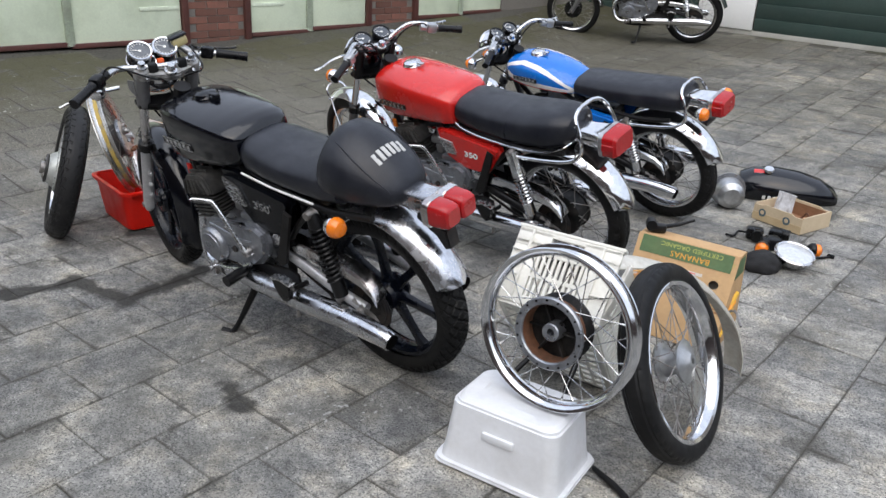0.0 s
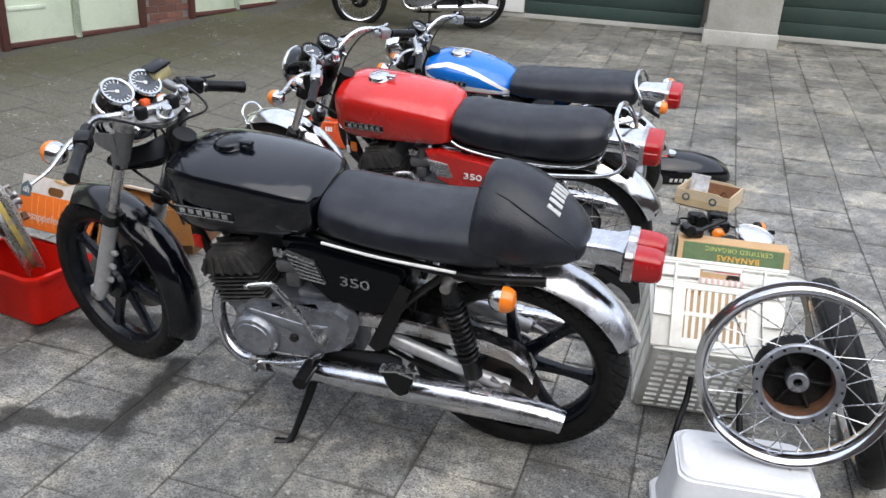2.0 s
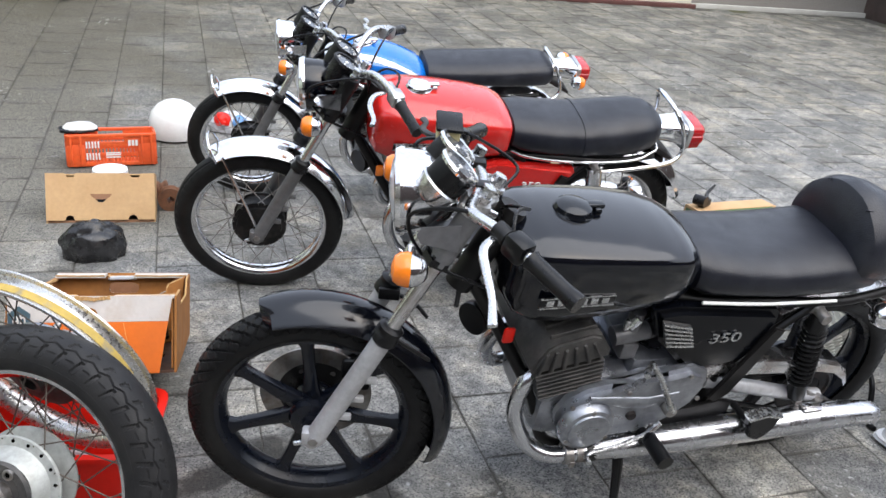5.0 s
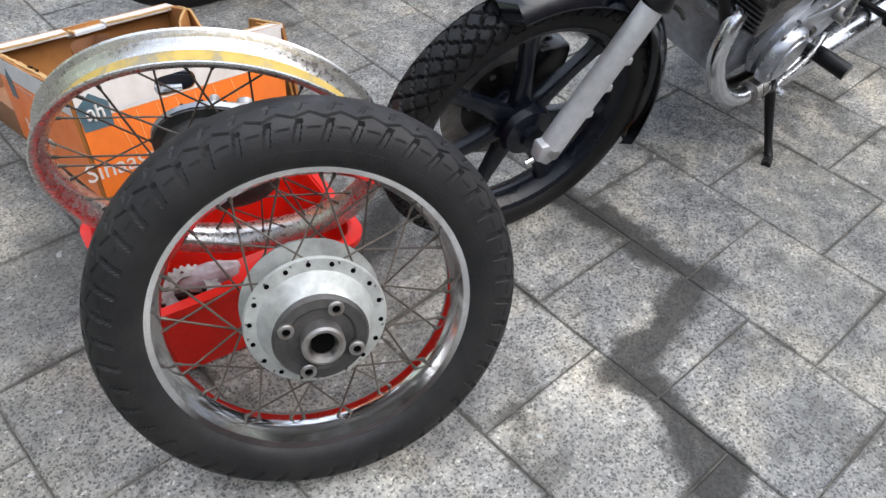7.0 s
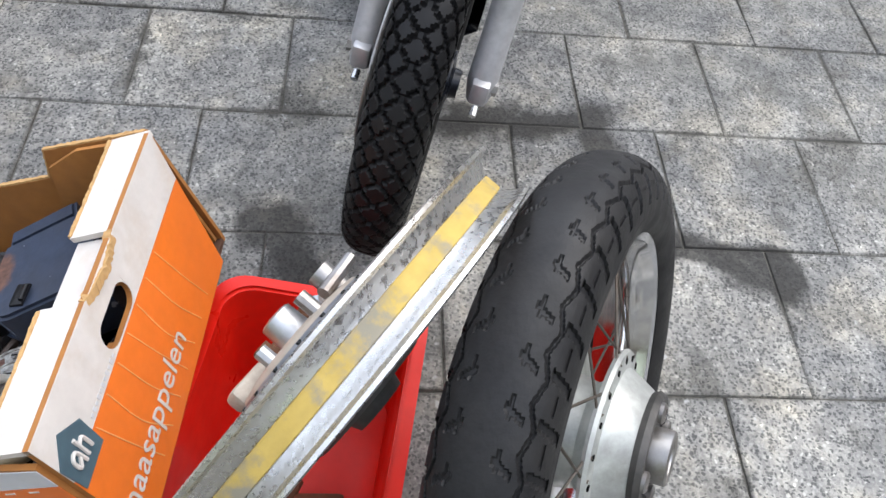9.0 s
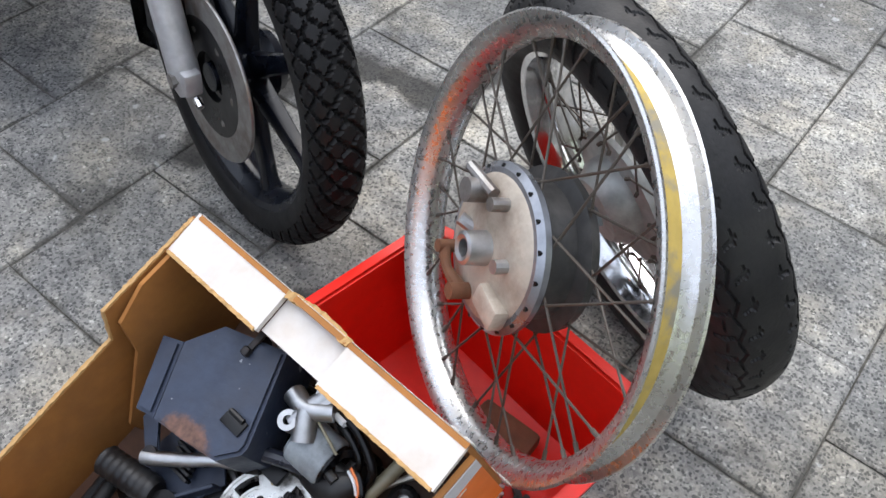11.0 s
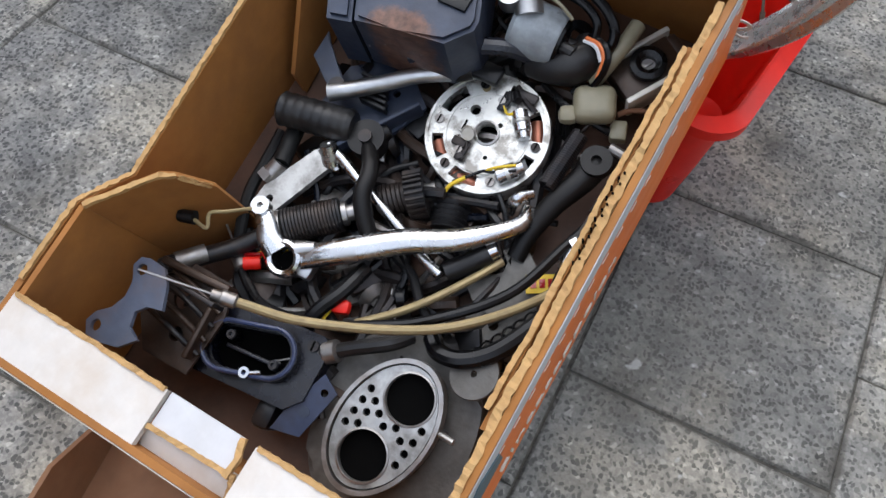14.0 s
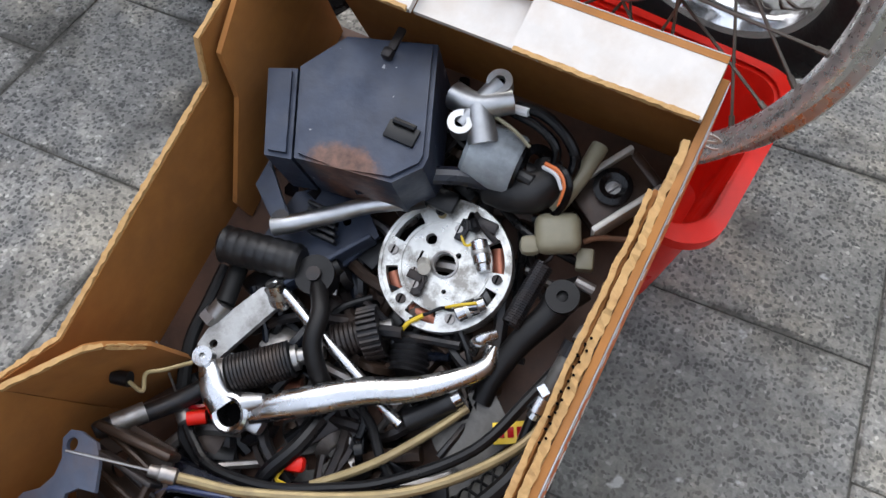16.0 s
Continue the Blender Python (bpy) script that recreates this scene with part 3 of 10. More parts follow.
def plate(outline, thick, axis="y", at=0.0, bevel=0.0):
    """A flat plate cut to an outline: (x, z) pairs across y, or (x, y) pairs across z."""
    bm = bmesh.new()
    if axis == "y":
        lo = [bm.verts.new((x, at - thick / 2, z)) for x, z in outline]
        hi = [bm.verts.new((x, at + thick / 2, z)) for x, z in outline]
    elif axis == "z":
        lo = [bm.verts.new((x, y, at - thick / 2)) for x, y in outline]
        hi = [bm.verts.new((x, y, at + thick / 2)) for x, y in outline]
    else:
        lo = [bm.verts.new((at - thick / 2, y, z)) for y, z in outline]
        hi = [bm.verts.new((at + thick / 2, y, z)) for y, z in outline]
    n = len(outline)
    f1, f2 = bm.faces.new(lo[::-1]), bm.faces.new(hi)
    for k in range(n):
        bm.faces.new((lo[k], lo[(k + 1) % n], hi[(k + 1) % n], hi[k]))
    if bevel:
        rim = [e for f in (f1, f2) for e in f.edges]
        bmesh.ops.bevel(bm, geom=rim, offset=bevel, segments=2, affect="EDGES")
    return bm


def arc_fender(radius, a0, a1, half, depth, thick=0.002, steps=26, cross=9, centre=(0, 0)):
    """A curved mudguard round the y axis at centre (x, z), from angle a0 to a1 in degrees."""
    outer, inner = [], []
    for i in range(steps + 1):
        a = radians(a0 + (a1 - a0) * i / steps)
        end = min(1, min(i, steps - i) / 2.0 + 0.55)
        ro, ri = [], []
        for k in range(cross):
            v = -1 + 2 * k / (cross - 1)
            r = radius - depth * abs(v) ** 2.4
            for ring, rr in ((ro, r), (ri, r - thick)):
                ring.append((centre[0] + rr * math.cos(a), v * half * end, centre[1] + rr * math.sin(a)))
        outer.append(ro), inner.append(ri)
    return loft([o + n[::-1] for o, n in zip(outer, inner)])


def drilled(outline, holes, z0, z1):
    """A flat sheet between two heights with real holes; holes: rings of points."""
    bm = bmesh.new()
    rings = [list(outline)] + [list(h) for h in holes]
    edges, tops, lows = [], [], []
    for ring in rings:
        vs = [bm.verts.new((x, y, z1)) for x, y in ring]
        edges += [bm.edges.new((vs[k], vs[(k + 1) % len(vs)])) for k in range(len(vs))]
        tops.append(vs)
    made = bmesh.ops.triangle_fill(bm, edges=edges, use_beauty=True, use_dissolve=False, normal=(0, 0, 1))
    faces = [f for f in made["geom"] if isinstance(f, bmesh.types.BMFace)]
    under = {}
    for vs in tops:
        for v in vs:
            under[v] = bm.verts.new((v.co.x, v.co.y, z0))
    for f in faces:
        bm.faces.new([under[v] for v in f.verts][::-1])
    for vs in tops:
        for k in range(len(vs)):
            a, b = vs[k], vs[(k + 1) % len(vs)]
            bm.faces.new((a, b, under[b], under[a]))
    bmesh.ops.recalc_face_normals(bm, faces=bm.faces)
    return bm


def ring_of(cx, cy, rx, ry=None, turn=0.0, n=24, power=2.0):
    """Points of a round or oval ring."""
    ry = ry or rx
    out = []
    for k in range(n):
        a = 2 * math.pi * k / n
        x = rx * math.copysign(abs(math.cos(a)) ** (2 / power), math.cos(a))
        y = ry * math.copysign(abs(math.sin(a)) ** (2 / power), math.sin(a))
        out.append((cx + x * math.cos(turn) - y * math.sin(turn), cy + x * math.sin(turn) + y * math.cos(turn)))
    return out


def stadium(cx, cy, half, r, turn, n=20):
    """Points of a long round-ended ring, its length along y before the turn."""
    out = []
    for k in range(n):
        a = 2 * math.pi * (k + 0.5) / n
        x, y = r * math.sin(a), math.copysign(half, math.cos(a)) + r * math.cos(a)
        out.append((cx + x * math.cos(turn) - y * math.sin(turn), cy + x * math.sin(turn) + y * math.cos(turn)))
    return out[::-1]


def crumple(rx, ry, rz, seed, n=18, rough=0.22, flat=0.35):
    """A crumpled heap that lies flat on its base."""
    rnd = random.Random(seed)
    bm = bmesh.new()
    bmesh.ops.create_icosphere(bm, subdivisions=4, radius=1)
    w = [(Vector((rnd.uniform(-1, 1), rnd.uniform(-1, 1), rnd.uniform(-1, 1))).normalized(), rnd.uniform(2.5, 7), rnd.uniform(0, 6)) for _ in range(n)]
    for v in bm.verts:
        d = sum(abs(math.sin(v.co.dot(a) * f + p)) for a, f, p in w) / n - 0.6
        co = v.co * (1 + rough * d * 2.2)
        v.co = (co.x * rx, co.y * ry, max(co.z, -flat) * rz + flat * rz)
    return bm


def frame_from(origin, xdir, zdir):
    """A pose with its x axis along xdir and its z axis nearest to zdir."""
    x = Vector(xdir).normalized()
    z = Vector(zdir)
    z = (z - x * z.dot(x)).normalized()
    y = z.cross(x)
    m = Matrix((x, y, z)).transposed().to_4x4()
    m.translation = origin
    return m


def shift(x, y, z):
    return Matrix.Translation((x, y, z))


def words(text, size, depth, material, parent, m, label="", spacing=1.0, name="lettering"):
    cu = bpy.data.curves.new("text", "FONT")
    cu.body, cu.size, cu.extrude, cu.align_x, cu.align_y, cu.space_character = text, size, depth, "CENTER", "CENTER", spacing
    cu.resolution_u = 3
    tmp = bpy.data.objects.new("text", cu)
    me = bpy.data.meshes.new_from_object(tmp)
    bpy.data.objects.remove(tmp)
    me.materials.clear()
    me.materials.append(material)
    ob = new(name, me)
    ob.parent = parent
    ob.matrix_local = m
    return tagged(ob, label)


def frayed(points, size, rng, bm=None):
    """A thin torn strip of card: a ragged square section along a line."""
    bm = bm or bmesh.new()
    line = []
    for a, b in zip(points, points[1:]):
        a, b = Vector(a), Vector(b)
        k = max(1, int((b - a).length / 0.004))
        line += [a.lerp(b, i / k) for i in range(k)]
    line.append(Vector(points[-1]))
    rings = []
    for i, c in enumerate(line):
        d = (line[min(i + 1, len(line) - 1)] - line[max(i - 1, 0)]).normalized()
        side = d.cross(Vector((0, 0, 1)) if abs(d.z) < 0.9 else Vector((1, 0, 0))).normalized()
        up = side.cross(d)
        rings.append([bm.verts.new(c + size * (u * rng.uniform(0.65, 1.2) * side + v * rng.uniform(0.6, 1.25) * up)) for u, v in ((-1, -1), (1, -1), (1, 1), (-1, 1))])
    for a, b in zip(rings, rings[1:]):
        for k in range(4):
            bm.faces.new((a[k], a[(k + 1) % 4], b[(k + 1) % 4], b[k]))
    bm.faces.new(rings[0][::-1])
    bm.faces.new(rings[-1])
    return bm


def floor_height(x, y):
    """The yard is level where the bikes stand and rises a little towards the garages."""
    return 0.052 * max(0.0, y - 2.8) + 0.112 * max(0.0, -x - 2.0)


# ---- the yard: ground, garages, back wall ----
def build_ground():
    bm = bmesh.new()
    xs = [-300, -80, -20, -9, -6] + [-5 + 0.5 * i for i in range(25)] + [8.5, 12, 30, 90, 300]
    ys = [-300, -80, -20, -8] + [-5 + 0.5 * i for i in range(31)] + [11.5, 14, 30, 90, 300]
    ys = sorted(ys + [2.8])
    grid = [[bm.verts.new((x, y, floor_height(max(x, -5.0), min(y, 10.0)) - 0.0038)) for y in ys] for x in xs]
    for a, b in zip(grid, grid[1:]):
        for k in range(len(ys) - 1):
            bm.faces.new((a[k], b[k], b[k + 1], a[k + 1]))
    return part("ground", bm, sand_mat)


ground = tagged(build_ground(), "sandy joints and bed under the grey paving of the yard", "ground", kind="structure")


def slab_verts(rng, cx, cy):
    """The sixteen corners of a worn slab: wide base, upright side, chamfer, top."""
    h = PITCH / 2 - 0.0012
    tilt = [rng.uniform(-0.0013, 0.0013) for _ in range(4)]
    out = []
    for inset, z in ((0.0, -0.04), (0.0, -0.0030), (0.0022, 0.0)):
        for k, (sx, sy) in enumerate(((-1, -1), (1, -1), (1, 1), (-1, 1))):
            wear = inset * rng.uniform(0.7, 2.2)
            out.append((cx + sx * (h - wear), cy + sy * (h - wear), z + tilt[k]))
    return out


SLAB_FACES = [(8, 9, 10, 11)] + [(a + k, a + (k + 1) % 4, a + 4 + (k + 1) % 4, a + 4 + k) for a in (0, 4) for k in range(4)]


# ---- garages on one side ----
def garage_line(y):
    return -4.56 + 0.15 * (y - 1.0)


garage_turn = math.degrees(math.atan(0.15))


def wall_strip(name, y0, y1, z0, z1, thick, material, parent, back=0.0):
    length = (y1 - y0) * math.hypot(1, 0.15)
    bm = block(thick, length, z1 - z0, 0.004)
    ym = (y0 + y1) / 2
    m = Matrix.Translation((garage_line(ym) - back - thick / 2, ym, (z0 + z1) / 2)) @ Matrix.Rotation(radians(-garage_turn), 4, "Z")
    return part(name, bm, material, parent, at=m)


garage = thing("wall_west", "row of brick garages with pale green wooden doors", "wall", kind="structure")
base_z = 0.2
for y0, y1 in ((-3.3, -2.42), (-0.78, 0.68), (2.68, 3.32), (4.72, 5.38), (6.75, 9.0)):
    wall_strip("wall", y0, y1, base_z - 0.2, 2.7, 0.20, mortar, garage, 0.042)
wall_strip("lintel", -3.3, 9.0, 2.46, 2.95, 0.24, mortar, garage, 0.05)
wall_strip("backing_wall", -3.3, 9.0, 0.0, 2.9, 0.1, mortar, garage, 0.34)
wall_strip("roof_edge", -3.3, 9.0, 2.95, 3.05, 0.5, brown_trim, garage, -0.06)
brick_me = finish("brick", block(0.210, 0.1, 0.0605, 0.003, segments=1), brick_mat)
for y0, y1 in ((2.72, 3.28), (4.76, 5.34)):
    for row in range(12):
        for k in range(3):
            yy = y0 + 0.09 + k * 0.215 + (0.1 if row % 2 else 0)
            if yy > y1 - 0.02:
                continue
            b = new("brick", brick_me)
            b.parent = garage
            b.matrix_basis = Matrix.Translation((garage_line(yy) - 0.085 + random.uniform(-0.002, 0.002), yy, 0.2 + row * 0.066)) @ Matrix.Rotation(radians(90 - garage_turn), 4, "Z")
    for yy in (y0 - 0.03, y1 + 0.03):
        wall_strip("door_frame", yy - 0.03, yy + 0.03, 0.18, 2.5, 0.09, brown_trim, garage, -0.005)


def garage_door(n, edges):
    d = thing("door_%d" % n, "closed pale green double garage door with white strap hinges", "door", kind="structure")
    for i, (y0, y1) in enumerate(edges):
        zb = floor_height(garage_line(y0), y0) + 0.03
        leaf = wall_strip("door_leaf", y0 + 0.004, y1 - 0.004, zb, 2.45, 0.045, green_paint, d, 0.03)
        hy = (y1 - 0.20) if i % 2 else (y0 + 0.20)
        for z in (zb + 0.26, 2.1):
            wall_strip("hinge", hy - 0.18, hy + 0.18, z, z + 0.035, 0.008, door_trim, leaf, 0.0215)
        edge = y0 if i % 2 else y1
        wall_strip("cover_strip", edge - 0.035, edge + 0.035, zb, 2.45, 0.02, door_trim, leaf, 0.012)
        wall_strip("kick_board", y0 + 0.01, y1 - 0.01, zb - 0.02, zb + 0.02, 0.02, brown_trim, leaf, 0.012)
    return d


garage_door(1, ((-2.40, -1.60), (-1.60, -0.80)))
garage_door(2, ((0.70, 1.68), (1.68, 2.66)))
garage_door(3, ((3.34, 4.0), (4.0, 4.70)))
garage_door(4, ((5.40, 6.05), (6.05, 6.72)))

# ---- back wall with slatted green doors ----
BACK_Y = 8.35
back = thing("wall_north", "back wall of the yard with dark green slatted cladding", "wall", kind="structure")
part("wall", block(13.5, 0.2, 3.2, at=(2.6, BACK_Y + 0.2, 1.5)), mortar, back)
part("plinth", block(13.4, 0.06, 0.10, 0.01, at=(2.6, BACK_Y + 0.075, 0.30)), concrete, back)


def slat_panel(x0, x1, name_label):
    for k in range(13):
        z = 0.40 + k * 0.17
        bm = block(x1 - x0, 0.022, 0.176, 0.004, at=((x0 + x1) / 2, 0, 0))
        ob = part("slat", bm, dark_green, back, at=Matrix.Translation((0, BACK_Y + 0.05, z)) @ Matrix.Rotation(radians(7), 4, "X"))


slat_panel(-3.55, -1.95, "")
slat_panel(-1.22, 0.86, "")
slat_panel(1.70, 2.98, "")
white_gate = thing("door_5", "closed white panel door in the back wall", "door", kind="structure")
for k in range(5):
    part("panel", block(0.70, 0.03, 0.43, 0.008, at=(-1.585, BACK_Y + 0.04, 0.56 + k * 0.44)), white_door, white_gate)
cream_gate = thing("door_6", "closed cream garage door in the back wall", "door", kind="structure")
for k in range(5):
    part("panel", block(2.5, 0.03, 0.44, 0.008, at=(4.28, BACK_Y + 0.05, 0.56 + k * 0.45)), cream_door, cream_gate)
part("frame_post", block(0.07, 0.09, 2.6, 0.006, at=(3.01, BACK_Y + 0.03, 1.5)), white_door, cream_gate)
part("sill", block(2.6, 0.08, 0.06, 0.006, at=(4.28, BACK_Y + 0.02, 0.31)), brown_trim, cream_gate)
pier = part("pillar", block(0.74, 0.7, 3.0, 0.012, at=(1.30, BACK_Y - 0.25, 1.7)), concrete)
tagged(pier, "square pale concrete pier standing before the green cladding", "pillar", kind="structure")
part("pier_foot", block(0.78, 0.74, 0.22, 0.02, at=(1.30, BACK_Y - 0.25, 0.30)), concrete, pier)
# two unseen walls, added to block low sky and darken reflections on the bikes
east = tagged(part("unseen_wall_east", block(0.3, 20, 2.3, 0.01, at=(8.6, 1.0, 1.1)), unseen_wall_brick), "unseen low dark brick wall added on the east to shape reflections", "wall", kind="structure")
south = tagged(part("unseen_wall_south", block(22, 0.3, 5.6, 0.01, at=(-1.0, -8.0, 2.7)), unseen_wall_brick), "unseen high dark brick wall added on the south to shape reflections", "wall", kind="structure")
pipe = part("drain_pipe", tube([(-3.52, 7.55, 0.3), (-3.52, 7.55, 1.5), (-3.52, 7.55, 2.7)], 0.045, 12, 1), steel)
tagged(pipe, "grey metal rainwater pipe in the corner", "drain pipe", kind="structure")


# ---- wheels ----
def tyre_mesh(name, r_out, r_rim, width, pattern, material, nu=420, nv=44):
    """A tyre about the y axis with its tread cut in."""
    half, mid = width / 2, r_rim + (r_out - r_rim) * 0.42
    lim = radians(132)
    co, faces = [], []
    circ = 2 * math.pi * r_out
    us, vs = np.arange(nu), np.linspace(-1, 1, nv)
    pitch_n = {"diamond": 46, "chevron": 40, "rib": 54, "block": 46}[pattern]
    for u in us:
        a = 2 * math.pi * u / nu
        p = u / nu * pitch_n
        tri = abs((p % 1.0) - 0.5) * 2
        for v in vs:
            phi = v * lim
            c, s = math.cos(phi), math.sin(phi)
            y = half * math.copysign(abs(s) ** 0.82, s)
            up = r_out - mid if c > 0 else mid - r_rim + 0.004
            r = mid + up * math.copysign(abs(c) ** 0.9, c)
            cut = 0.0
            w = abs(v)
            if w < 0.62:
                if pattern == "diamond":
                    d1, d2 = (p + v * 3.1) % 1.0, (p - v * 3.1) % 1.0
                    if min(d1, 1 - d1) < 0.085 or min(d2, 1 - d2) < 0.085:
                        cut = 0.0062
                elif pattern == "chevron":
                    for c0 in (-0.36, 0.0, 0.36):
                        if abs(v - c0 - 0.10 * (tri - 0.5)) < 0.030:
                            cut = 0.0042
                    if w > 0.40 and (p + 0.15 * w) % 1.0 < 0.24:
                        cut = 0.0062
                elif pattern == "block":
                    # zigzag rib edges, short cross slots on the crown, cut shoulders
                    saw = abs(((p + (0.5 if v < 0 else 0.0)) % 1.0) - 0.5) * 2
                    if abs(w - 0.30 - 0.07 * (saw - 0.5)) < 0.016:
                        cut = 0.0034
                    if 0.10 < w < 0.24 and abs(((p + 1.6 * w + (0.5 if v < 0 else 0.0)) % 1.0) - 0.5) < 0.07:
                        cut = 0.0026
                    if abs(w - 0.13) < 0.012 and abs(((p + (0.5 if v < 0 else 0.0)) % 1.0) - 0.35) < 0.22:
                        cut = 0.0026
                    if w > 0.36 and abs(((p + 0.9 * w + (0.5 if v < 0 else 0.0)) % 1.0) - 0.5) < 0.10 + 0.10 * (w - 0.36):
                        cut = 0.0060
                    if abs(w - 0.46) < 0.012 and abs(((p + 0.9 * w + (0.5 if v < 0 else 0.0)) % 1.0) - 0.5) > 0.28:
                        cut = 0.0030
                else:
                    if min(abs(v), abs(w - 0.22), abs(w - 0.42)) < 0.026:
                        cut = 0.003
                    if 0.26 < w < 0.40 and (p + w) % 1.0 < 0.16:
                        cut = 0.003
            if 0.70 < w < 0.715 or 0.80 < w < 0.81:
                cut = -0.0012
            k = (r - cut) / r if r > 0 else 1
            yy = y * (1 - cut * 4)
            co.append((r * k * math.cos(a), yy, r * k * math.sin(a)))
    for u in range(nu):
        for k in range(nv - 1):
            i, j = u * nv + k, ((u + 1) % nu) * nv + k
            faces.append((i, i + 1, j + 1, j))
    me = bpy.data.meshes.new(name)
    me.from_pydata(co, [], faces)
    me.update()
    for p in me.polygons:
        p.use_smooth = True
    me.set_sharp_from_angle(angle=radians(28))
    me.materials.append(material)
    return me


def rim_profile(r, w):
    return [(r - 0.003, -w - 0.001), (r, -w + 0.0005), (r - 0.001, -w + 0.004), (r - 0.011, -w + 0.007), (r - 0.014, -w * 0.62), (r - 0.021, -w * 0.33), (r - 0.022, 0),
            (r - 0.021, w * 0.33), (r - 0.014, w * 0.62), (r - 0.011, w - 0.007 + 0.0005), (r - 0.001, w - 0.004), (r, w - 0.0005), (r - 0.003, w + 0.001),
            (r - 0.014, w - 0.003), (r - 0.019, w * 0.66), (r - 0.0265, w * 0.34), (r - 0.0275, 0), (r - 0.0265, -w * 0.34), (r - 0.019, -w * 0.66), (r - 0.014, -w + 0.003)]


def spokes_on(parent, m, r_hub, y_hub, r_rim, material, count=36, spread=34, label="", y_off=0.0):
    """Crossed wire spokes with their nipples, each one an object."""
    kinds = []
    for side in (-1, 1):
        for lead in (-1, 1):
            a = radians(spread * lead)
            p0 = Vector((r_hub, side * y_hub + y_off, 0))
            p1 = Vector((r_rim * math.cos(a), side * 0.006, r_rim * math.sin(a)))
            d = (p1 - p0)
            bm = tube([p0, p1], 0.00165, 6, 1)
            tube([p0 + d * 0.93, p1 + d.normalized() * 0.004], 0.0029, 6, 1, bm)
            tube([p0 - d.normalized() * 0.002 + Vector((0, side * 0.004, 0)), p0 + d * 0.02], 0.003, 6, 1, bm)
            kinds.append(finish("spoke", bm, material))
    for k in range(count):
        ob = new("spoke", kinds[k % 4])
        ob.parent = parent
        ob.matrix_basis = m @ Matrix.Rotation(2 * math.pi * k / count + (radians(4) if k % 2 else 0), 4, "Y")


def hole_ring(name, parent, n, r, y, size, depth=0.004):
    """Small flange bores, each a short plug standing a little proud, dark for shade."""
    for k in range(n):
        a = 2 * math.pi * k / n
        c = Vector((r * math.cos(a), y, r * math.sin(a)))
        part(name, tube([c, c + Vector((0, math.copysign(depth, y), 0))], size, 8, 1), black_plastic, parent)


def cast_wheel(parent, name, centre, r_rim, tyre_me, at, spokes=7, disc_side=0):
    """A black cast wheel as one part with tyre, hub and disc under it."""
    m = at @ shift(*centre)
    w = part(name, lathe(rim_profile(r_rim, 0.034), 72, True), wheel_black, parent, at=m, label="black cast wheel")
    sp = []
    for k in range(spokes):
        secs = []
        for i, (x, hw, ht) in enumerate(((0.035, 0.024, 0.016), (0.08, 0.018, 0.015), (0.14, 0.0145, 0.013), (0.19, 0.0155, 0.013), (r_rim - 0.024, 0.024, 0.016))):
            secs.append([(x, y, z) for _, y, z in oval(0, 0, 0, ht, hw, 3.6, 12)])
        me = loft(secs)
        part("spoke", me, wheel_black, w, at=m @ Matrix.Rotation(2 * math.pi * k / spokes + 0.35, 4, "Y"))
    hub = part("hub", lathe([(0, -0.062), (0.022, -0.062), (0.024, -0.05), (0.05, -0.045), (0.056, -0.03), (0.048, -0.015), (0.048, 0.015), (0.056, 0.03), (0.05, 0.045), (0.024, 0.05), (0.022, 0.062), (0, 0.062)], 36), wheel_black, w, at=m)
    t = new("tyre", tyre_me)
    t.parent = w
    t.matrix_basis = m
    if disc_side:
        s = disc_side
        part("brake_disc", lathe([(0.092, s * 0.060), (0.136, s * 0.060), (0.137, s * 0.0625), (0.136, s * 0.065), (0.092, s * 0.065)], 64, True), steel, w, "grey steel brake disc", at=m)
        part("disc_carrier", lathe([(0.04, s * 0.05), (0.06, s * 0.052), (0.095, s * 0.0615), (0.095, s * 0.0655), (0.055, s * 0.062), (0.04, s * 0.062)], 40, True), black_satin, w, at=m)
        for q in range(6):
            part("disc_bolt", tube([(0.075 * math.cos(q * math.pi / 3), s * 0.055, 0.075 * math.sin(q * math.pi / 3)), (0.075 * math.cos(q * math.pi / 3), s * 0.064, 0.075 * math.sin(q * math.pi / 3))], 0.007, 6, 1), steel, w, at=m)
    return w


def spoked_wheel(parent, name, centre, r_rim, tyre_me, at, drum_r=0.075, drum_w=0.05, drum_mat=None, rim_mat=None, spoke_mat=None, count=36, plate_side=1):
    m = at @ shift(*centre)
    w = part(name, lathe(rim_profile(r_rim, 0.028), 72, True), rim_mat or chrome, parent, at=m, label="spoked wheel with chrome rim")
    d, s = drum_w, plate_side
    hub = part("hub", lathe([(0, -s * (d + 0.012)), (0.02, -s * (d + 0.012)), (0.022, -s * d), (drum_r * 0.8, -s * (d - 0.006)), (drum_r, -s * (d - 0.012)), (drum_r + 0.008, -s * (d - 0.016)), (drum_r + 0.008, -s * (d - 0.02)), (drum_r, -s * (d - 0.022)),
                               (drum_r * 0.97, 0), (drum_r, s * (d - 0.022)), (drum_r + 0.008, s * (d - 0.02)), (drum_r + 0.008, s * (d - 0.014)), (drum_r * 0.92, s * (d - 0.01)), (drum_r * 0.9, s * d), (drum_r * 0.5, s * (d + 0.006)), (0.022, s * (d + 0.01)), (0.02, s * (d + 0.02)), (0, s * (d + 0.02))], 48), drum_mat or engine_black, w, at=m)
    spokes_on(w, m, drum_r + 0.004, d - 0.018, r_rim - 0.025, spoke_mat or steel, count)
    if tyre_me:
        t = new("tyre", tyre_me)
        t.parent = w
        t.matrix_basis = m
    return w


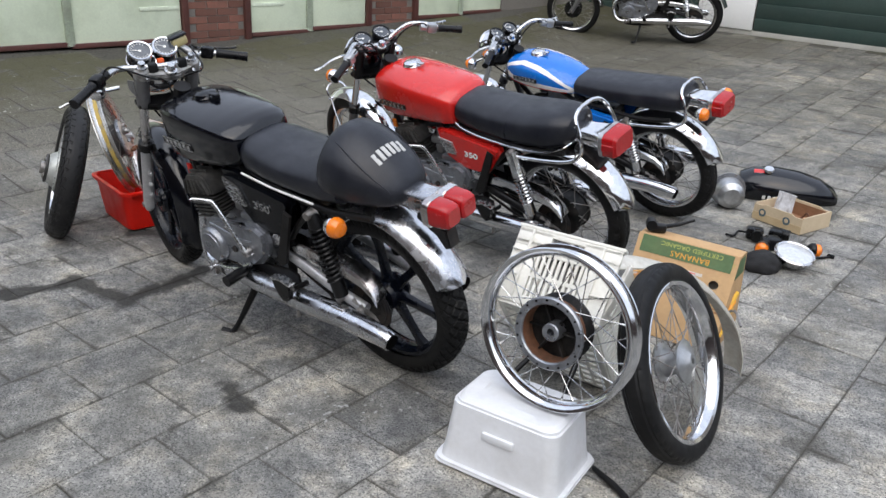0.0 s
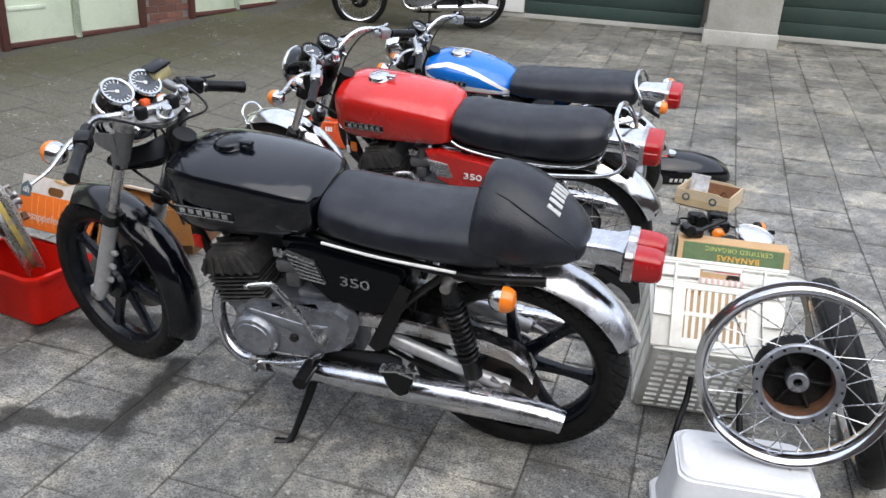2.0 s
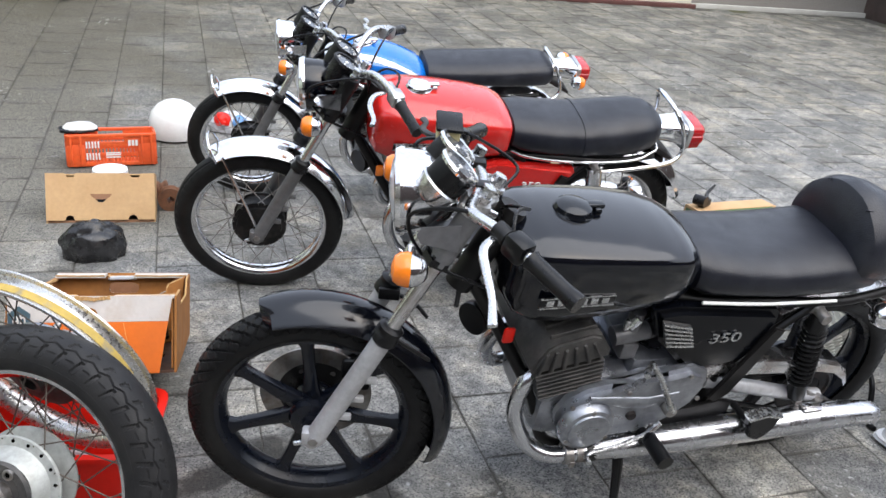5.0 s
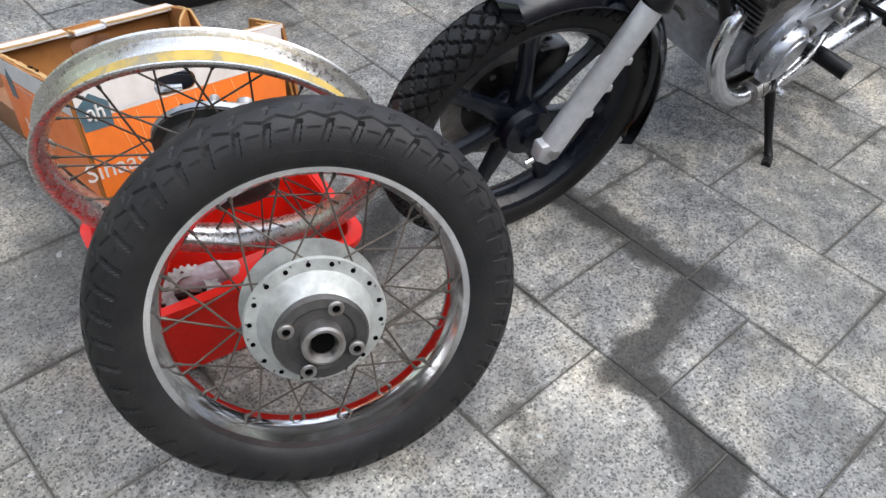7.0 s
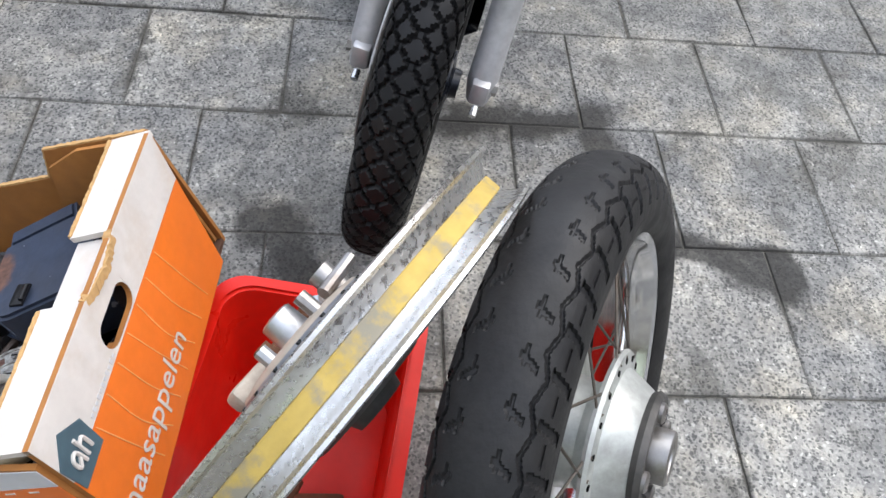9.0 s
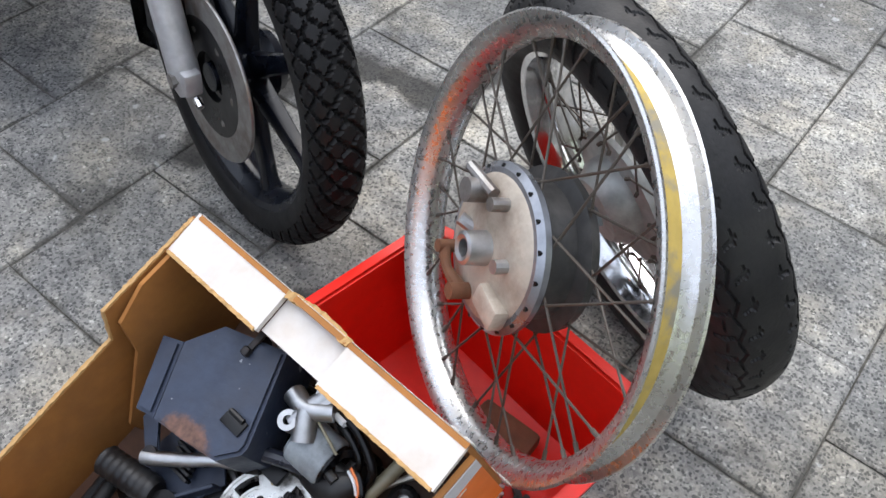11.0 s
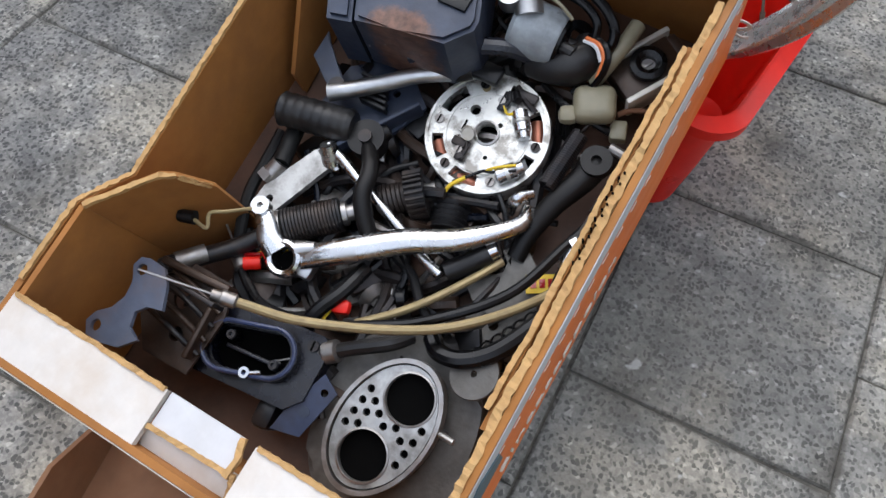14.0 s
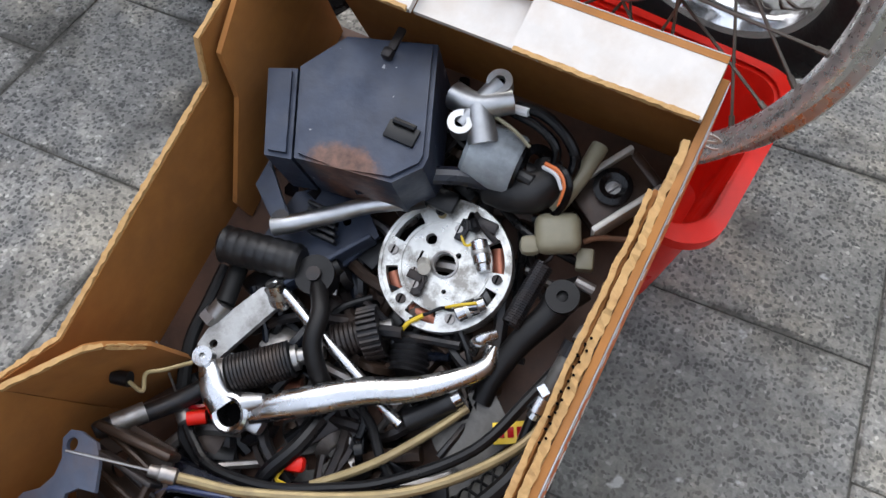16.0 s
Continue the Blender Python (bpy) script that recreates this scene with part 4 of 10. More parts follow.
front_tyre = tyre_mesh("tyre", 0.294, 0.222, 0.090, "diamond", rubber, 640, 60)
rear_tyre = tyre_mesh("tyre", 0.315, 0.230, 0.112, "diamond", rubber, 640, 60)
street_front = tyre_mesh("tyre", 0.302, 0.233, 0.085, "rib", rubber, 260, 34)
street_rear = tyre_mesh("tyre", 0.310, 0.233, 0.098, "chevron", rubber, 260, 34)
worn_tyre = tyre_mesh("tyre", 0.311, 0.222, 0.104, "block", worn_rubber, 900, 170)


# ---- motorcycles ----
def coil(p0, p1, radius, wire, turns, per=14):
    """A helical spring from p0 to p1."""
    p0, p1 = Vector(p0), Vector(p1)
    d = (p1 - p0)
    side = d.cross(Vector((0, 1, 0))).normalized()
    up = d.normalized().cross(side)
    pts = []
    for i in range(turns * per + 1):
        a = 2 * math.pi * i / per
        pts.append(p0 + d * (i / (turns * per)) + radius * (math.cos(a) * side + math.sin(a) * up))
    return tube(pts, wire, 6, 1)


def indicator(parent, place, out, at, amber=lens_amber):
    """A round turn signal: stem, chrome bowl, amber lens; out is +1 on the left side; it faces ahead or back by sign of place[3]."""
    x, y, z, face = place
    stem = part("indicator", tube([(x, y - out * 0.07, z), (x, y - out * 0.03, z), (x, y, z)], 0.008, 10, 1), chrome, parent, "chrome turn signal", at=at)
    q = at @ shift(x, y + out * 0.012, z) @ Matrix.Rotation(radians(-90 if face > 0 else 90), 4, "Z")
    part("bowl", lathe([(0, -0.030), (0.015, -0.028), (0.027, -0.018), (0.033, -0.002), (0.033, 0.004), (0, 0.004)], 28), chrome, stem, at=q)
    part("lens", lathe([(0.033, 0.004), (0.0335, 0.010), (0.031, 0.024), (0.024, 0.034), (0.012, 0.038), (0, 0.039)], 28), amber, stem, "amber lens", at=q)
    return stem


def badge_bars(parent, centre, length, height, at, letters=6, plate_mat=None, mark_mat=None, side=1):
    """A maker's plate drawn as plain bars on a dark strip."""
    x, y, z = centre
    pl = part("badge", block(length, 0.004, height, 0.0015, at=(x, y, z)), plate_mat or black_plastic, parent, "small plate with plain pale bars", at=at)
    for dz in (0.45, -0.45):
        part("border", block(length, 0.003, height * 0.10, at=(x, y + side * 0.002, z + dz * height)), mark_mat or bright_steel, pl, at=at)
    w = length * 0.88 / letters
    for k in range(letters):
        part("bar", block(w * 0.66, 0.003, height * 0.56, 0.0006, at=(x - length * 0.44 + w * (k + 0.5), y + side * 0.002, z)), mark_mat or bright_steel, pl, at=at)
    return pl


def blend_row(rows, x):
    """The row of a table at x, between its neighbours; rows run from large x to small."""
    for a, b in zip(rows, rows[1:]):
        if b[0] <= x <= a[0]:
            f = (a[0] - x) / (a[0] - b[0])
            return tuple(p + (q - p) * f for p, q in zip(a, b))
    return rows[0] if x > rows[0][0] else rows[-1]


def tank_half(row):
    """Half a tank section from the bottom centre round the side to the top centre: x, half width, bottom, crease, top."""
    x, w, zb, zc, zt = row
    side, dome = zc - zb, zt - zc
    return [(x, w * u, zb + side * v if k < 8 else zc + dome * v) for k, (u, v) in enumerate((
        (0.0, 0.0), (0.55, 0.0), (0.82, 0.03), (0.93, 0.12), (0.975, 0.30), (1.0, 0.55), (1.0, 0.78), (0.985, 0.93),
        (0.955, 0.10), (0.90, 0.30), (0.80, 0.50), (0.65, 0.70), (0.45, 0.87), (0.22, 0.97), (0.0, 1.0)))]


def tank_mesh(rows):
    dense = []
    for a, b in zip(rows, rows[1:]):
        dense += [tuple(p + (q - p) * k / 3 for p, q in zip(a, b)) for k in range(3)]
    dense.append(rows[-1])
    secs = []
    for row in dense:
        half = tank_half(row)
        secs.append(half + [(x, -y, z) for x, y, z in half[-2:0:-1]])
    return loft(secs)


def tank_band(rows, stations, side, lift=0.0016):
    """A painted band on a tank: stations of (x, lower, upper) along the half section, numbered from the bottom centre."""
    def on(row, f):
        half = tank_half(row)
        i = min(int(f), len(half) - 2)
        p = Vector(half[i]).lerp(Vector(half[i + 1]), f - i)
        return p
    secs = []
    xs = [a[0] + (b[0] - a[0]) * k / 5 for a, b in zip(stations, stations[1:]) for k in range(5)] + [stations[-1][0]]
    for x in xs:
        _, f0, f1 = blend_row(stations, x)
        row = blend_row(rows, x)
        mid = Vector((x, 0, (row[2] + row[3]) / 2))
        outer, inner = [], []
        for k in range(7):
            p = on(row, f0 + (f1 - f0) * k / 6)
            d = (p - mid).normalized()
            outer.append(p + d * lift)
            inner.append(p - d * 0.003)
        secs.append([(q.x, side * q.y, q.z) for q in outer + inner[::-1]])
    return loft(secs)


def crest(rows, x, y, power=2.7, top=0.62):
    """Height of a padded hump's skin over (x, y)."""
    _, ry, z, rz = blend_row(rows, x)
    best = 0.0
    for k in range(91):
        c, s = math.cos(radians(k)), math.sin(radians(k))
        w, h = c ** (2 / power) * ry, s ** (2 / power)
        if w * (1 - (1 - top) * h ** 1.5) >= abs(y):
            best = h
    return z + rz * best


def seat_mesh(rows, n=32):
    return loft([oval(x, 0, z, ry, rz, 3.2, n, 0.86, 0.9) for x, ry, z, rz in rows])


CAFE_TANK = [(1.046, 0.045, 0.745, 0.800, 0.826), (1.040, 0.095, 0.705, 0.828, 0.848), (1.022, 0.122, 0.675, 0.840, 0.862), (0.980, 0.140, 0.658, 0.843, 0.871), (0.92, 0.149, 0.655, 0.842, 0.874), (0.84, 0.152, 0.664, 0.838, 0.870),
             (0.76, 0.152, 0.674, 0.832, 0.864), (0.69, 0.148, 0.684, 0.824, 0.856), (0.635, 0.139, 0.694, 0.814, 0.845), (0.603, 0.120, 0.703, 0.803, 0.831), (0.588, 0.085, 0.712, 0.790, 0.814), (0.582, 0.04, 0.73, 0.775, 0.790)]
ROAD_TANK = [(1.056, 0.045, 0.725, 0.790, 0.822), (1.048, 0.098, 0.700, 0.815, 0.846), (1.030, 0.126, 0.678, 0.826, 0.864), (0.985, 0.144, 0.664, 0.832, 0.876), (0.92, 0.152, 0.662, 0.832, 0.878), (0.84, 0.155, 0.666, 0.828, 0.872),
             (0.75, 0.154, 0.670, 0.820, 0.862), (0.67, 0.150, 0.674, 0.812, 0.850), (0.605, 0.144, 0.678, 0.803, 0.838), (0.566, 0.128, 0.684, 0.790, 0.820), (0.550, 0.095, 0.695, 0.775, 0.798), (0.544, 0.04, 0.715, 0.755, 0.775)]
SLIM_TANK = [(1.066, 0.040, 0.780, 0.812, 0.832), (1.056, 0.090, 0.756, 0.822, 0.846), (1.030, 0.122, 0.738, 0.828, 0.860), (0.97, 0.142, 0.726, 0.828, 0.874), (0.90, 0.150, 0.720, 0.824, 0.876), (0.82, 0.150, 0.716, 0.816, 0.868),
             (0.74, 0.145, 0.714, 0.802, 0.852), (0.67, 0.136, 0.712, 0.786, 0.830), (0.61, 0.120, 0.712, 0.768, 0.804), (0.575, 0.098, 0.713, 0.752, 0.780), (0.560, 0.04, 0.718, 0.740, 0.756)]


def motorcycle(label, m, tank_mat, panel_mat, style="road", steer=0.0):
    """style: cafe (cast wheels, low bars, seat hump), road (deep tank, strapped seat) or slim (striped teardrop tank, flat seat)."""
    bike = thing("motorcycle", label, "motorcycle", m, "motorcycles in the yard")
    cafe, slim = style == "cafe", style == "slim"
    I = Matrix.Identity(4)
    RA, FA = (0.07, 0, 0.315), (1.412 if cafe else 1.40, 0, 0.296 if cafe else 0.303)
    up = Vector((-0.40, 0, 0.915)).normalized()
    piv = Vector((1.125, 0, 0.80))
    S = Matrix.Translation(piv) @ Matrix.Rotation(radians(steer), 4, up) @ Matrix.Translation(-piv)

    # wheels
    if cafe:
        cast_wheel(bike, "front_wheel", FA, 0.232, front_tyre, S, disc_side=-1)
        cast_wheel(bike, "rear_wheel", RA, 0.243, rear_tyre, I)
    else:
        spoked_wheel(bike, "front_wheel", FA, 0.243, street_front, S, 0.088, 0.05, engine_black, chrome, steel, 36, 1)
        spoked_wheel(bike, "rear_wheel", RA, 0.243, street_rear, I, 0.092, 0.055, engine_black, chrome, steel, 36, -1)

    # front end
    for s in (1, -1):
        y = s * 0.095
        base = Vector((1.405, y, 0.285))
        leg_mat = fork_grey if cafe else dull_fork
        leg = part("fork_leg", tube([base - up * 0.012, base + up * 0.02, base + up * 0.10, base + up * 0.335, base + up * 0.35], [0.016, 0.024, 0.0235, 0.0225, 0.020], 18, 3), leg_mat, bike, at=S)
        part("axle_clamp", block(0.05, 0.03, 0.04, 0.006, at=(1.405, y, 0.300)), leg_mat, leg, at=S)
        part("axle_nut", lathe([(0, s * 0.016), (0.011, s * 0.016), (0.012, s * 0.026), (0, s * 0.028)], 6), steel, leg, at=S @ shift(1.403, y, 0.302))
        part("bolt", tube([(1.430, y, 0.278), (1.446, y, 0.272)], 0.006, 8, 1), bright_steel, leg, at=S)
        for h in (0.10, 0.16, 0.22):
            part("lug", block(0.030, 0.014, 0.016, 0.004, at=base + up * h + Vector((-0.028, 0, -0.01))), leg_mat, leg, at=S)
        if cafe and s == -1:
            part("brake_caliper", block(0.075, 0.055, 0.09, 0.012, at=(1.318, -0.075, 0.365)), black_satin, leg, "black brake caliper", at=S)
        part("dust_seal", tube([base + up * 0.328, base + up * 0.335, base + up * 0.35, base + up * 0.358, base + up * 0.372, base + up * 0.378], [0.023, 0.030, 0.029, 0.026, 0.029, 0.019], 18, 2), black_plastic, leg, at=S)
        stan = part("fork_tube", tube([base + up * 0.34, base + up * 0.56, base + up * 0.735], 0.0168, 16, 1), old_chrome if cafe else chrome, bike, at=S)
        part("fork_shroud", tube([base + up * 0.560, base + up * 0.69], 0.0255, 18, 1), black_satin if not cafe else dull_fork, stan, at=S)
        part("fork_cap", tube([base + up * 0.735, base + up * 0.755], 0.014, 6, 1), bright_steel, stan, at=S)
        part("headlight_ear", plate([(0, -0.03), (0.075, -0.018), (0.085, 0.0), (0.075, 0.018), (0, 0.03)], 0.004), dull_fork if cafe else chrome, stan, at=S @ Matrix.Translation(base + up * 0.64 + Vector((0.0, s * 0.028, 0))))
    for h, mat_ in ((0.565, black_satin), (0.705, pale_cast if cafe else black_satin)):
        c = Vector((1.405, 0, 0.285)) + up * h
        outline = [(0.022, -0.122), (0.036, -0.09), (0.018, -0.05), (0.012, 0), (0.018, 0.05), (0.036, 0.09), (0.022, 0.122), (-0.018, 0.118), (-0.03, 0.06), (-0.055, 0.03), (-0.06, 0), (-0.055, -0.03), (-0.03, -0.06), (-0.018, -0.118)]
        yoke = part("fork_yoke", plate(outline, 0.026, "z", 0, 0.006), mat_, bike, at=S @ Matrix.Translation(c) @ frame_rot_up(up))
        if h > 0.7:
            for s in (1, -1):
                part("fork_collar", lathe([(0.017, -0.016), (0.030, -0.016), (0.031, 0.010), (0.027, 0.018), (0.017, 0.018)], 28, True), mat_, yoke, at=S @ Matrix.Translation(c + Vector((0.004, s * 0.095, 0))) @ frame_rot_up(up) @ Matrix.Rotation(radians(90), 4, "X"))
                part("yoke_bolt", tube([(-0.022, s * 0.088, 0.0), (-0.046, s * 0.088, 0.0)], 0.008, 8, 1), bright_steel, yoke, at=S @ Matrix.Translation(c) @ frame_rot_up(up))
            part("stem_nut", lathe([(0, 0.034), (0.014, 0.032), (0.0165, 0.022), (0.017, 0.010), (0.024, 0.009), (0.024, 0)], 10), bright_steel, yoke, at=S @ Matrix.Translation(c + Vector((-0.042, 0, 0.0))) @ frame_rot_up(up) @ Matrix.Rotation(radians(90), 4, "X"))
    guard = part("front_mudguard", arc_fender(0.334, 66, 202, 0.066, 0.044, 0.003, 30, 11, (FA[0], FA[2])) if cafe else arc_fender(0.342, 58, 172, 0.060, 0.034, 0.003, 30, 11, (FA[0], FA[2])),
                 black_paint if cafe else chrome, bike, "black plastic mudguard" if cafe else "chrome mudguard", at=S)
    for s in (1, -1):
        if cafe:
            part("guard_stay", block(0.05, 0.012, 0.03, 0.004, at=(1.262, s * 0.070, 0.60)), black_satin, guard, at=S)
            part("guard_wire", tube([(1.262, s * 0.085, 0.60), (1.20, s * 0.092, 0.565), (1.165, s * 0.080, 0.535)], 0.005, 8, 4), black_satin, guard, at=S)
        elif s > 0:
            part("guard_stay", tube([(1.40, s * 0.085, 0.31), (1.48, s * 0.078, 0.50), (1.525, s * 0.064, 0.595)], 0.005, 8, 3), chrome, guard, at=S)
    if not cafe:
        part("guard_hoop", tube([(1.545, -0.064, 0.57), (1.57, -0.05, 0.622), (1.58, 0, 0.643), (1.57, 0.05, 0.622), (1.545, 0.064, 0.57)], 0.005, 8, 5), chrome, guard, at=S)
    # headlight
    hl = (1.255, 0.905) if cafe else (1.255, 0.862)
    Hm = S @ shift(hl[0], 0, hl[1]) @ Matrix.Rotation(radians(-90), 4, "Z") @ Matrix.Rotation(radians(-6), 4, "X")
    bowl = part("headlight", lathe([(0, -0.11), (0.03, -0.106), (0.062, -0.085), (0.083, -0.045), (0.088, 0.0), (0.087, 0.012), (0, 0.012)], 40), chrome if cafe or slim else black_paint, bike, at=Hm)
    part("rim", lathe([(0.083, 0.006), (0.092, 0.006), (0.094, 0.014), (0.090, 0.024), (0.082, 0.026)], 40, True), chrome, bowl, "chrome ring", at=Hm)
    part("lens", lathe([(0.083, 0.020), (0.06, 0.030), (0.03, 0.036), (0, 0.038)], 40), glass_lens, bowl, "clear ribbed lens", at=Hm)
    # gauges
    for s in (1, -1):
        gx, gy, gz, gs, gt = (1.178, 0.028 + s * 0.047, 0.985, 0.85, -37) if cafe else (1.150, s * 0.056, 0.958, 0.86, -30)
        Gm = S @ shift(gx, gy, gz) @ Matrix.Rotation(radians(gt), 4, "Y") @ Matrix.Rotation(radians(90), 4, "X") @ Matrix.Scale(gs, 4)
        g = part("gauge", lathe([(0, -0.072), (0.034, -0.072), (0.046, -0.062), (0.050, -0.02), (0.050, 0.024), (0, 0.024)], 40), black_plastic, bike, "round black instrument", at=Gm)
        part("ring", lathe([(0.045, 0.022), (0.053, 0.020), (0.0555, 0.027), (0.052, 0.034), (0.045, 0.033)], 40, True), chrome if cafe else black_plastic, g, "chrome ring" if cafe else "", at=Gm)
        part("dial", lathe([(0.047, 0.0270), (0, 0.0270)], 40), dial_face, g, "grey dial with pale marks", at=Gm)
        for k in range(15):
            part("mark", _tick(radians(-40 + k * 260 / 14)), white_paint, g, at=Gm)
        part("needle", _needle(radians(70 if s > 0 else 60)), white_paint, g, at=Gm)
        if cafe:
            part("gauge_cup", lathe([(0.051, -0.030), (0.056, -0.034), (0.050, -0.066), (0.040, -0.078), (0.036, -0.076)], 36), old_chrome, g, "dull metal cup", at=Gm)
    part("gauge_bracket", block(0.05, 0.17, 0.010, 0.004, at=(1.175, 0.02 if cafe else 0, 0.924 if cafe else 0.895)), old_chrome, bike, at=S)
    if cafe:
        part("warning_lamp", block(0.020, 0.024, 0.020, 0.004, at=(1.135, 0.015, 0.962)), orange_plastic, bike, "small orange warning lamp", at=S)
    # handlebar
    if cafe:
        pts = [(0.970, 0.379, 0.915), (1.053, 0.281, 0.944), (1.100, 0.222, 0.955), (1.142, 0.165, 0.957), (1.125, 0.085, 0.952), (1.105, 0, 0.950)]
        right = [(1.084, -0.304, 0.931), (1.116, -0.235, 0.946), (1.143, -0.169, 0.958), (1.150, -0.13, 0.957), (1.125, -0.085, 0.952)]
        bar_r = 0.0115
    else:
        pts = [(0.930, 0.375, 0.930), (0.962, 0.305, 0.950), (1.005, 0.235, 0.985), (1.055, 0.165, 0.998), (1.096, 0.10, 0.965), (1.106, 0.05, 0.940), (1.108, 0, 0.938)]
        right = [(x, -y, z) for x, y, z in pts[:-1]]
        bar_r = 0.0112
    bar = part("handlebar", tube(pts + right[::-1], bar_r, 12, 6), bright_steel, bike, "bent chrome handlebar", at=S)
    for s in (1, -1):
        a, b = (Vector(q) for q in (pts[:2] if s > 0 else right[:2]))
        d = (b - a).normalized()
        part("grip", tube([a - d * 0.004, a + d * 0.008, a + d * 0.03, a + d * 0.10, a + d * 0.115], [0.0185, 0.0185, 0.0165, 0.0168, 0.020], 14, 3), black_plastic, bar, "black rubber grip", at=S)
        part("switch_box", block(0.050, 0.042, 0.046, 0.010), black_plastic if cafe else aluminium, bar, at=S @ frame_from(a + d * 0.148, d, (0, 0, 1)))
        if cafe and s > 0:
            lev = [(1.095, 0.228, 0.948), (1.122, 0.262, 0.935), (1.118, 0.300, 0.914), (1.108, 0.350, 0.888), (1.109, 0.403, 0.870)]
        else:
            l0 = a + d * 0.17 + Vector((0.026, 0, 0.0))
            lev = [l0, l0 + Vector((0.03, s * 0.02, -0.004)), l0 + Vector((0.045, s * 0.07, -0.012)), l0 + Vector((0.035, s * 0.13, -0.022)), l0 + Vector((0.04, s * 0.165, -0.026))]
        lev0 = Vector(lev[0])
        part("lever", tube(lev, [0.009, 0.0095, 0.0085, 0.007, 0.0090], 10, 5, None, 0.6), black_satin if cafe and s < 0 else bright_steel, bar, "black brake lever" if cafe and s < 0 else "polished brake or clutch lever", at=S)
        part("lever_perch", tube([a + d * 0.175, a + d * 0.205], 0.0175, 14, 1), black_satin if cafe else aluminium, bar, at=S)
        part("clamp", block(0.035, 0.034, 0.045, 0.008, at=(1.112, s * 0.055, 0.945) if cafe else (1.110, s * 0.05, 0.938)), black_satin if cafe else bright_steel, bar, at=S)
        part("cable", tube([lev0, lev0 + Vector((0.06, -s * 0.06, 0.01)), (1.25, s * 0.10, 0.90), (1.20, s * 0.06, 0.78), (1.05, s * 0.03, 0.70)], 0.0042, 8, 6), black_plastic, bar, at=S)
        part("cable", tube([a + d * 0.165, a + d * 0.20 + Vector((-0.03, -s * 0.02, 0.03)), (1.02, s * 0.10, 0.99 if not cafe else 0.94), (1.06, s * 0.03, 0.90), (1.04, s * 0.01, 0.80)], 0.0036, 8, 6), black_plastic, bar, at=S)
    if cafe:
        Rm = S @ shift(1.182, -0.080, 1.012) @ Matrix.Rotation(radians(-14), 4, "X")
        res = part("brake_reservoir", block(0.050, 0.062, 0.036, 0.010), amber_fluid, bar, "yellowed clear brake fluid reservoir", at=Rm)
        part("cap", block(0.056, 0.068, 0.009, 0.004, at=(0, 0, 0.022)), black_plastic, res, "black lid", at=Rm)
        part("mount", tube([(1.182, -0.085, 0.992), (1.165, -0.110, 0.968), (1.150, -0.135, 0.957)], [0.013, 0.014, 0.018], 12, 3), aluminium, res, "alloy master cylinder", at=S)
        indicator(bike, (1.242, 0.226, 0.862, 1), 1, S)
        indicator(bike, (1.266, -0.142, 0.878, 1), -1, S)
    else:
        for s in (1, -1):
            indicator(bike, (1.232, s * 0.185, 0.818, 1), s, S)
    rear_ind = (0.075, 0.175, 0.665) if cafe else ((-0.205, 0.115, 0.765) if slim else (-0.02, 0.165, 0.665))
    for s in (1, -1):
        if cafe or slim:
            indicator(bike, (rear_ind[0], s * rear_ind[1], rear_ind[2], -1), s, I)
    # tank
    rows = CAFE_TANK if cafe else (SLIM_TANK if slim else ROAD_TANK)
    tank = part("fuel_tank", tank_mesh(rows), tank_mat, bike, smooth=50)
    top = blend_row(rows, 0.885)[4]
    Cm = shift(0.885, 0, top - 0.003) @ Matrix.Rotation(radians(-90), 4, "X")
    cap = part("fuel_cap", lathe([(0.046, 0.004), (0.046, -0.004), (0.043, -0.008), (0.040, -0.016), (0.030, -0.022), (0, -0.024)], 36), black_gloss if cafe else chrome, tank, "black filler cap" if cafe else "chrome filler cap", at=Cm)
    part("latch", joined(block(0.062, 0.022, 0.013, 0.005, at=(0.845, 0.0, top + 0.012)), block(0.016, 0.040, 0.016, 0.004, at=(0.832, 0, top + 0.004))), black_gloss if cafe else chrome, cap)
    bz = 0.742 if cafe else (0.775 if slim else 0.738)
    by = blend_row(rows, 0.90)[1] * 1.0
    for s in (1, -1):
        badge_bars(tank, (0.885 if slim else 0.902, s * (by + 0.002), bz), 0.175 if cafe else 0.165, 0.028, I, 6, side=s)
    if slim:
        for s in (1, -1):
            part("stripe", tank_band(rows, [(1.045, 6.0, 8.2), (1.00, 8.2, 10.0), (0.92, 9.8, 11.2), (0.82, 9.4, 10.9), (0.74, 8.6, 10.2), (0.66, 7.0, 9.0), (0.60, 5.2, 7.2), (0.575, 4.6, 6.2)], s), white_paint, tank, "white stripe")
            part("stripe", tank_band(rows, [(1.045, 4.2, 6.0), (1.00, 3.8, 5.2), (0.88, 3.4, 4.6), (0.74, 3.4, 4.8), (0.62, 3.6, 5.0), (0.58, 3.8, 5.2)], s), white_paint, tank, "white stripe")
            part("pin_line", tank_band(rows, [(1.04, 3.1, 3.7), (0.88, 2.9, 3.2), (0.62, 3.0, 3.4)], s, 0.0018), red_paint, tank, "thin red line")
    part("tank_seam", tube([(1.02, 0, rows[2][2] - 0.004), (0.95, 0, rows[4][2] - 0.006), (0.80, 0, rows[6][2] - 0.008), (0.62, 0, rows[8][2] - 0.008)], [0.02, 0.05, 0.05, 0.03], 12, 4, None, 0.3), frame_black, tank)
    # frame
    fr = bmesh.new()
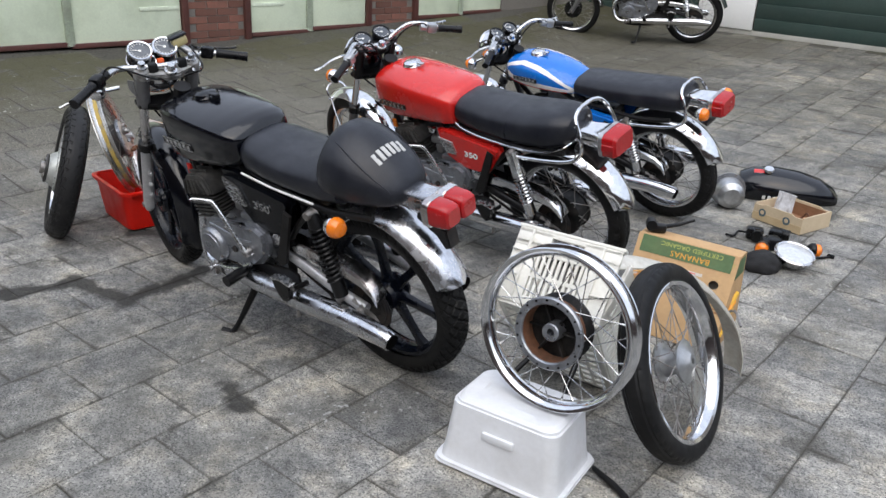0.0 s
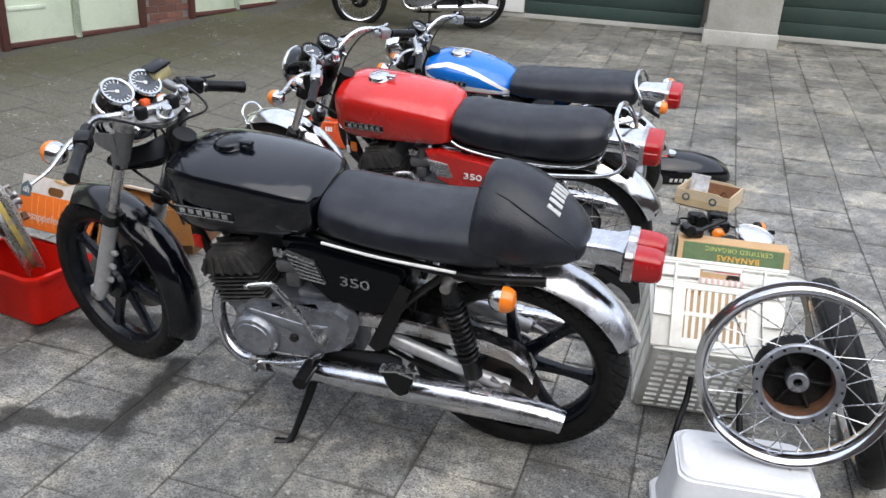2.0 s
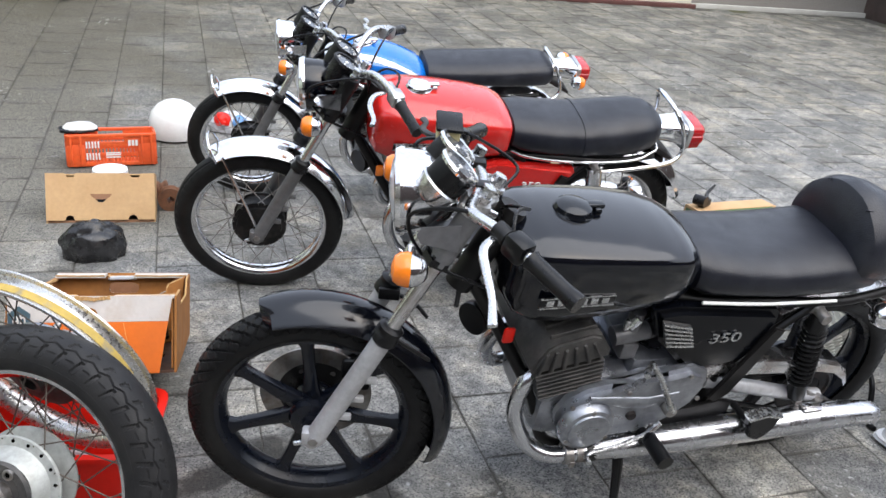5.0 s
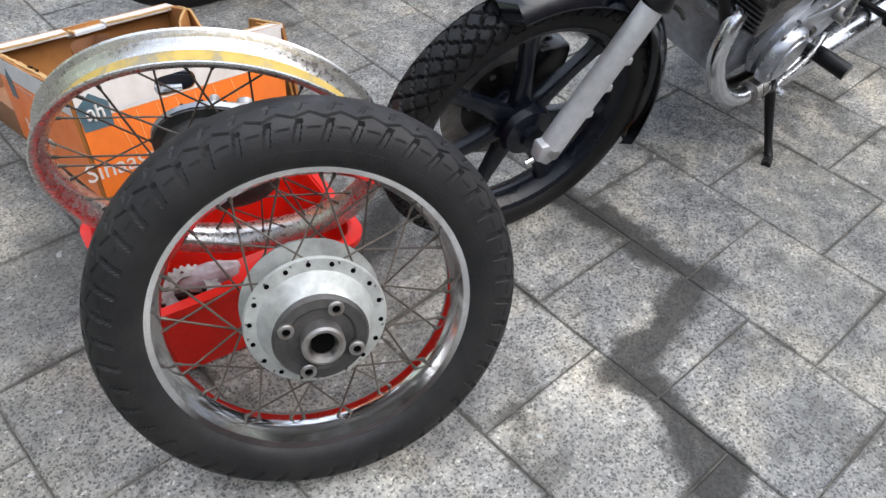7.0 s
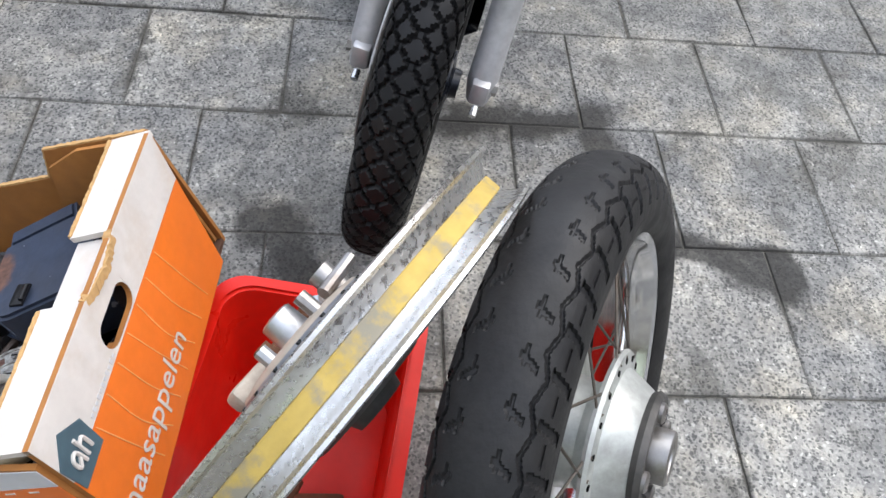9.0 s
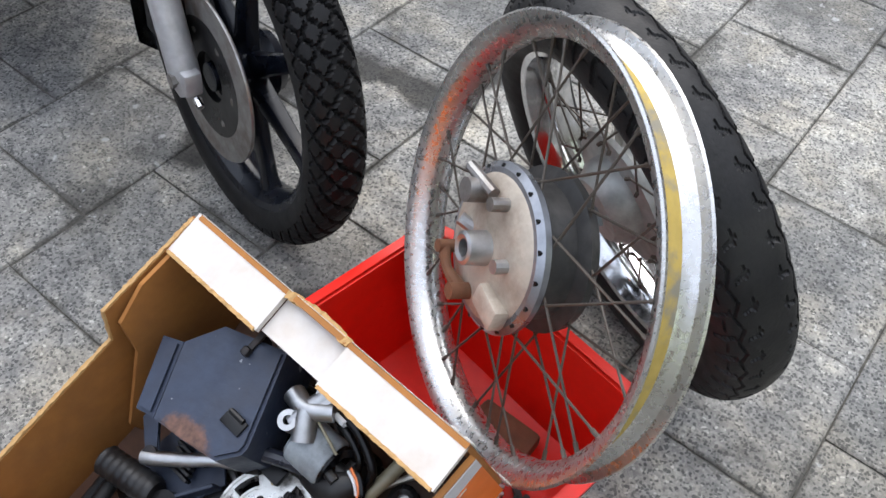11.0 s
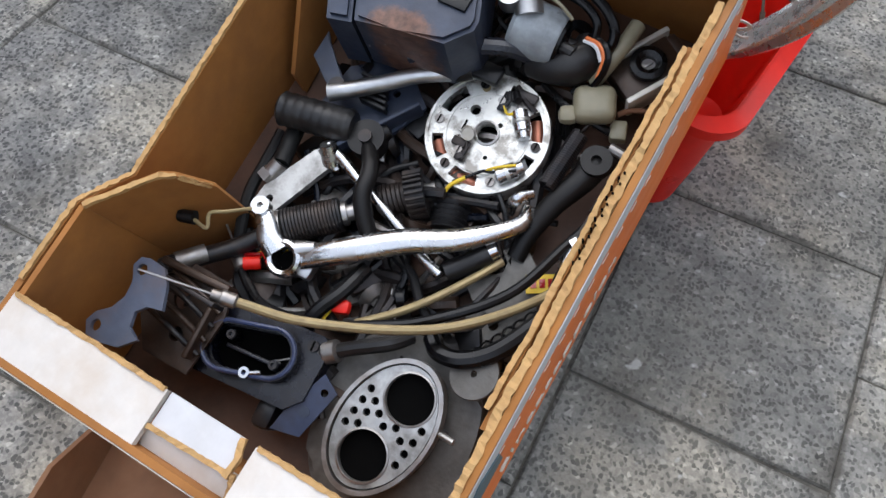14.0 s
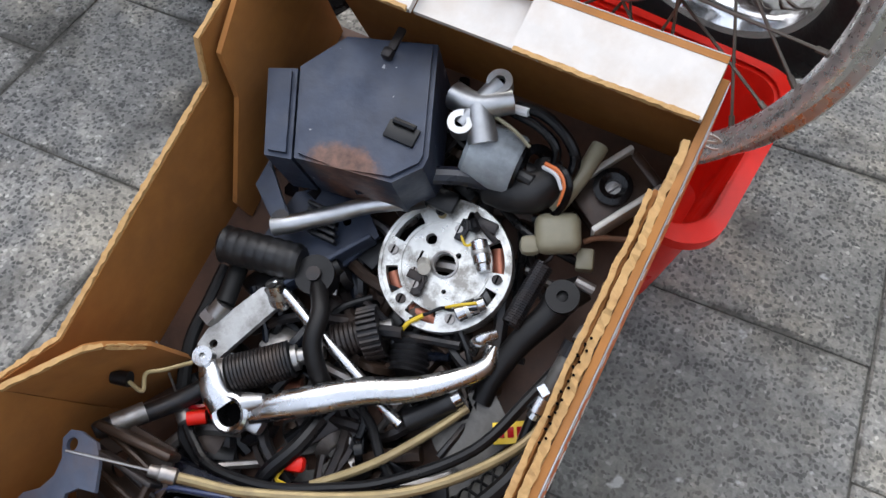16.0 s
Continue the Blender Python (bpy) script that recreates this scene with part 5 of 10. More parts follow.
    for s in (1, -1):
        tube([(1.09, 0, 0.70), (1.0, s * 0.045, 0.555), (0.90, s * 0.09, 0.385), (0.845, s * 0.11, 0.245), (0.72, s * 0.12, 0.215), (0.50, s * 0.12, 0.235), (0.43, s * 0.12, 0.33), (0.44, s * 0.12, 0.50), (0.50, s * 0.10, 0.66), (0.58, s * 0.05, 0.70)], 0.0155, 12, 6, fr)
        tube([(1.06, 0, 0.80), (0.85, s * 0.03, 0.74), (0.60, s * 0.09, 0.68), (0.35, s * 0.12, 0.675), (0.16, s * 0.125, 0.665), (-0.02, s * 0.11, 0.68)], 0.0125, 12, 5, fr)
        tube([(0.44, s * 0.12, 0.42), (0.34, s * 0.125, 0.55), (0.23, s * 0.125, 0.665)], 0.011, 10, 4, fr)
    tube([(1.115, 0, 0.68), (1.075, 0, 0.77), (1.025, 0, 0.885)], 0.032, 18, 1, fr)
    part("frame", fr, frame_black, bike)
    for s in (1, -1):
        part("frame_stay", plate([(0.350, 0.625), (0.318, 0.612), (0.395, 0.405), (0.430, 0.380), (0.452, 0.398)], 0.012, "y", s * 0.158, 0.003), frame_black, bike)
        part("footrest_bracket", plate([(0.66, 0.330), (0.40, 0.372), (0.36, 0.360), (0.36, 0.325), (0.42, 0.300), (0.64, 0.285)], 0.010, "y", s * 0.148, 0.002), frame_black, bike)
    part("reflector", block(0.028, 0.01, 0.045, 0.006, at=(1.0, 0.078, 0.585)), red_plastic if cafe else lens_amber, bike, "small reflector")
    part("horn", lathe([(0, -0.02), (0.036, -0.018), (0.042, 0.0), (0.040, 0.012), (0.0, 0.016)], 28), black_satin, bike, at=shift(1.055, 0.0, 0.575) @ Matrix.Rotation(radians(-60), 4, "Z"))
    # engine
    eng = part("engine", joined(block(0.40, 0.26, 0.20, 0.035, at=(0.70, 0, 0.375)), block(0.20, 0.25, 0.10, 0.02, at=(0.58, 0, 0.465)), block(0.17, 0.27, 0.07, 0.02, at=(0.825, 0, 0.435))), cast_grey, bike)
    tilt = Matrix.Translation((0.838, 0, 0.440)) @ Matrix.Rotation(radians(13), 4, "Y")
    for s in (1, -1):
        for k in range(7):
            part("cooling_fin", block(0.158 + 0.002 * k, 0.140, 0.005, 0.0015, at=(0, s * 0.076, 0.012 + k * 0.0135), segments=1), fin_grey, eng, at=tilt)
        part("cylinder", lathe([(0, 0), (0.060, 0), (0.060, 0.10), (0, 0.10)], 28), engine_black, eng, at=tilt @ shift(0, s * 0.076, 0) @ Matrix.Rotation(radians(90), 4, "X"))
    shroud = [(-0.092, 0.106), (0.094, 0.106), (0.098, 0.122), (0.055, 0.176), (0.030, 0.186), (-0.052, 0.188), (-0.075, 0.176), (-0.096, 0.126)]
    head = part("cylinder_head", plate(shroud, 0.300, "y", 0.0, 0.006), fin_grey, eng, "grey cast cylinder head shroud", at=tilt)
    for s in (1, -1):
        for k in range(6):
            x0 = 0.082 - 0.031 * k
            part("shroud_rib", plate([(x0 - 0.004, 0.108), (x0 + 0.005, 0.108), (x0 * 0.72 + 0.003, 0.166), (x0 * 0.72 - 0.004, 0.166)], 0.010, "y", s * 0.153, 0.002), fin_grey, head, at=tilt)
        for k in range(4):
            part("shroud_fin", block(0.11, 0.005, 0.012, 0.001, at=(-0.012, s * (0.030 + 0.032 * k), 0.191), segments=1), fin_grey, head, at=tilt)
        part("spark_plug", tube([(0, s * 0.082, 0.185), (-0.01, s * 0.082, 0.205), (-0.04, s * 0.082, 0.215), (-0.10, s * 0.07, 0.210)], [0.011, 0.011, 0.009, 0.004], 10, 4), black_plastic, head, at=tilt)
        # left and right covers
        out = [(0.862, 0.355), (0.868, 0.395), (0.850, 0.440), (0.805, 0.470), (0.74, 0.480), (0.66, 0.474), (0.600, 0.505), (0.535, 0.518), (0.490, 0.496), (0.478, 0.455), (0.50, 0.395), (0.545, 0.350), (0.62, 0.318), (0.70, 0.298), (0.79, 0.292), (0.842, 0.318)]
        cov = part("engine_cover", plate(out, 0.05, "y", s * 0.15, 0.017), cast_grey, eng, "grey alloy cover")
        part("round_cover", lathe([(0.072, 0), (0.071, s * 0.016), (0.064, s * 0.025), (0.054, s * 0.027), (0.052, s * 0.031), (0, s * 0.032)], 44), cast_grey, cov, at=shift(0.792, s * 0.172, 0.368))
        part("cover_ridge", loft([oval(x, s * 0.174, z, 0.006, h, 2.4, 12) for x, z, h in ((0.80, 0.455, 0.004), (0.70, 0.428, 0.020), (0.64, 0.420, 0.020), (0.56, 0.445, 0.004))]), cast_grey, cov)
        part("boss", lathe([(0, s * 0.010), (0.012, s * 0.009), (0.014, 0)], 16), dark_steel, cov, at=shift(0.672, s * 0.174, 0.382))
        for k in range(3):
            a = radians(90 + 120 * k)
            part("screw", lathe([(0, s * 0.006), (0.006, s * 0.005), (0.0065, 0)], 8), steel, cov, at=shift(0.792 + 0.060 * math.cos(a), s * 0.196, 0.368 + 0.060 * math.sin(a)))
        for bx, bz_ in ((0.84, 0.43), (0.70, 0.462), (0.545, 0.50), (0.50, 0.42), (0.60, 0.335)):
            part("screw", lathe([(0, s * 0.006), (0.006, s * 0.005), (0.0065, 0)], 8), steel, cov, at=shift(bx, s * 0.175, bz_))
        part("carburettor", joined(tube([(0.735, s * 0.085, 0.565), (0.64, s * 0.085, 0.580)], 0.024, 16, 1), tube([(0.690, s * 0.085, 0.515), (0.690, s * 0.085, 0.640)], 0.019, 14, 1), block(0.045, 0.05, 0.05, 0.008, at=(0.690, s * 0.085, 0.530))), dull_fork, eng)
        part("choke_lever", joined(tube([(0.716, s * 0.110, 0.615), (0.700, s * 0.112, 0.640)], 0.010, 10, 1), block(0.014, 0.010, 0.030, 0.003, at=(0.728, s * 0.112, 0.625))), bright_steel, eng)
        part("intake_hose", tube([(0.65, s * 0.085, 0.580), (0.58, s * 0.075, 0.590), (0.50, s * 0.06, 0.60)], [0.026, 0.028, 0.032], 14, 3), black_plastic, eng)
        # exhaust
        ex = part("exhaust", tube([(0.900, s * 0.085, 0.470), (0.938, s * 0.098, 0.440), (0.952, s * 0.115, 0.365), (0.920, s * 0.145, 0.288), (0.86, s * 0.168, 0.258), (0.79, s * 0.175, 0.262)], [0.026, 0.0205, 0.0205, 0.0205, 0.021, 0.021], 18, 7), chrome if not cafe else old_pipe, bike, "chrome exhaust")
        sil = part("silencer", tube([(0.80, s * 0.175, 0.262), (0.775, s * 0.176, 0.264), (0.70, s * 0.178, 0.270), (0.60, s * 0.180, 0.277), (0.50, s * 0.182, 0.282), (0.20, s * 0.184, 0.297), (0.06, s * 0.186, 0.304), (-0.06, s * 0.187, 0.300), (-0.10, s * 0.187, 0.292)], [0.0225, 0.025, 0.030, 0.0345, 0.0385, 0.0405, 0.0395, 0.0335, 0.0305], 26, 6), chrome if not cafe else old_pipe, ex)
        part("pipe_clamp", joined(tube([(0.822, s * 0.175, 0.262), (0.802, s * 0.1755, 0.262)], 0.0275, 18, 1), tube([(0.792, s * 0.175, 0.262), (0.774, s * 0.1755, 0.263)], 0.0265, 18, 1), block(0.014, 0.012, 0.022, 0.003, at=(0.805, s * 0.20, 0.25))), steel, ex)
        part("clamp_band", tube([(0.765, s * 0.175, 0.264), (0.742, s * 0.176, 0.266)], 0.0285, 18, 1), black_satin, ex)
        # black disc over the pipe end, painted shade for its opening
        part("bore", tube([(-0.094, s * 0.187, 0.2935), (-0.1035, s * 0.187, 0.2915)], 0.026, 18, 1), hollow_shade, ex)
        part("silencer_lug", block(0.060, 0.030, 0.022, 0.006, at=(0.125, s * 0.185, 0.336)), old_chrome, sil)
        # footrests
        part("footrest", tube([(0.625, s * 0.10, 0.305), (0.62, s * 0.19, 0.318), (0.615, s * 0.205, 0.320), (0.610, s * 0.285, 0.322)], [0.012, 0.013, 0.020, 0.021], 12, 3), black_plastic, bike, "rubber footrest")
        pad = [(-0.048, 0.085), (0.0, 0.096), (0.048, 0.085), (0.042, 0.060), (0.026, 0.048), (0.022, 0.014), (-0.004, 0.0), (-0.028, 0.016), (-0.030, 0.048), (-0.044, 0.060)]
        rp = part("rear_footrest", plate(pad, 0.026, "y", s * 0.238, 0.006), black_plastic, bike, "folded rear footrest", at=shift(0.335, 0, 0.318))
        part("edge_plate", plate([(-0.050, 0.086), (0.0, 0.098), (0.050, 0.086), (0.047, 0.079), (0.0, 0.090), (-0.047, 0.079)], 0.029, "y", s * 0.238), bright_steel, rp, at=shift(0.335, 0, 0.318))
        part("pivot", tube([(0.335, s * 0.14, 0.335), (0.335, s * 0.235, 0.345)], 0.010, 10, 1), black_satin, rp)
        part("hanger_bolt", tube([(0.335, s * 0.20, 0.300), (0.335, s * 0.205, 0.245), (0.338, s * 0.206, 0.232)], [0.006, 0.006, 0.009], 8, 2), steel, rp)
        # shocks
        tp, bt = (0.222, s * 0.145, 0.648), (0.152, s * 0.145, 0.345)
        ax = Vector(bt) - Vector(tp)
        sh = part("shock_absorber", joined(tube([tp, Vector(tp) + ax * 0.16], [0.020, 0.028], 16, 1), tube([Vector(tp) + ax * 0.14, Vector(tp) + ax * 0.9], 0.015, 14, 1), tube([Vector(tp) + ax * 0.72, Vector(tp) + ax * 0.97], 0.025, 16, 1)), black_satin if cafe else chrome, bike)
        part("spring", coil(Vector(tp) + ax * 0.14, Vector(tp) + ax * 0.78, 0.0265, 0.0046, 12), black_satin if cafe else chrome, sh)
        part("top_bolt", lathe([(0, s * 0.03), (0.014, s * 0.028), (0.016, 0.0), (0.020, -s * 0.012)], 14), steel, sh, at=shift(*tp))
        part("lower_bolt", lathe([(0, s * 0.024), (0.011, s * 0.022), (0.012, 0.0), (0.018, -s * 0.012)], 12), steel, sh, at=shift(*bt))
        if not cafe:
            part("top_shroud", tube([Vector(tp) - ax * 0.02, Vector(tp) + ax * 0.36], 0.030, 18, 1), chrome, sh)
        sw = part("swingarm", tube([(0.45, s * 0.118, 0.418), (0.411, s * 0.122, 0.410), (0.28, s * 0.128, 0.378), (0.17, s * 0.130, 0.348), (0.06, s * 0.128, 0.322)], [0.019, 0.0185, 0.018, 0.018, 0.019], 14, 3, None, 1.15), fork_grey if cafe else frame_black, bike, "grey painted swinging arm" if cafe else "")
        part("axle_nut", lathe([(0, s * 0.025), (0.014, s * 0.025), (0.016, s * 0.008), (0.024, s * 0.006), (0.024, 0)], 8), steel, sw, at=shift(0.07, s * 0.138, 0.320))
        part("chain_adjuster", plate([(0.115, 0.345), (0.105, 0.355), (0.02, 0.312), (0.0, 0.300), (0.02, 0.295), (0.10, 0.318)], 0.014, "y", s * 0.138, 0.003), steel, sw)
        # side panels
        so = [(0.690, 0.685), (0.62, 0.692), (0.345, 0.662), (0.333, 0.636), (0.385, 0.508), (0.45, 0.490), (0.545, 0.490), (0.645, 0.588)] if cafe else [(0.655, 0.655), (0.60, 0.660), (0.300, 0.640), (0.290, 0.620), (0.370, 0.500), (0.44, 0.487), (0.515, 0.490), (0.610, 0.532)]
        pn = part("side_panel", plate(so, 0.05, "y", s * 0.125, 0.014), panel_mat, bike)
        lv = [(0.670, 0.668), (0.590, 0.648), (0.560, 0.580), (0.637, 0.586)] if cafe else [(0.640, 0.628), (0.560, 0.618), (0.538, 0.562), (0.600, 0.560)]
        if slim:
            part("white_band", plate([(0.642, 0.618), (0.345, 0.596), (0.362, 0.572), (0.628, 0.590)], 0.003, "y", s * 0.1515), white_paint, pn, "white painted band")
        else:
            louvre = part("louvre", plate(lv, 0.006, "y", s * 0.152), fin_grey if cafe else fork_grey, pn, "grey louvre")
            for k in range(6):
                u = (k + 0.4) / 6
                p0, p1 = Vector(lv[0]).lerp(Vector(lv[3]), u), Vector(lv[1]).lerp(Vector(lv[2]), u)
                part("rib", plate([(p0.x, p0.y), (p1.x, p1.y), (p1.x - 0.003, p1.y - 0.006), (p0.x - 0.003, p0.y - 0.006)], 0.008, "y", s * 0.156), bright_steel, louvre)
            words("350", 0.050 if cafe else 0.044, 0.0018, bright_steel if cafe else white_paint, pn, (Matrix.Translation((0.478 if cafe else 0.455, s * 0.1535, 0.598 if cafe else 0.575)) @ Matrix.Rotation(radians(180 if s > 0 else 0), 4, "Z") @ Matrix.Rotation(radians(90), 4, "X") @ Matrix.Diagonal((1.25, 0.85, 1, 1))), "raised metal numerals", 0.95)
        if not cafe:
            part("grab_rail", tube([(0.21, s * 0.150, 0.632), (0.05, s * 0.152, 0.652), (-0.07, s * 0.148, 0.676), (-0.118, s * 0.132, 0.715), (-0.104, s * 0.115, 0.790), (-0.078, s * 0.095, 0.840), (-0.066, s * 0.050, 0.860), (-0.064, 0, 0.863)], 0.0085, 10, 6), chrome, bike, "chrome grab rail")
    # side specifics on the left
    part("kick_lever", tube([(0.575, 0.175, 0.400), (0.580, 0.196, 0.412), (0.600, 0.200, 0.445), (0.645, 0.202, 0.520), (0.690, 0.204, 0.580), (0.706, 0.215, 0.592), (0.735, 0.245, 0.605), (0.742, 0.258, 0.606)], [0.014, 0.012, 0.0085, 0.0078, 0.0078, 0.0078, 0.0068, 0.0080], 10, 5), bright_steel, bike, "bright kick lever")
    part("kick_boss", lathe([(0, 0.030), (0.014, 0.028), (0.017, 0.018), (0.017, 0.0)], 16), steel, bike, at=shift(0.580, 0.176, 0.405))
    part("gear_lever", tube([(0.585, 0.185, 0.350), (0.63, 0.198, 0.325), (0.70, 0.205, 0.305), (0.775, 0.208, 0.292), (0.785, 0.235, 0.290)], [0.009, 0.006, 0.006, 0.006, 0.009], 10, 5), bright_steel, bike, "bright gear lever")
    part("chain_guard", loft([[(x, 0.112 + dy, z + dz * h) for dy, dz in ((-0.024, 0.020), (0.020, 0.018), (0.028, 0.008), (0.029, -0.020), (0.023, -0.020), (0.020, 0.006), (-0.024, 0.012))] for x, z, h in ((0.520, 0.462, 1.0), (0.44, 0.470, 1.1), (0.32, 0.468, 1.1), (0.20, 0.458, 1.1), (0.12, 0.452, 1.0), (0.055, 0.436, 0.9), (0.012, 0.404, 0.8), (-0.006, 0.372, 0.7))]), old_chrome if cafe else chrome, bike, "dull metal chain guard" if cafe else "chrome chain guard")
    part("guard_tongue", plate([(0.225, 0.445), (0.165, 0.440), (0.140, 0.385), (0.165, 0.360), (0.190, 0.392)], 0.004, "y", 0.140), old_chrome if cafe else chrome, bike)
    part("chain", tube([(0.48, 0.095, 0.43), (0.25, 0.095, 0.39), (0.07, 0.095, 0.395), (0.0, 0.095, 0.34), (0.02, 0.095, 0.26), (0.10, 0.095, 0.235), (0.30, 0.095, 0.29), (0.46, 0.095, 0.36)], 0.007, 6, 5), dark_steel, bike)
    spk = part("sprocket", lathe([(0.045, -0.003), (0.085, -0.003), (0.088, 0), (0.085, 0.003), (0.045, 0.003)], 42, True), dark_steel, bike, at=shift(0.07, 0.095, 0.315))
    part("sprocket_carrier", lathe([(0.0, 0.004), (0.040, 0.003), (0.055, -0.004), (0.055, -0.012), (0, -0.012)], 28), engine_black, spk, at=shift(0.07, 0.095, 0.315))
    part("side_stand", tube([(0.64, 0.125, 0.245), (0.645, 0.17, 0.19), (0.668, 0.245, 0.095), (0.680, 0.275, 0.064), (0.70, 0.285, 0.060), (0.722, 0.292, 0.066)], [0.016, 0.014, 0.010, 0.011, 0.014, 0.012], 10, 5), frame_black, bike, "black side stand, folded out")
    part("battery", block(0.12, 0.16, 0.14, 0.012, at=(0.42, 0, 0.57)), black_plastic, bike)
    # seat
    if cafe:
        seat = part("seat", seat_mesh([(0.597, 0.075, 0.752, 0.040), (0.585, 0.115, 0.750, 0.056), (0.55, 0.132, 0.746, 0.060), (0.47, 0.140, 0.738, 0.058), (0.37, 0.145, 0.733, 0.056), (0.27, 0.147, 0.734, 0.058), (0.17, 0.147, 0.740, 0.064), (0.10, 0.14, 0.748, 0.066)]), seat_vinyl, bike, "black vinyl single seat")
        hump_rows = ((0.178, 0.112, 0.775, 0.060), (0.170, 0.138, 0.790, 0.095), (0.156, 0.148, 0.800, 0.116), (0.130, 0.152, 0.804, 0.122), (0.085, 0.150, 0.800, 0.117), (0.035, 0.142, 0.791, 0.105), (-0.015, 0.126, 0.779, 0.087), (-0.055, 0.105, 0.767, 0.066), (-0.088, 0.076, 0.757, 0.043), (-0.103, 0.036, 0.752, 0.020))
        hump = part("hump", loft([oval(x, 0, z, ry, rz, 2.7, 34, 0.62, 0.95) for x, ry, z, rz in hump_rows]), seat_vinyl, seat, "padded seat hump")
        for s in (1, -1):
            part("piping", tube([(0.165, s * 0.070, 0.898), (0.10, s * 0.088, 0.892), (0.03, s * 0.100, 0.858), (-0.03, s * 0.095, 0.815), (-0.075, s * 0.080, 0.775), (-0.085, s * 0.078, 0.740)], 0.0022, 6, 5), seat_vinyl, hump)
            part("trim_strip", tube([(0.57, s * 0.137, 0.700), (0.40, s * 0.1465, 0.692), (0.20, s * 0.1495, 0.690)], 0.0042, 8, 4), white_paint, seat, "white trim strip")
        for k in range(6):
            yy = (2.5 - k) * 0.021
            nose, tail = (Vector((x, yy, crest(hump_rows, x, yy))) for x in (0.000, -0.034))
            part("bar", block(0.040, 0.014, 0.004, 0.001), pale_print, hump, "plain pale bar", at=frame_from((nose + tail) / 2, nose - tail, (0, yy * 3, 1)))
    else:
        flat = [(0.580, 0.07, 0.762, 0.035), (0.570, 0.118, 0.760, 0.050), (0.52, 0.132, 0.760, 0.055), (0.40, 0.136, 0.762, 0.058), (0.27, 0.138, 0.766, 0.062), (0.14, 0.138, 0.772, 0.066), (0.02, 0.134, 0.778, 0.068), (-0.045, 0.126, 0.780, 0.064), (-0.075, 0.105, 0.780, 0.054), (-0.085, 0.05, 0.778, 0.036)]
        deep = [(0.560, 0.07, 0.748, 0.040), (0.548, 0.118, 0.748, 0.056), (0.50, 0.132, 0.742, 0.066), (0.40, 0.138, 0.732, 0.070), (0.28, 0.141, 0.728, 0.072), (0.16, 0.140, 0.734, 0.080), (0.06, 0.134, 0.744, 0.082), (0.005, 0.120, 0.754, 0.072), (-0.030, 0.092, 0.758, 0.056), (-0.046, 0.045, 0.758, 0.034)]
        rows_s = flat if slim else deep
        seat = part("seat", seat_mesh(rows_s), seat_vinyl, bike, "flat long black vinyl seat" if slim else "long black vinyl seat with a strap")
        if not slim:
            trim = [(x, ry * 1.012, z - rz * 0.80) for x, ry, z, rz in rows_s[1:-1]]
            part("trim_strip", tube(trim + [(x, -y, z) for x, y, z in trim[::-1]], 0.0048, 8, 4), chrome, seat, "bright trim strip")
            part("strap", loft([[(p[0] + d, p[1], p[2]) for p in oval(0.27, 0, 0.728, 0.1435, 0.0745, 3.2, 32, 0.86, 0.9)] for d in (-0.014, 0.014)]), seat_vinyl, seat, "black seat strap")
            for k in range(5):
                part("bar", block(0.003, 0.014, 0.026, 0.001), pale_print, seat, "plain pale bar", at=shift(-0.040, (k - 2) * 0.024, 0.772) @ Matrix.Rotation(radians(-16), 4, "Y"))
    # rear mudguard and tail light
    part("rear_mudguard", arc_fender(0.362, 52, 156 if cafe else 160, 0.072, 0.040, 0.003, 30, 11, (RA[0], RA[2])), old_pipe if cafe else chrome, bike, "chrome rear mudguard")
    if cafe:
        hs = part("tail_light", loft([oval(x, 0, 0.735, ry, rz, 5, 24) for x, ry, rz in ((-0.06, 0.044, 0.030), (-0.17, 0.046, 0.031), (-0.195, 0.060, 0.036))]), old_pipe, bike, "chrome tail light housing")
        for yc in (0.036, -0.036):
            part("gasket", loft([oval(x, yc, 0.728, ry, rz, 3.6, 24) for x, ry, rz in ((-0.190, 0.038, 0.040), (-0.196, 0.043, 0.045), (-0.214, 0.043, 0.045), (-0.218, 0.040, 0.042))]), old_chrome, hs, "dull chrome surround")
            part("lens", loft([oval(x, yc, 0.728, ry, rz, 3.6, 24) for x, ry, rz in ((-0.216, 0.0385, 0.040), (-0.262, 0.037, 0.038), (-0.280, 0.033, 0.033), (-0.286, 0.026, 0.026))]), lens_red, hs, "red lens lobe")
        part("plate_bracket", plate([(-0.13, 0.700), (-0.235, 0.655), (-0.245, 0.600), (-0.225, 0.590), (-0.20, 0.635), (-0.12, 0.670)], 0.05, "y", 0.0, 0.004), dark_steel, bike)
    else:
        T = shift(0.032, 0, 0.045) if slim else shift(0.088, 0, 0.0)
        hs = part("tail_light", loft([oval(x, 0, z, ry, rz, 4, 24) for x, ry, z, rz in ((-0.085, 0.050, 0.735, 0.036), (-0.17, 0.052, 0.735, 0.036), (-0.225, 0.060, 0.733, 0.042), (-0.255, 0.072, 0.728, 0.048))]), chrome, bike, "chrome tail light housing", at=T)
        part("gasket", loft([oval(x, 0, 0.728, ry, rz, 4.5, 24) for x, ry, rz in ((-0.250, 0.078, 0.054), (-0.266, 0.078, 0.054))]), aluminium, hs, at=T)
        part("lens", joined(loft([oval(x, 0, 0.728, ry, rz, 5, 24) for x, ry, rz in ((-0.264, 0.075, 0.051), (-0.312, 0.072, 0.049), (-0.324, 0.062, 0.040))]), loft([oval(x, 0, 0.728, ry, rz, 6, 24) for x, ry, rz in ((-0.266, 0.079, 0.020), (-0.316, 0.076, 0.019))])), lens_red, hs, "red lens", at=T)
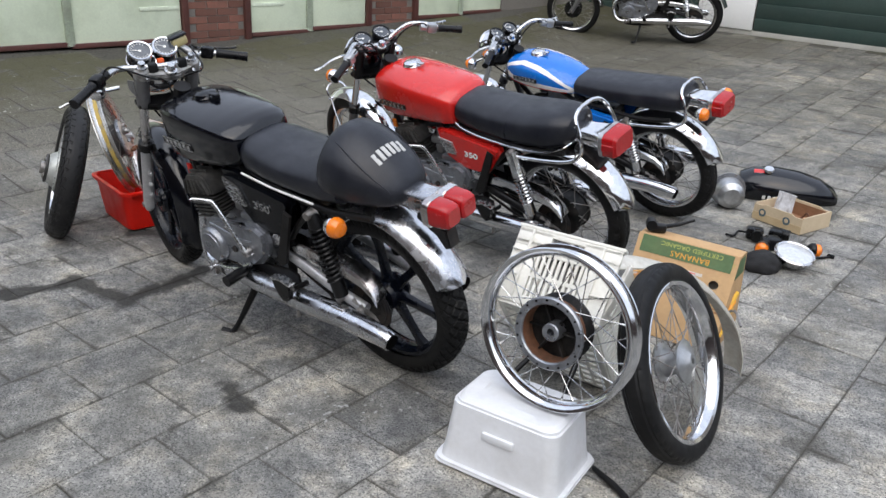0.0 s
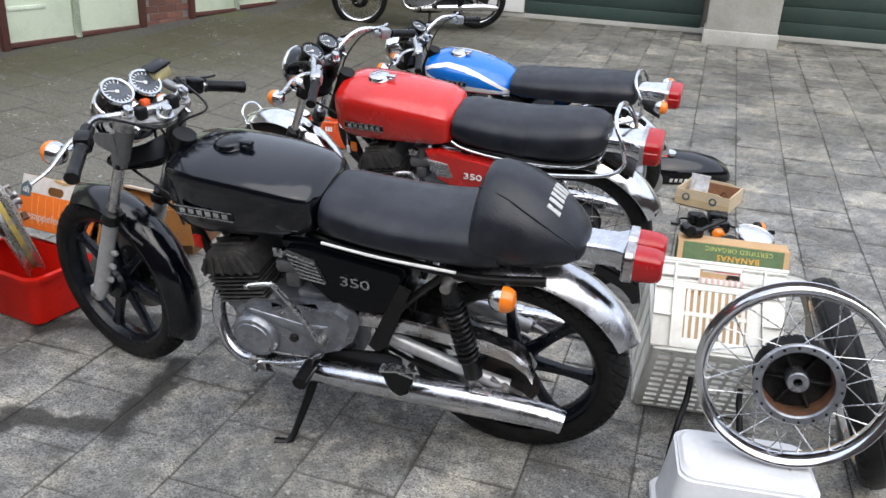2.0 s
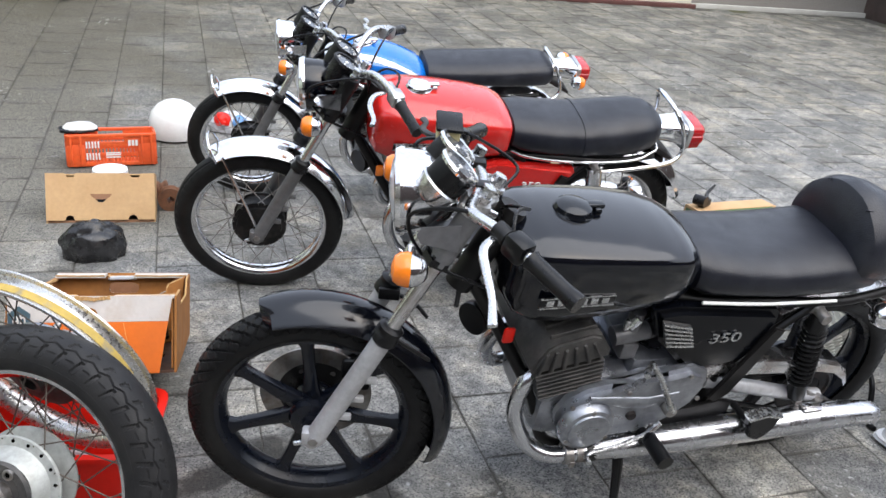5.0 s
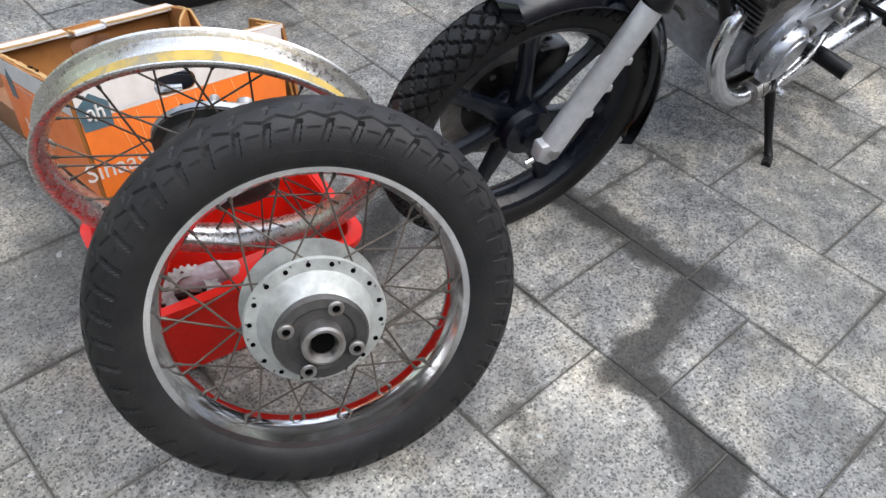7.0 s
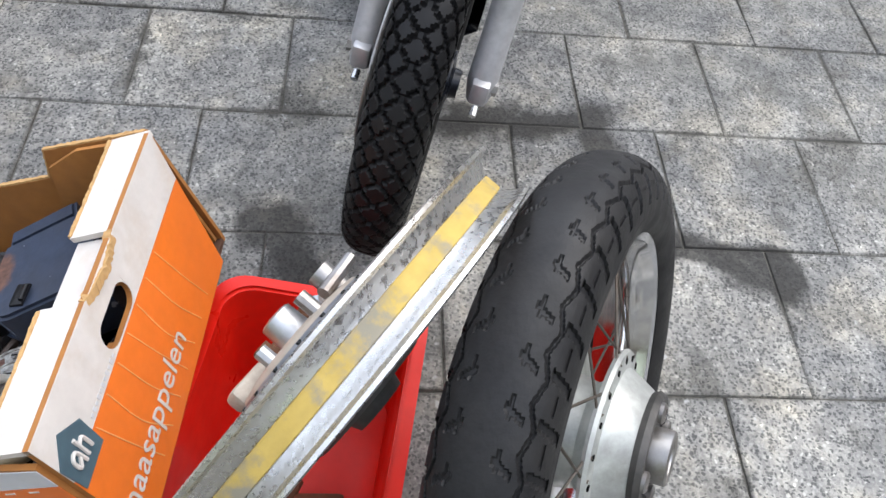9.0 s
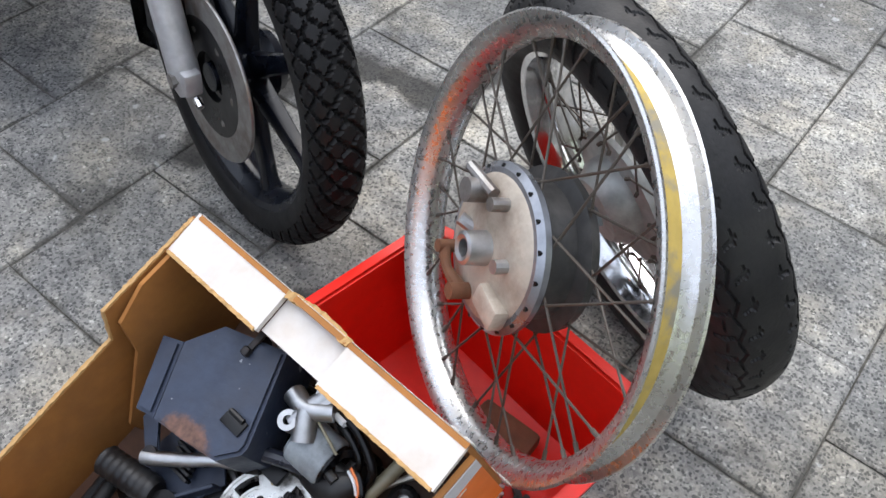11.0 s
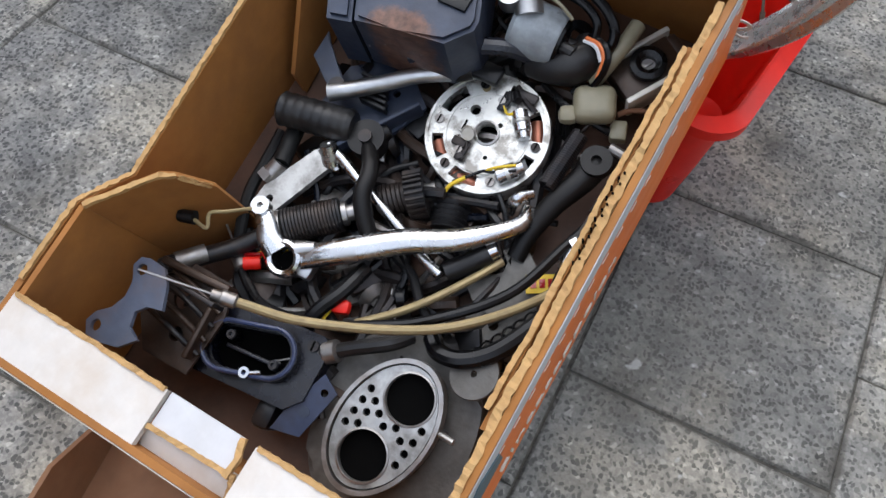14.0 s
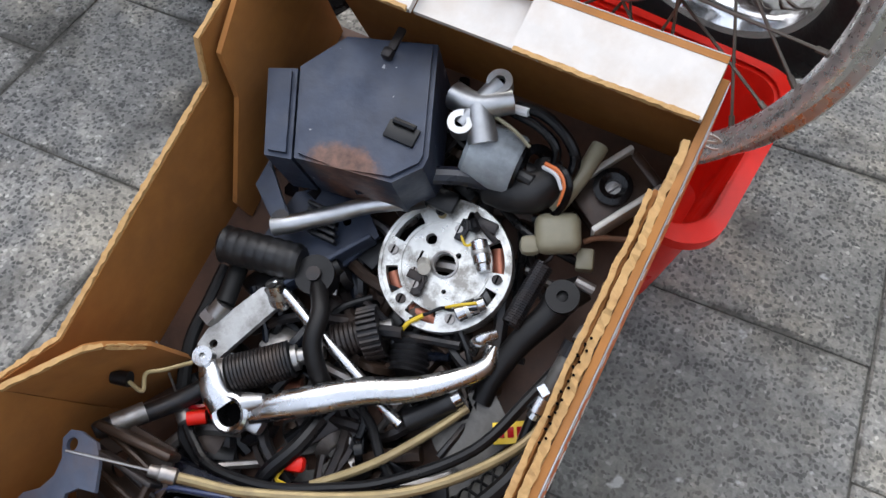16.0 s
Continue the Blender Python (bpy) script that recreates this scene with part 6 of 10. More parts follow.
        part("plate_bracket", loft([oval(x, 0, z, ry, rz, 4, 16) for x, ry, z, rz in ((-0.12, 0.05, 0.68, 0.012), (-0.20, 0.06, 0.645, 0.016), (-0.235, 0.062, 0.625, 0.010))]), dark_steel, bike, at=T)
        if not slim:
            part("key_tag", joined(block(0.014, 0.003, 0.034, 0.001, at=(0.985, 0.155, 0.622)), tube([(0.985, 0.155, 0.638), (0.988, 0.150, 0.665)], 0.001, 5, 1)), white_plastic, bike, "small white paper tag")
    return bike


def frame_rot_up(up):
    """Turns the z axis (and for bodies of revolution the y axis) onto up."""
    z = Vector(up).normalized()
    y = Vector((0, 1, 0))
    x = y.cross(z)
    return Matrix((x, y, z)).transposed().to_4x4()


def _tick(a):
    bm = block(0.009, 0.0012, 0.0024, at=(0.038, 0.0280, 0))
    bm.transform(Matrix.Rotation(a, 4, "Y"))
    return bm


def _needle(a):
    bm = joined(block(0.036, 0.0012, 0.003, at=(0.014, 0.0288, 0)), block(0.011, 0.0016, 0.011, 0.0, at=(0, 0.029, 0)))
    bm.transform(Matrix.Rotation(a, 4, "Y"))
    return bm


motorcycle("black cafe racer with cast wheels on its side stand", pose(0.69, 0.215, 0, -13, 0, 180), black_paint, black_panel, "cafe", -15)
motorcycle("red motorcycle with black dual seat and chrome mudguards", pose(0.665, 1.40, 0, -17, 0, 178), red_paint, red_paint, "road", -8)
motorcycle("blue motorcycle with white tank stripes and a flat black seat", pose(0.64, 2.42, 0, -17, 0, 178) @ Matrix.Scale(0.95, 4), blue_paint, blue_paint, "slim", -6)
motorcycle("silver and black motorcycle parked before the back wall", pose(-1.50, 7.42, floor_height(-1.5, 7.4), -12, 0, 209), black_paint, chrome, "road", -5)


# ---- loose wheels ----
def wheel_pose(centre, normal):
    """A pose whose y axis is the wheel's outward normal."""
    y = Vector(normal).normalized()
    z = (Vector((0, 0, 1)) - y * y.z).normalized()
    x = y.cross(z)
    m = Matrix((x, y, z)).transposed().to_4x4()
    m.translation = centre
    return m


def loose_wheel(label, m, tyre_me, rim_mat, spoke_mat, r_hub, y_hub, spread, turn=0.0, y_off=0.0, tape=False, count=36, r=0.245):
    half = 0.040 if tyre_me else 0.029
    w = thing("spare_wheel", label, "wheel", m @ Matrix.Rotation(radians(turn), 4, "Y"), "loose wheels")
    part("rim", lathe(rim_profile(r, half), 96, True), rim_mat, w)
    if tape:
        part("rim_tape", lathe([(r - 0.0205, -0.0090), (r - 0.0195, -0.0080), (r - 0.0195, 0.0080), (r - 0.0205, 0.0090), (r - 0.0215, 0)], 96, True), rim_tape, w, "yellowed rim tape")
    I = Matrix.Identity(4)
    spokes_on(w, I, r_hub, y_hub, r - 0.026, spoke_mat, count, spread, y_off=y_off)
    if tyre_me:
        t = new("tyre", tyre_me)
        t.parent = w
        tagged(t, "worn black tyre")
    return w


# wheel with a worn tyre leaning on the rim behind it
wheel_a = loose_wheel("spoked wheel with a worn black tyre leaning on another", wheel_pose((-1.319, 0.009, 0.303), (-0.422, -0.860, 0.287)), worn_tyre, chrome, dark_spoke, 0.097, 0.032, 30, 12, r=0.236, y_off=0.012)
WIDE = shift(0, 0.022, 0) @ Matrix.Diagonal((1.07, 1.1, 1.07, 1))
hub_a = part("hub", lathe([(0.022, -0.07), (0.045, -0.068), (0.06, -0.05), (0.062, -0.035), (0.095, -0.033), (0.097, -0.026), (0.06, -0.02), (0.055, 0.0), (0.065, 0.012), (0.094, 0.016), (0.096, 0.020), (0.094, 0.024), (0.078, 0.026), (0.070, 0.040), (0.062, 0.052), (0.057, 0.056), (0.022, 0.056)], 56, True), hub_paint, wheel_a, "pale grey alloy hub", at=WIDE)
part("drive_plate", lathe([(0.022, 0.054), (0.060, 0.054), (0.063, 0.060), (0.059, 0.066), (0.046, 0.066), (0.042, 0.062), (0.022, 0.062)], 44, True), fin_grey, hub_a, "dark oily plate", at=WIDE)
part("bearing_seat", lathe([(0.016, 0.060), (0.030, 0.064), (0.030, 0.086), (0.026, 0.088), (0.021, 0.086), (0.016, 0.075)], 36, True), steel, hub_a, at=shift(0, 0.026, 0))
for k in range(4):
    q = radians(38 + 90 * k)
    boss = part("bolt_boss", lathe([(0.0, 0.0), (0.011, 0.0), (0.0115, 0.006), (0.0085, 0.008), (0.006, 0.008), (0.006, 0.003), (0, 0.003)], 18), steel, hub_a, at=shift(0.052 * math.cos(q), 0.0925, 0.052 * math.sin(q)))
    # black plug as the shade in the bolt hole
    part("bolt_hole_shade", tube([(0.052 * math.cos(q), 0.094, 0.052 * math.sin(q)), (0.052 * math.cos(q), 0.0975, 0.052 * math.sin(q))], 0.0058, 12, 1), hollow_shade, boss)
# axle bore and spoke holes are black plugs, shade given as colour
part("axle_bore_shade", lathe([(0, 0.070), (0.0165, 0.070), (0.0165, 0.076), (0, 0.074)], 20), hollow_shade, hub_a, at=shift(0, 0.028, 0))
for k in range(18):
    q = 2 * math.pi * k / 18
    part("spoke_hole_shade", lathe([(0, 0.0), (0.0036, 0.0), (0.0036, -0.004), (0, -0.004)], 10), hollow_shade, hub_a, at=shift(0.093 * math.cos(q), 0.0505, 0.093 * math.sin(q)))

# bare rim with its drum brake, standing in the red tub
wheel_b = loose_wheel("bare spoked rim with a dirty drum brake over the tub", wheel_pose((-1.307, 0.266, 0.407), (0.529, 0.786, 0.319)), None, pitted_rim, dark_spoke, 0.088, 0.026, 32, 5, tape=True, r=0.260)
hub_b = part("hub", lathe([(0.020, -0.058), (0.030, -0.058), (0.034, -0.046), (0.072, -0.044), (0.084, -0.038), (0.094, -0.034), (0.096, -0.022), (0.080, -0.016), (0.080, 0.020), (0.094, 0.024), (0.095, 0.034), (0.088, 0.038), (0.02, 0.038)], 56, True), fin_grey, wheel_b, "dark grey hub with a flat face")
part("drum_edge", lathe([(0.080, 0.030), (0.096, 0.028), (0.097, 0.036), (0.090, 0.042), (0.080, 0.042)], 56, True), cast_grey, hub_b, "pale drum flange")
bp = part("brake_plate", lathe([(0, 0.050), (0.03, 0.052), (0.06, 0.050), (0.080, 0.046), (0.086, 0.040), (0.086, 0.036), (0, 0.036)], 52), dirty_alloy, hub_b, "brown dusty brake plate")
part("axle_boss", lathe([(0.010, 0.050), (0.020, 0.050), (0.019, 0.078), (0.015, 0.080), (0.010, 0.078)], 24, True), aluminium, bp, at=shift(0, 0, 0))
part("brake_arm", joined(tube([(-0.005, 0.058, -0.062), (0.030, 0.064, -0.060), (0.055, 0.062, -0.048)], [0.009, 0.006, 0.008], 10, 3), tube([(-0.005, 0.045, -0.062), (-0.005, 0.075, -0.062)], 0.010, 12, 1), tube([(0.055, 0.050, -0.048), (0.055, 0.072, -0.048)], 0.008, 12, 1)), rust, bp, "rusty brake arm")
part("speedometer_drive", joined(tube([(0.045, 0.045, 0.045), (0.045, 0.075, 0.045)], 0.014, 14, 1), tube([(0.02, 0.055, 0.06), (0.075, 0.06, 0.055)], 0.007, 10, 1), tube([(0.0, 0.045, 0.062), (0.0, 0.070, 0.062)], 0.008, 10, 1)), steel, bp)
part("spring_post", tube([(-0.045, 0.045, 0.015), (-0.045, 0.066, 0.015)], 0.008, 10, 1), aluminium, bp)
part("spring_post", tube([(0.035, 0.045, -0.005), (0.05, 0.062, 0.0)], 0.008, 10, 1), aluminium, bp)
part("torque_lug", block(0.05, 0.022, 0.03, 0.006, at=(-0.055, 0.052, -0.035)), dirty_alloy, bp)
hole_ring("flange_hole_shade", hub_b, 18, 0.0915, 0.0375, 0.003, 0.004)

# bare rim with an open drum on the white bin
wheel_c = loose_wheel("bare chrome rim with an open rusty drum on a bin", wheel_pose((1.325, 0.056, 0.460), (0.054, -0.994, 0.097)), None, chrome, bright_steel, 0.092, 0.026, 32, 0, r=0.234)
hub_c = part("hub", lathe([(0.082, 0.052), (0.084, 0.030), (0.095, 0.028), (0.104, 0.045), (0.104, 0.052), (0.100, 0.056), (0.086, 0.056)], 60, True), cast_grey, wheel_c, "grey alloy drum flange")
part("drum_lining", lathe([(0.086, 0.054), (0.083, 0.053), (0.080, 0.02), (0.080, 0.0), (0.086, 0.0), (0.088, 0.03)], 60, True), rust, hub_c, "orange rusted drum surface")
part("drum_web", lathe([(0.0, 0.0), (0.08, 0.0), (0.095, -0.02), (0.097, -0.03), (0.06, -0.04), (0.03, -0.055), (0, -0.055)], 48), engine_black, hub_c)
part("bearing_seat", lathe([(0.011, 0.0), (0.027, 0.0), (0.026, 0.040), (0.023, 0.043), (0.011, 0.040)], 36, True), cast_grey, hub_c)
for k in range(6):
    part("web_rib", block(0.05, 0.022, 0.006, 0.002, at=(0.052, 0.012, 0)), engine_black, hub_c, at=Matrix.Rotation(2 * math.pi * k / 6, 4, "Y"))
hole_ring("spoke_hole_shade", hub_c, 18, 0.0955, 0.054, 0.0033, 0.0045)

# wheel with tyre beside it
wheel_d = loose_wheel("spoked wheel with a black street tyre leaning on the crate", wheel_pose((1.524, 0.431, 0.280), (0.916, 0.065, 0.396)), street_front, chrome, steel, 0.06, 0.03, 30, 7)
hub_d = part("hub", lathe([(0.009, -0.06), (0.02, -0.06), (0.035, -0.045), (0.064, -0.040), (0.066, -0.032), (0.045, -0.025), (0.038, 0.0), (0.045, 0.025), (0.064, 0.030), (0.066, 0.038), (0.04, 0.045), (0.02, 0.060), (0.009, 0.06)], 40, True), aluminium, wheel_d)

# ---- red tub ----
def oval_ring(hx, hy, r, z, n=8):
    """A rounded rectangle at height z."""
    out = []
    for cx, cy, a0 in ((hx - r, hy - r, 0), (-hx + r, hy - r, 90), (-hx + r, -hy + r, 180), (hx - r, -hy + r, 270)):
        for k in range(n):
            a = radians(a0 + 90 * k / (n - 1))
            out.append((cx + r * math.cos(a), cy + r * math.sin(a), z))
    return out


def tub_mesh(base, top, height, thick, rim, n=10):
    """An open tapered bin with rounded corners: half sizes of base and top."""
    def ring(hx, hy, r, z):
        out = []
        for cx, cy, a0 in ((hx - r, hy - r, 0), (-hx + r, hy - r, 90), (-hx + r, -hy + r, 180), (hx - r, -hy + r, 270)):
            for k in range(n):
                a = radians(a0 + 90 * k / (n - 1))
                out.append((cx + r * math.cos(a), cy + r * math.sin(a), z))
        return out
    (bx, by), (tx, ty) = base, top
    secs = [ring(bx - 0.02, by - 0.02, 0.03, 0), ring(bx, by, 0.035, 0.012)]
    for f in (0.35, 0.7, 0.96):
        secs.append(ring(bx + (tx - bx) * f, by + (ty - by) * f, 0.04, height * f))
    secs += [ring(tx + rim, ty + rim, 0.045, height * 0.965), ring(tx + rim, ty + rim, 0.045, height * 0.995), ring(tx + rim * 0.7, ty + rim * 0.7, 0.045, height), ring(tx - thick, ty - thick, 0.04, height)]
    for f in (0.6, 0.3):
        secs.append(ring(bx + (tx - bx) * f - thick, by + (ty - by) * f - thick, 0.037, height * f))
    secs += [ring(bx - thick, by - thick, 0.032, thick + 0.01), ring(bx - thick - 0.02, by - thick - 0.02, 0.03, thick)]
    return loft(secs)


red_tub = thing("storage_tub", "bright red plastic storage tub holding a rim and scrap parts", "tub", pose(-1.285, 0.325, 0.0, 0, 0, -9))
part("body", tub_mesh((0.170, 0.110), (0.200, 0.130), 0.205, 0.004, 0.010), red_plastic, red_tub)
part("rolled_rim", loft([oval_ring(0.202, 0.132, 0.042, 0.192), oval_ring(0.215, 0.145, 0.046, 0.193), oval_ring(0.216, 0.146, 0.046, 0.207), oval_ring(0.200, 0.130, 0.042, 0.2095)], False), red_plastic, red_tub)
scrap = thing("metal_scrap", "small rusty bracket lying in the red tub", "scrap", pose(-1.34, 0.29, 0.006))
part("body", joined(block(0.10, 0.07, 0.03, 0.008, at=(0, 0, 0.019)), tube([(-0.05, 0.0, 0.02), (0.0, 0.05, 0.03), (0.07, 0.03, 0.02)], 0.008, 8, 4)), rust, scrap)

sprocket = thing("sprocket", "worn grey chain sprocket lying in the red tub", "sprocket", pose(-1.345, 0.380, 0.040, 14, -10, 20))
part("ring", drilled(ring_of(0, 0, 0.052, n=40), [ring_of(0, 0, 0.030, n=28)] + [ring_of(0.041 * math.cos(k * math.pi / 3), 0.041 * math.sin(k * math.pi / 3), 0.0036, n=10) for k in range(6)], -0.003, 0.003), pale_cast, sprocket)
for k in range(26):
    q = 2 * math.pi * k / 26
    part("tooth", tube([(0.053 * math.cos(q), 0.053 * math.sin(q), -0.0025), (0.053 * math.cos(q), 0.053 * math.sin(q), 0.0025)], 0.0042, 6, 1), pale_cast, sprocket)
chain = thing("drive_chain", "oily black drive chain heaped in the red tub", "chain", pose(-1.365, 0.365, 0.016))
for k in range(30):
    q = k * 0.46
    link_m = shift((0.060 + 0.010 * math.sin(k * 1.7)) * math.cos(q), (0.046 + 0.008 * math.cos(k * 1.3)) * math.sin(q), 0.005 * (k // 13)) @ Matrix.Rotation(q + 1.571 + 0.3 * math.sin(k * 2.1), 4, "Z")
    part("link", plate(stadium(0, 0, 0.0075, 0.0050, 1.571, 12), 0.011, "z", -0.0055, 0.001), dark_steel, chain, at=link_m)
strip = thing("foil_strip", "crumpled silver foil strip lying in the red tub", "foil", pose(-1.30, 0.40, 0.020, 0, 20, 150))
part("folds", crumple(0.070, 0.022, 0.030, 31, 14, 0.3), bag_film, strip)

# ---- white bin upside down ----
white_bin = thing("plastic_bin", "white plastic bin standing upside down under a rim", "bin", pose(1.25, 0.02, 0.0, 0, 0, 7))
part("body", tub_mesh((0.190, 0.135), (0.168, 0.112), 0.214, 0.006, -0.008), white_plastic, white_bin)
part("base_panel", loft([oval_ring(0.162, 0.106, 0.05, 0.212), oval_ring(0.152, 0.096, 0.05, 0.222), oval_ring(0.11, 0.06, 0.04, 0.222), oval_ring(0.105, 0.055, 0.04, 0.218)]), white_plastic, white_bin)
part("foot_rim", tub_mesh((0.204, 0.149), (0.198, 0.143), 0.022, 0.01, 0.004), white_plastic, white_bin)
part("handle_recess", block(0.10, 0.012, 0.026, 0.005, at=(0, -0.124, 0.14)), white_plastic, white_bin)

# ---- cream crate leaning on two rods ----
def slotted(parent, w, h, m, mat_, border, bars, vertical, mid=1, name="side_frame", solid=0.5, thick=0.008):
    """A moulded panel in the x-z plane: a frame part and its slats."""
    bl, br, bb, bt = border
    bm = joined(block(bl, thick * 1.6, h, 0.002, at=(-w / 2 + bl / 2, 0, h / 2)), block(br, thick * 1.6, h, 0.002, at=(w / 2 - br / 2, 0, h / 2)),
                block(w, thick * 1.5, bb, 0.002, at=(0, 0, bb / 2)), block(w, thick * 1.5, bt, 0.002, at=(0, 0, h - bt / 2)))
    iw, ih = w - bl - br, h - bb - bt
    x0, z0 = -w / 2 + bl, bb
    for k in range(mid):
        f = (k + 1) / (mid + 1)
        joined(bm, block(iw, thick * 1.3, 0.012, at=(x0 + iw / 2, 0, z0 + ih * f)) if vertical else block(0.011, thick * 1.3, ih, at=(x0 + iw * f, 0, z0 + ih / 2)))
    fr = part(name, bm, mat_, parent, at=m)
    for k in range(bars):
        f = (k + 0.5) / bars
        if vertical:
            part("slat", block(iw / bars * solid, thick, ih, at=(x0 + iw * f, 0, z0 + ih / 2)), mat_, parent, at=m)
        else:
            part("slat", block(iw, thick, ih / bars * solid, at=(x0 + iw / 2, 0, z0 + ih * f)), mat_, parent, at=m)
    return fr


crate = thing("plastic_crate", "dirty cream slatted plastic crate tilted on black rods", "crate", frame_from(Vector((1.148, 0.278, 0.364)), Vector((0.993, 0.118, 0)), Vector((0.07, -0.596, 0.80))))
slotted(crate, 0.335, 0.44, shift(0, 0, -0.44), cream_plastic, (0.022, 0.022, 0.02, 0.018), 10, False, 6, "bottom_frame", 0.5)
for sgn, zc in ((1, 0.0), (-1, -0.44)):
    fl = shift(0, 0.004, zc) @ Matrix.Rotation(radians(-73 if sgn > 0 else -107), 4, "X")
    slotted(crate, 0.355, 0.19, fl, cream_plastic, (0.085, 0.10, 0.03, 0.02), 9, True, 1, "long_side", 0.5)
    part("top_band", joined(block(0.355, 0.013, 0.018, 0.002, at=(0, 0, 0.199)), block(0.355, 0.013, 0.022, 0.002, at=(0, 0, 0.243)), block(0.12, 0.013, 0.05, 0.002, at=(-0.118, 0, 0.22)), block(0.125, 0.013, 0.05, 0.002, at=(0.115, 0, 0.22)),
         block(0.365, 0.03, 0.010, 0.002, at=(0, 0.006, 0.253)), block(0.006, 0.022, 0.24, 0.001, at=(-0.125, -0.008, 0.125)), block(0.006, 0.022, 0.24, 0.001, at=(0.118, -0.008, 0.125))), cream_plastic, crate, at=fl)
    for x_, z_ in ((-0.148, 0.17), (-0.148, 0.09), (0.148, 0.17), (0.148, 0.09)):
        part("lip_rib", block(0.055, 0.02, 0.006, 0.001, at=(x_, -0.007, z_)), cream_plastic, crate, at=fl)
for sgn in (-1, 1):
    side = shift(sgn * 0.168, 0.0, -0.22) @ Matrix.Rotation(radians(-90), 4, "X") @ Matrix.Rotation(radians(sgn * 4), 4, "Y") @ Matrix.Rotation(radians(90), 4, "Z")
    slotted(crate, 0.445, 0.245, side, cream_plastic, (0.03, 0.03, 0.02, 0.05), 14, True, 2, "end_frame", 0.55)
part("print_bar", joined(*[block(0.006, 0.003, 0.018, at=(-0.055 + 0.016 * k, -0.0115, 0.2)) for k in range(8)]), pink_print, crate, at=shift(0, 0.004, 0) @ Matrix.Rotation(radians(-73), 4, "X"))
for (x0, y0, z0), (x1, y1) in (((1.102, 0.352, 0.245), (1.072, 0.188)), ((1.243, 0.372, 0.225), (1.262, 0.24))):
    rod = thing("support_rod", "bent black steel rod propping up the cream crate", "rod", pose(x1, y1, 0.0))
    dx, dy = x0 - x1, y0 - y1
    part("body", tube([(0.0, -0.025, 0.010), (0.004, 0.0, 0.012), (dx * 0.12, dy * 0.10, 0.06), (dx * 0.4, dy * 0.30, 0.14), (dx * 0.9, dy * 0.72, 0.185), (dx, dy * 0.93, z0)], [0.009, 0.011, 0.009, 0.009, 0.009, 0.008], 12, 5), frame_black, rod)
rod2 = thing("bent_rod", "bent black steel rod lying on the paving", "rod", pose(1.50, 0.06, 0.0))
part("body", tube([(-0.05, 0.08, 0.012), (0.03, 0.05, 0.014), (0.09, 0.02, 0.012), (0.12, -0.01, 0.010)], [0.008, 0.010, 0.011, 0.007], 10, 4), frame_black, rod2)

# ---- cartons ----
# carton pose: x from the far end to the near end, y across, z up out of it; origin at a far top corner
BY = Vector((-0.9974, 0.0703, 0.0162)).normalized()
BX = Vector((-0.0497, 0.9381, -0.3430))
BX = (BX - BY * BX.dot(BY)).normalized()
BZ = BX.cross(BY)
box_m = Matrix((BX, BY, BZ)).transposed().to_4x4()
box_m.translation = (-1.031, 0.493, 0.447)
BW_, BL_, BH_, CT = 0.388, 0.578, 0.200, 0.006

carton = thing("fruit_carton", "orange and white fruit carton full of greasy motorcycle parts", "carton", box_m)


def sheet(name, corners, thick, material, parent, label=""):
    """A flat sheet of card through a ring of corners, thickened along its normal."""
    pts = [Vector(c) for c in corners]
    nrm = (pts[1] - pts[0]).cross(pts[2] - pts[1]).normalized() * thick
    bm = bmesh.new()
    lo = [bm.verts.new(p) for p in pts]
    hi = [bm.verts.new(p + nrm) for p in pts]
    n = len(pts)
    bm.faces.new(lo[::-1])
    bm.faces.new(hi)
    for k in range(n):
        bm.faces.new((lo[k], lo[(k + 1) % n], hi[(k + 1) % n], hi[k]))
    return part(name, bm, material, parent, label, smooth=0)


sheet("floor", [(0, 0, -BH_), (BL_, 0, -BH_), (BL_, BW_, -BH_), (0, BW_, -BH_)], CT, dark_floor_board, carton)
# side by the yard: low in the middle, doubled at both ends
rg_flap = random.Random(8)
side_a = sheet("side_panel", [(0, 0, -BH_), (0, 0, -0.003), (0.135, 0.0, -0.003), (0.155, 0, -0.045), (0.40, 0, -0.052), (0.445, 0, -0.008), (BL_, 0, -0.004), (BL_, 0, -BH_)], -CT, cardboard, carton, "brown card wall")
sheet("corner_flap", [(0.006, 0.0075, -BH_ + 0.01), (0.006, 0.0075, -0.006), (0.09, 0.009, -0.004), (0.135, 0.012, -0.02), (0.150, 0.016, -0.07), (0.225, 0.022, -0.15), (0.225, 0.022, -BH_ + 0.01)], -0.005, cardboard, side_a, "folded brown flap")
swung = sheet("corner_flap", [(0.372, 0.0600, -BH_ + 0.01), (0.372, 0.0600, -0.075), (0.385, 0.0511, -0.028), (0.392, 0.0463, -0.016), (0.445, 0.010, -0.004), (0.445, 0.010, -BH_ + 0.01)], -0.005, cardboard, side_a, "folded brown flap swung inwards")
part("raw_edge", frayed([(0.374, 0.0570, -0.072), (0.386, 0.0490, -0.027), (0.393, 0.0442, -0.015), (0.445, 0.0085, -0.003)], 0.0022, rg_flap), board_edge, swung, "worn pale card edge", smooth=0)
sheet("corner_flap", [(0.4455, 0.010, -BH_ + 0.01), (0.4455, 0.010, -0.004), (BL_ - 0.008, 0.0075, -0.004), (BL_ - 0.008, 0.0075, -BH_ + 0.01)], -0.005, cardboard, side_a, "folded brown flap")
rg = random.Random(3)
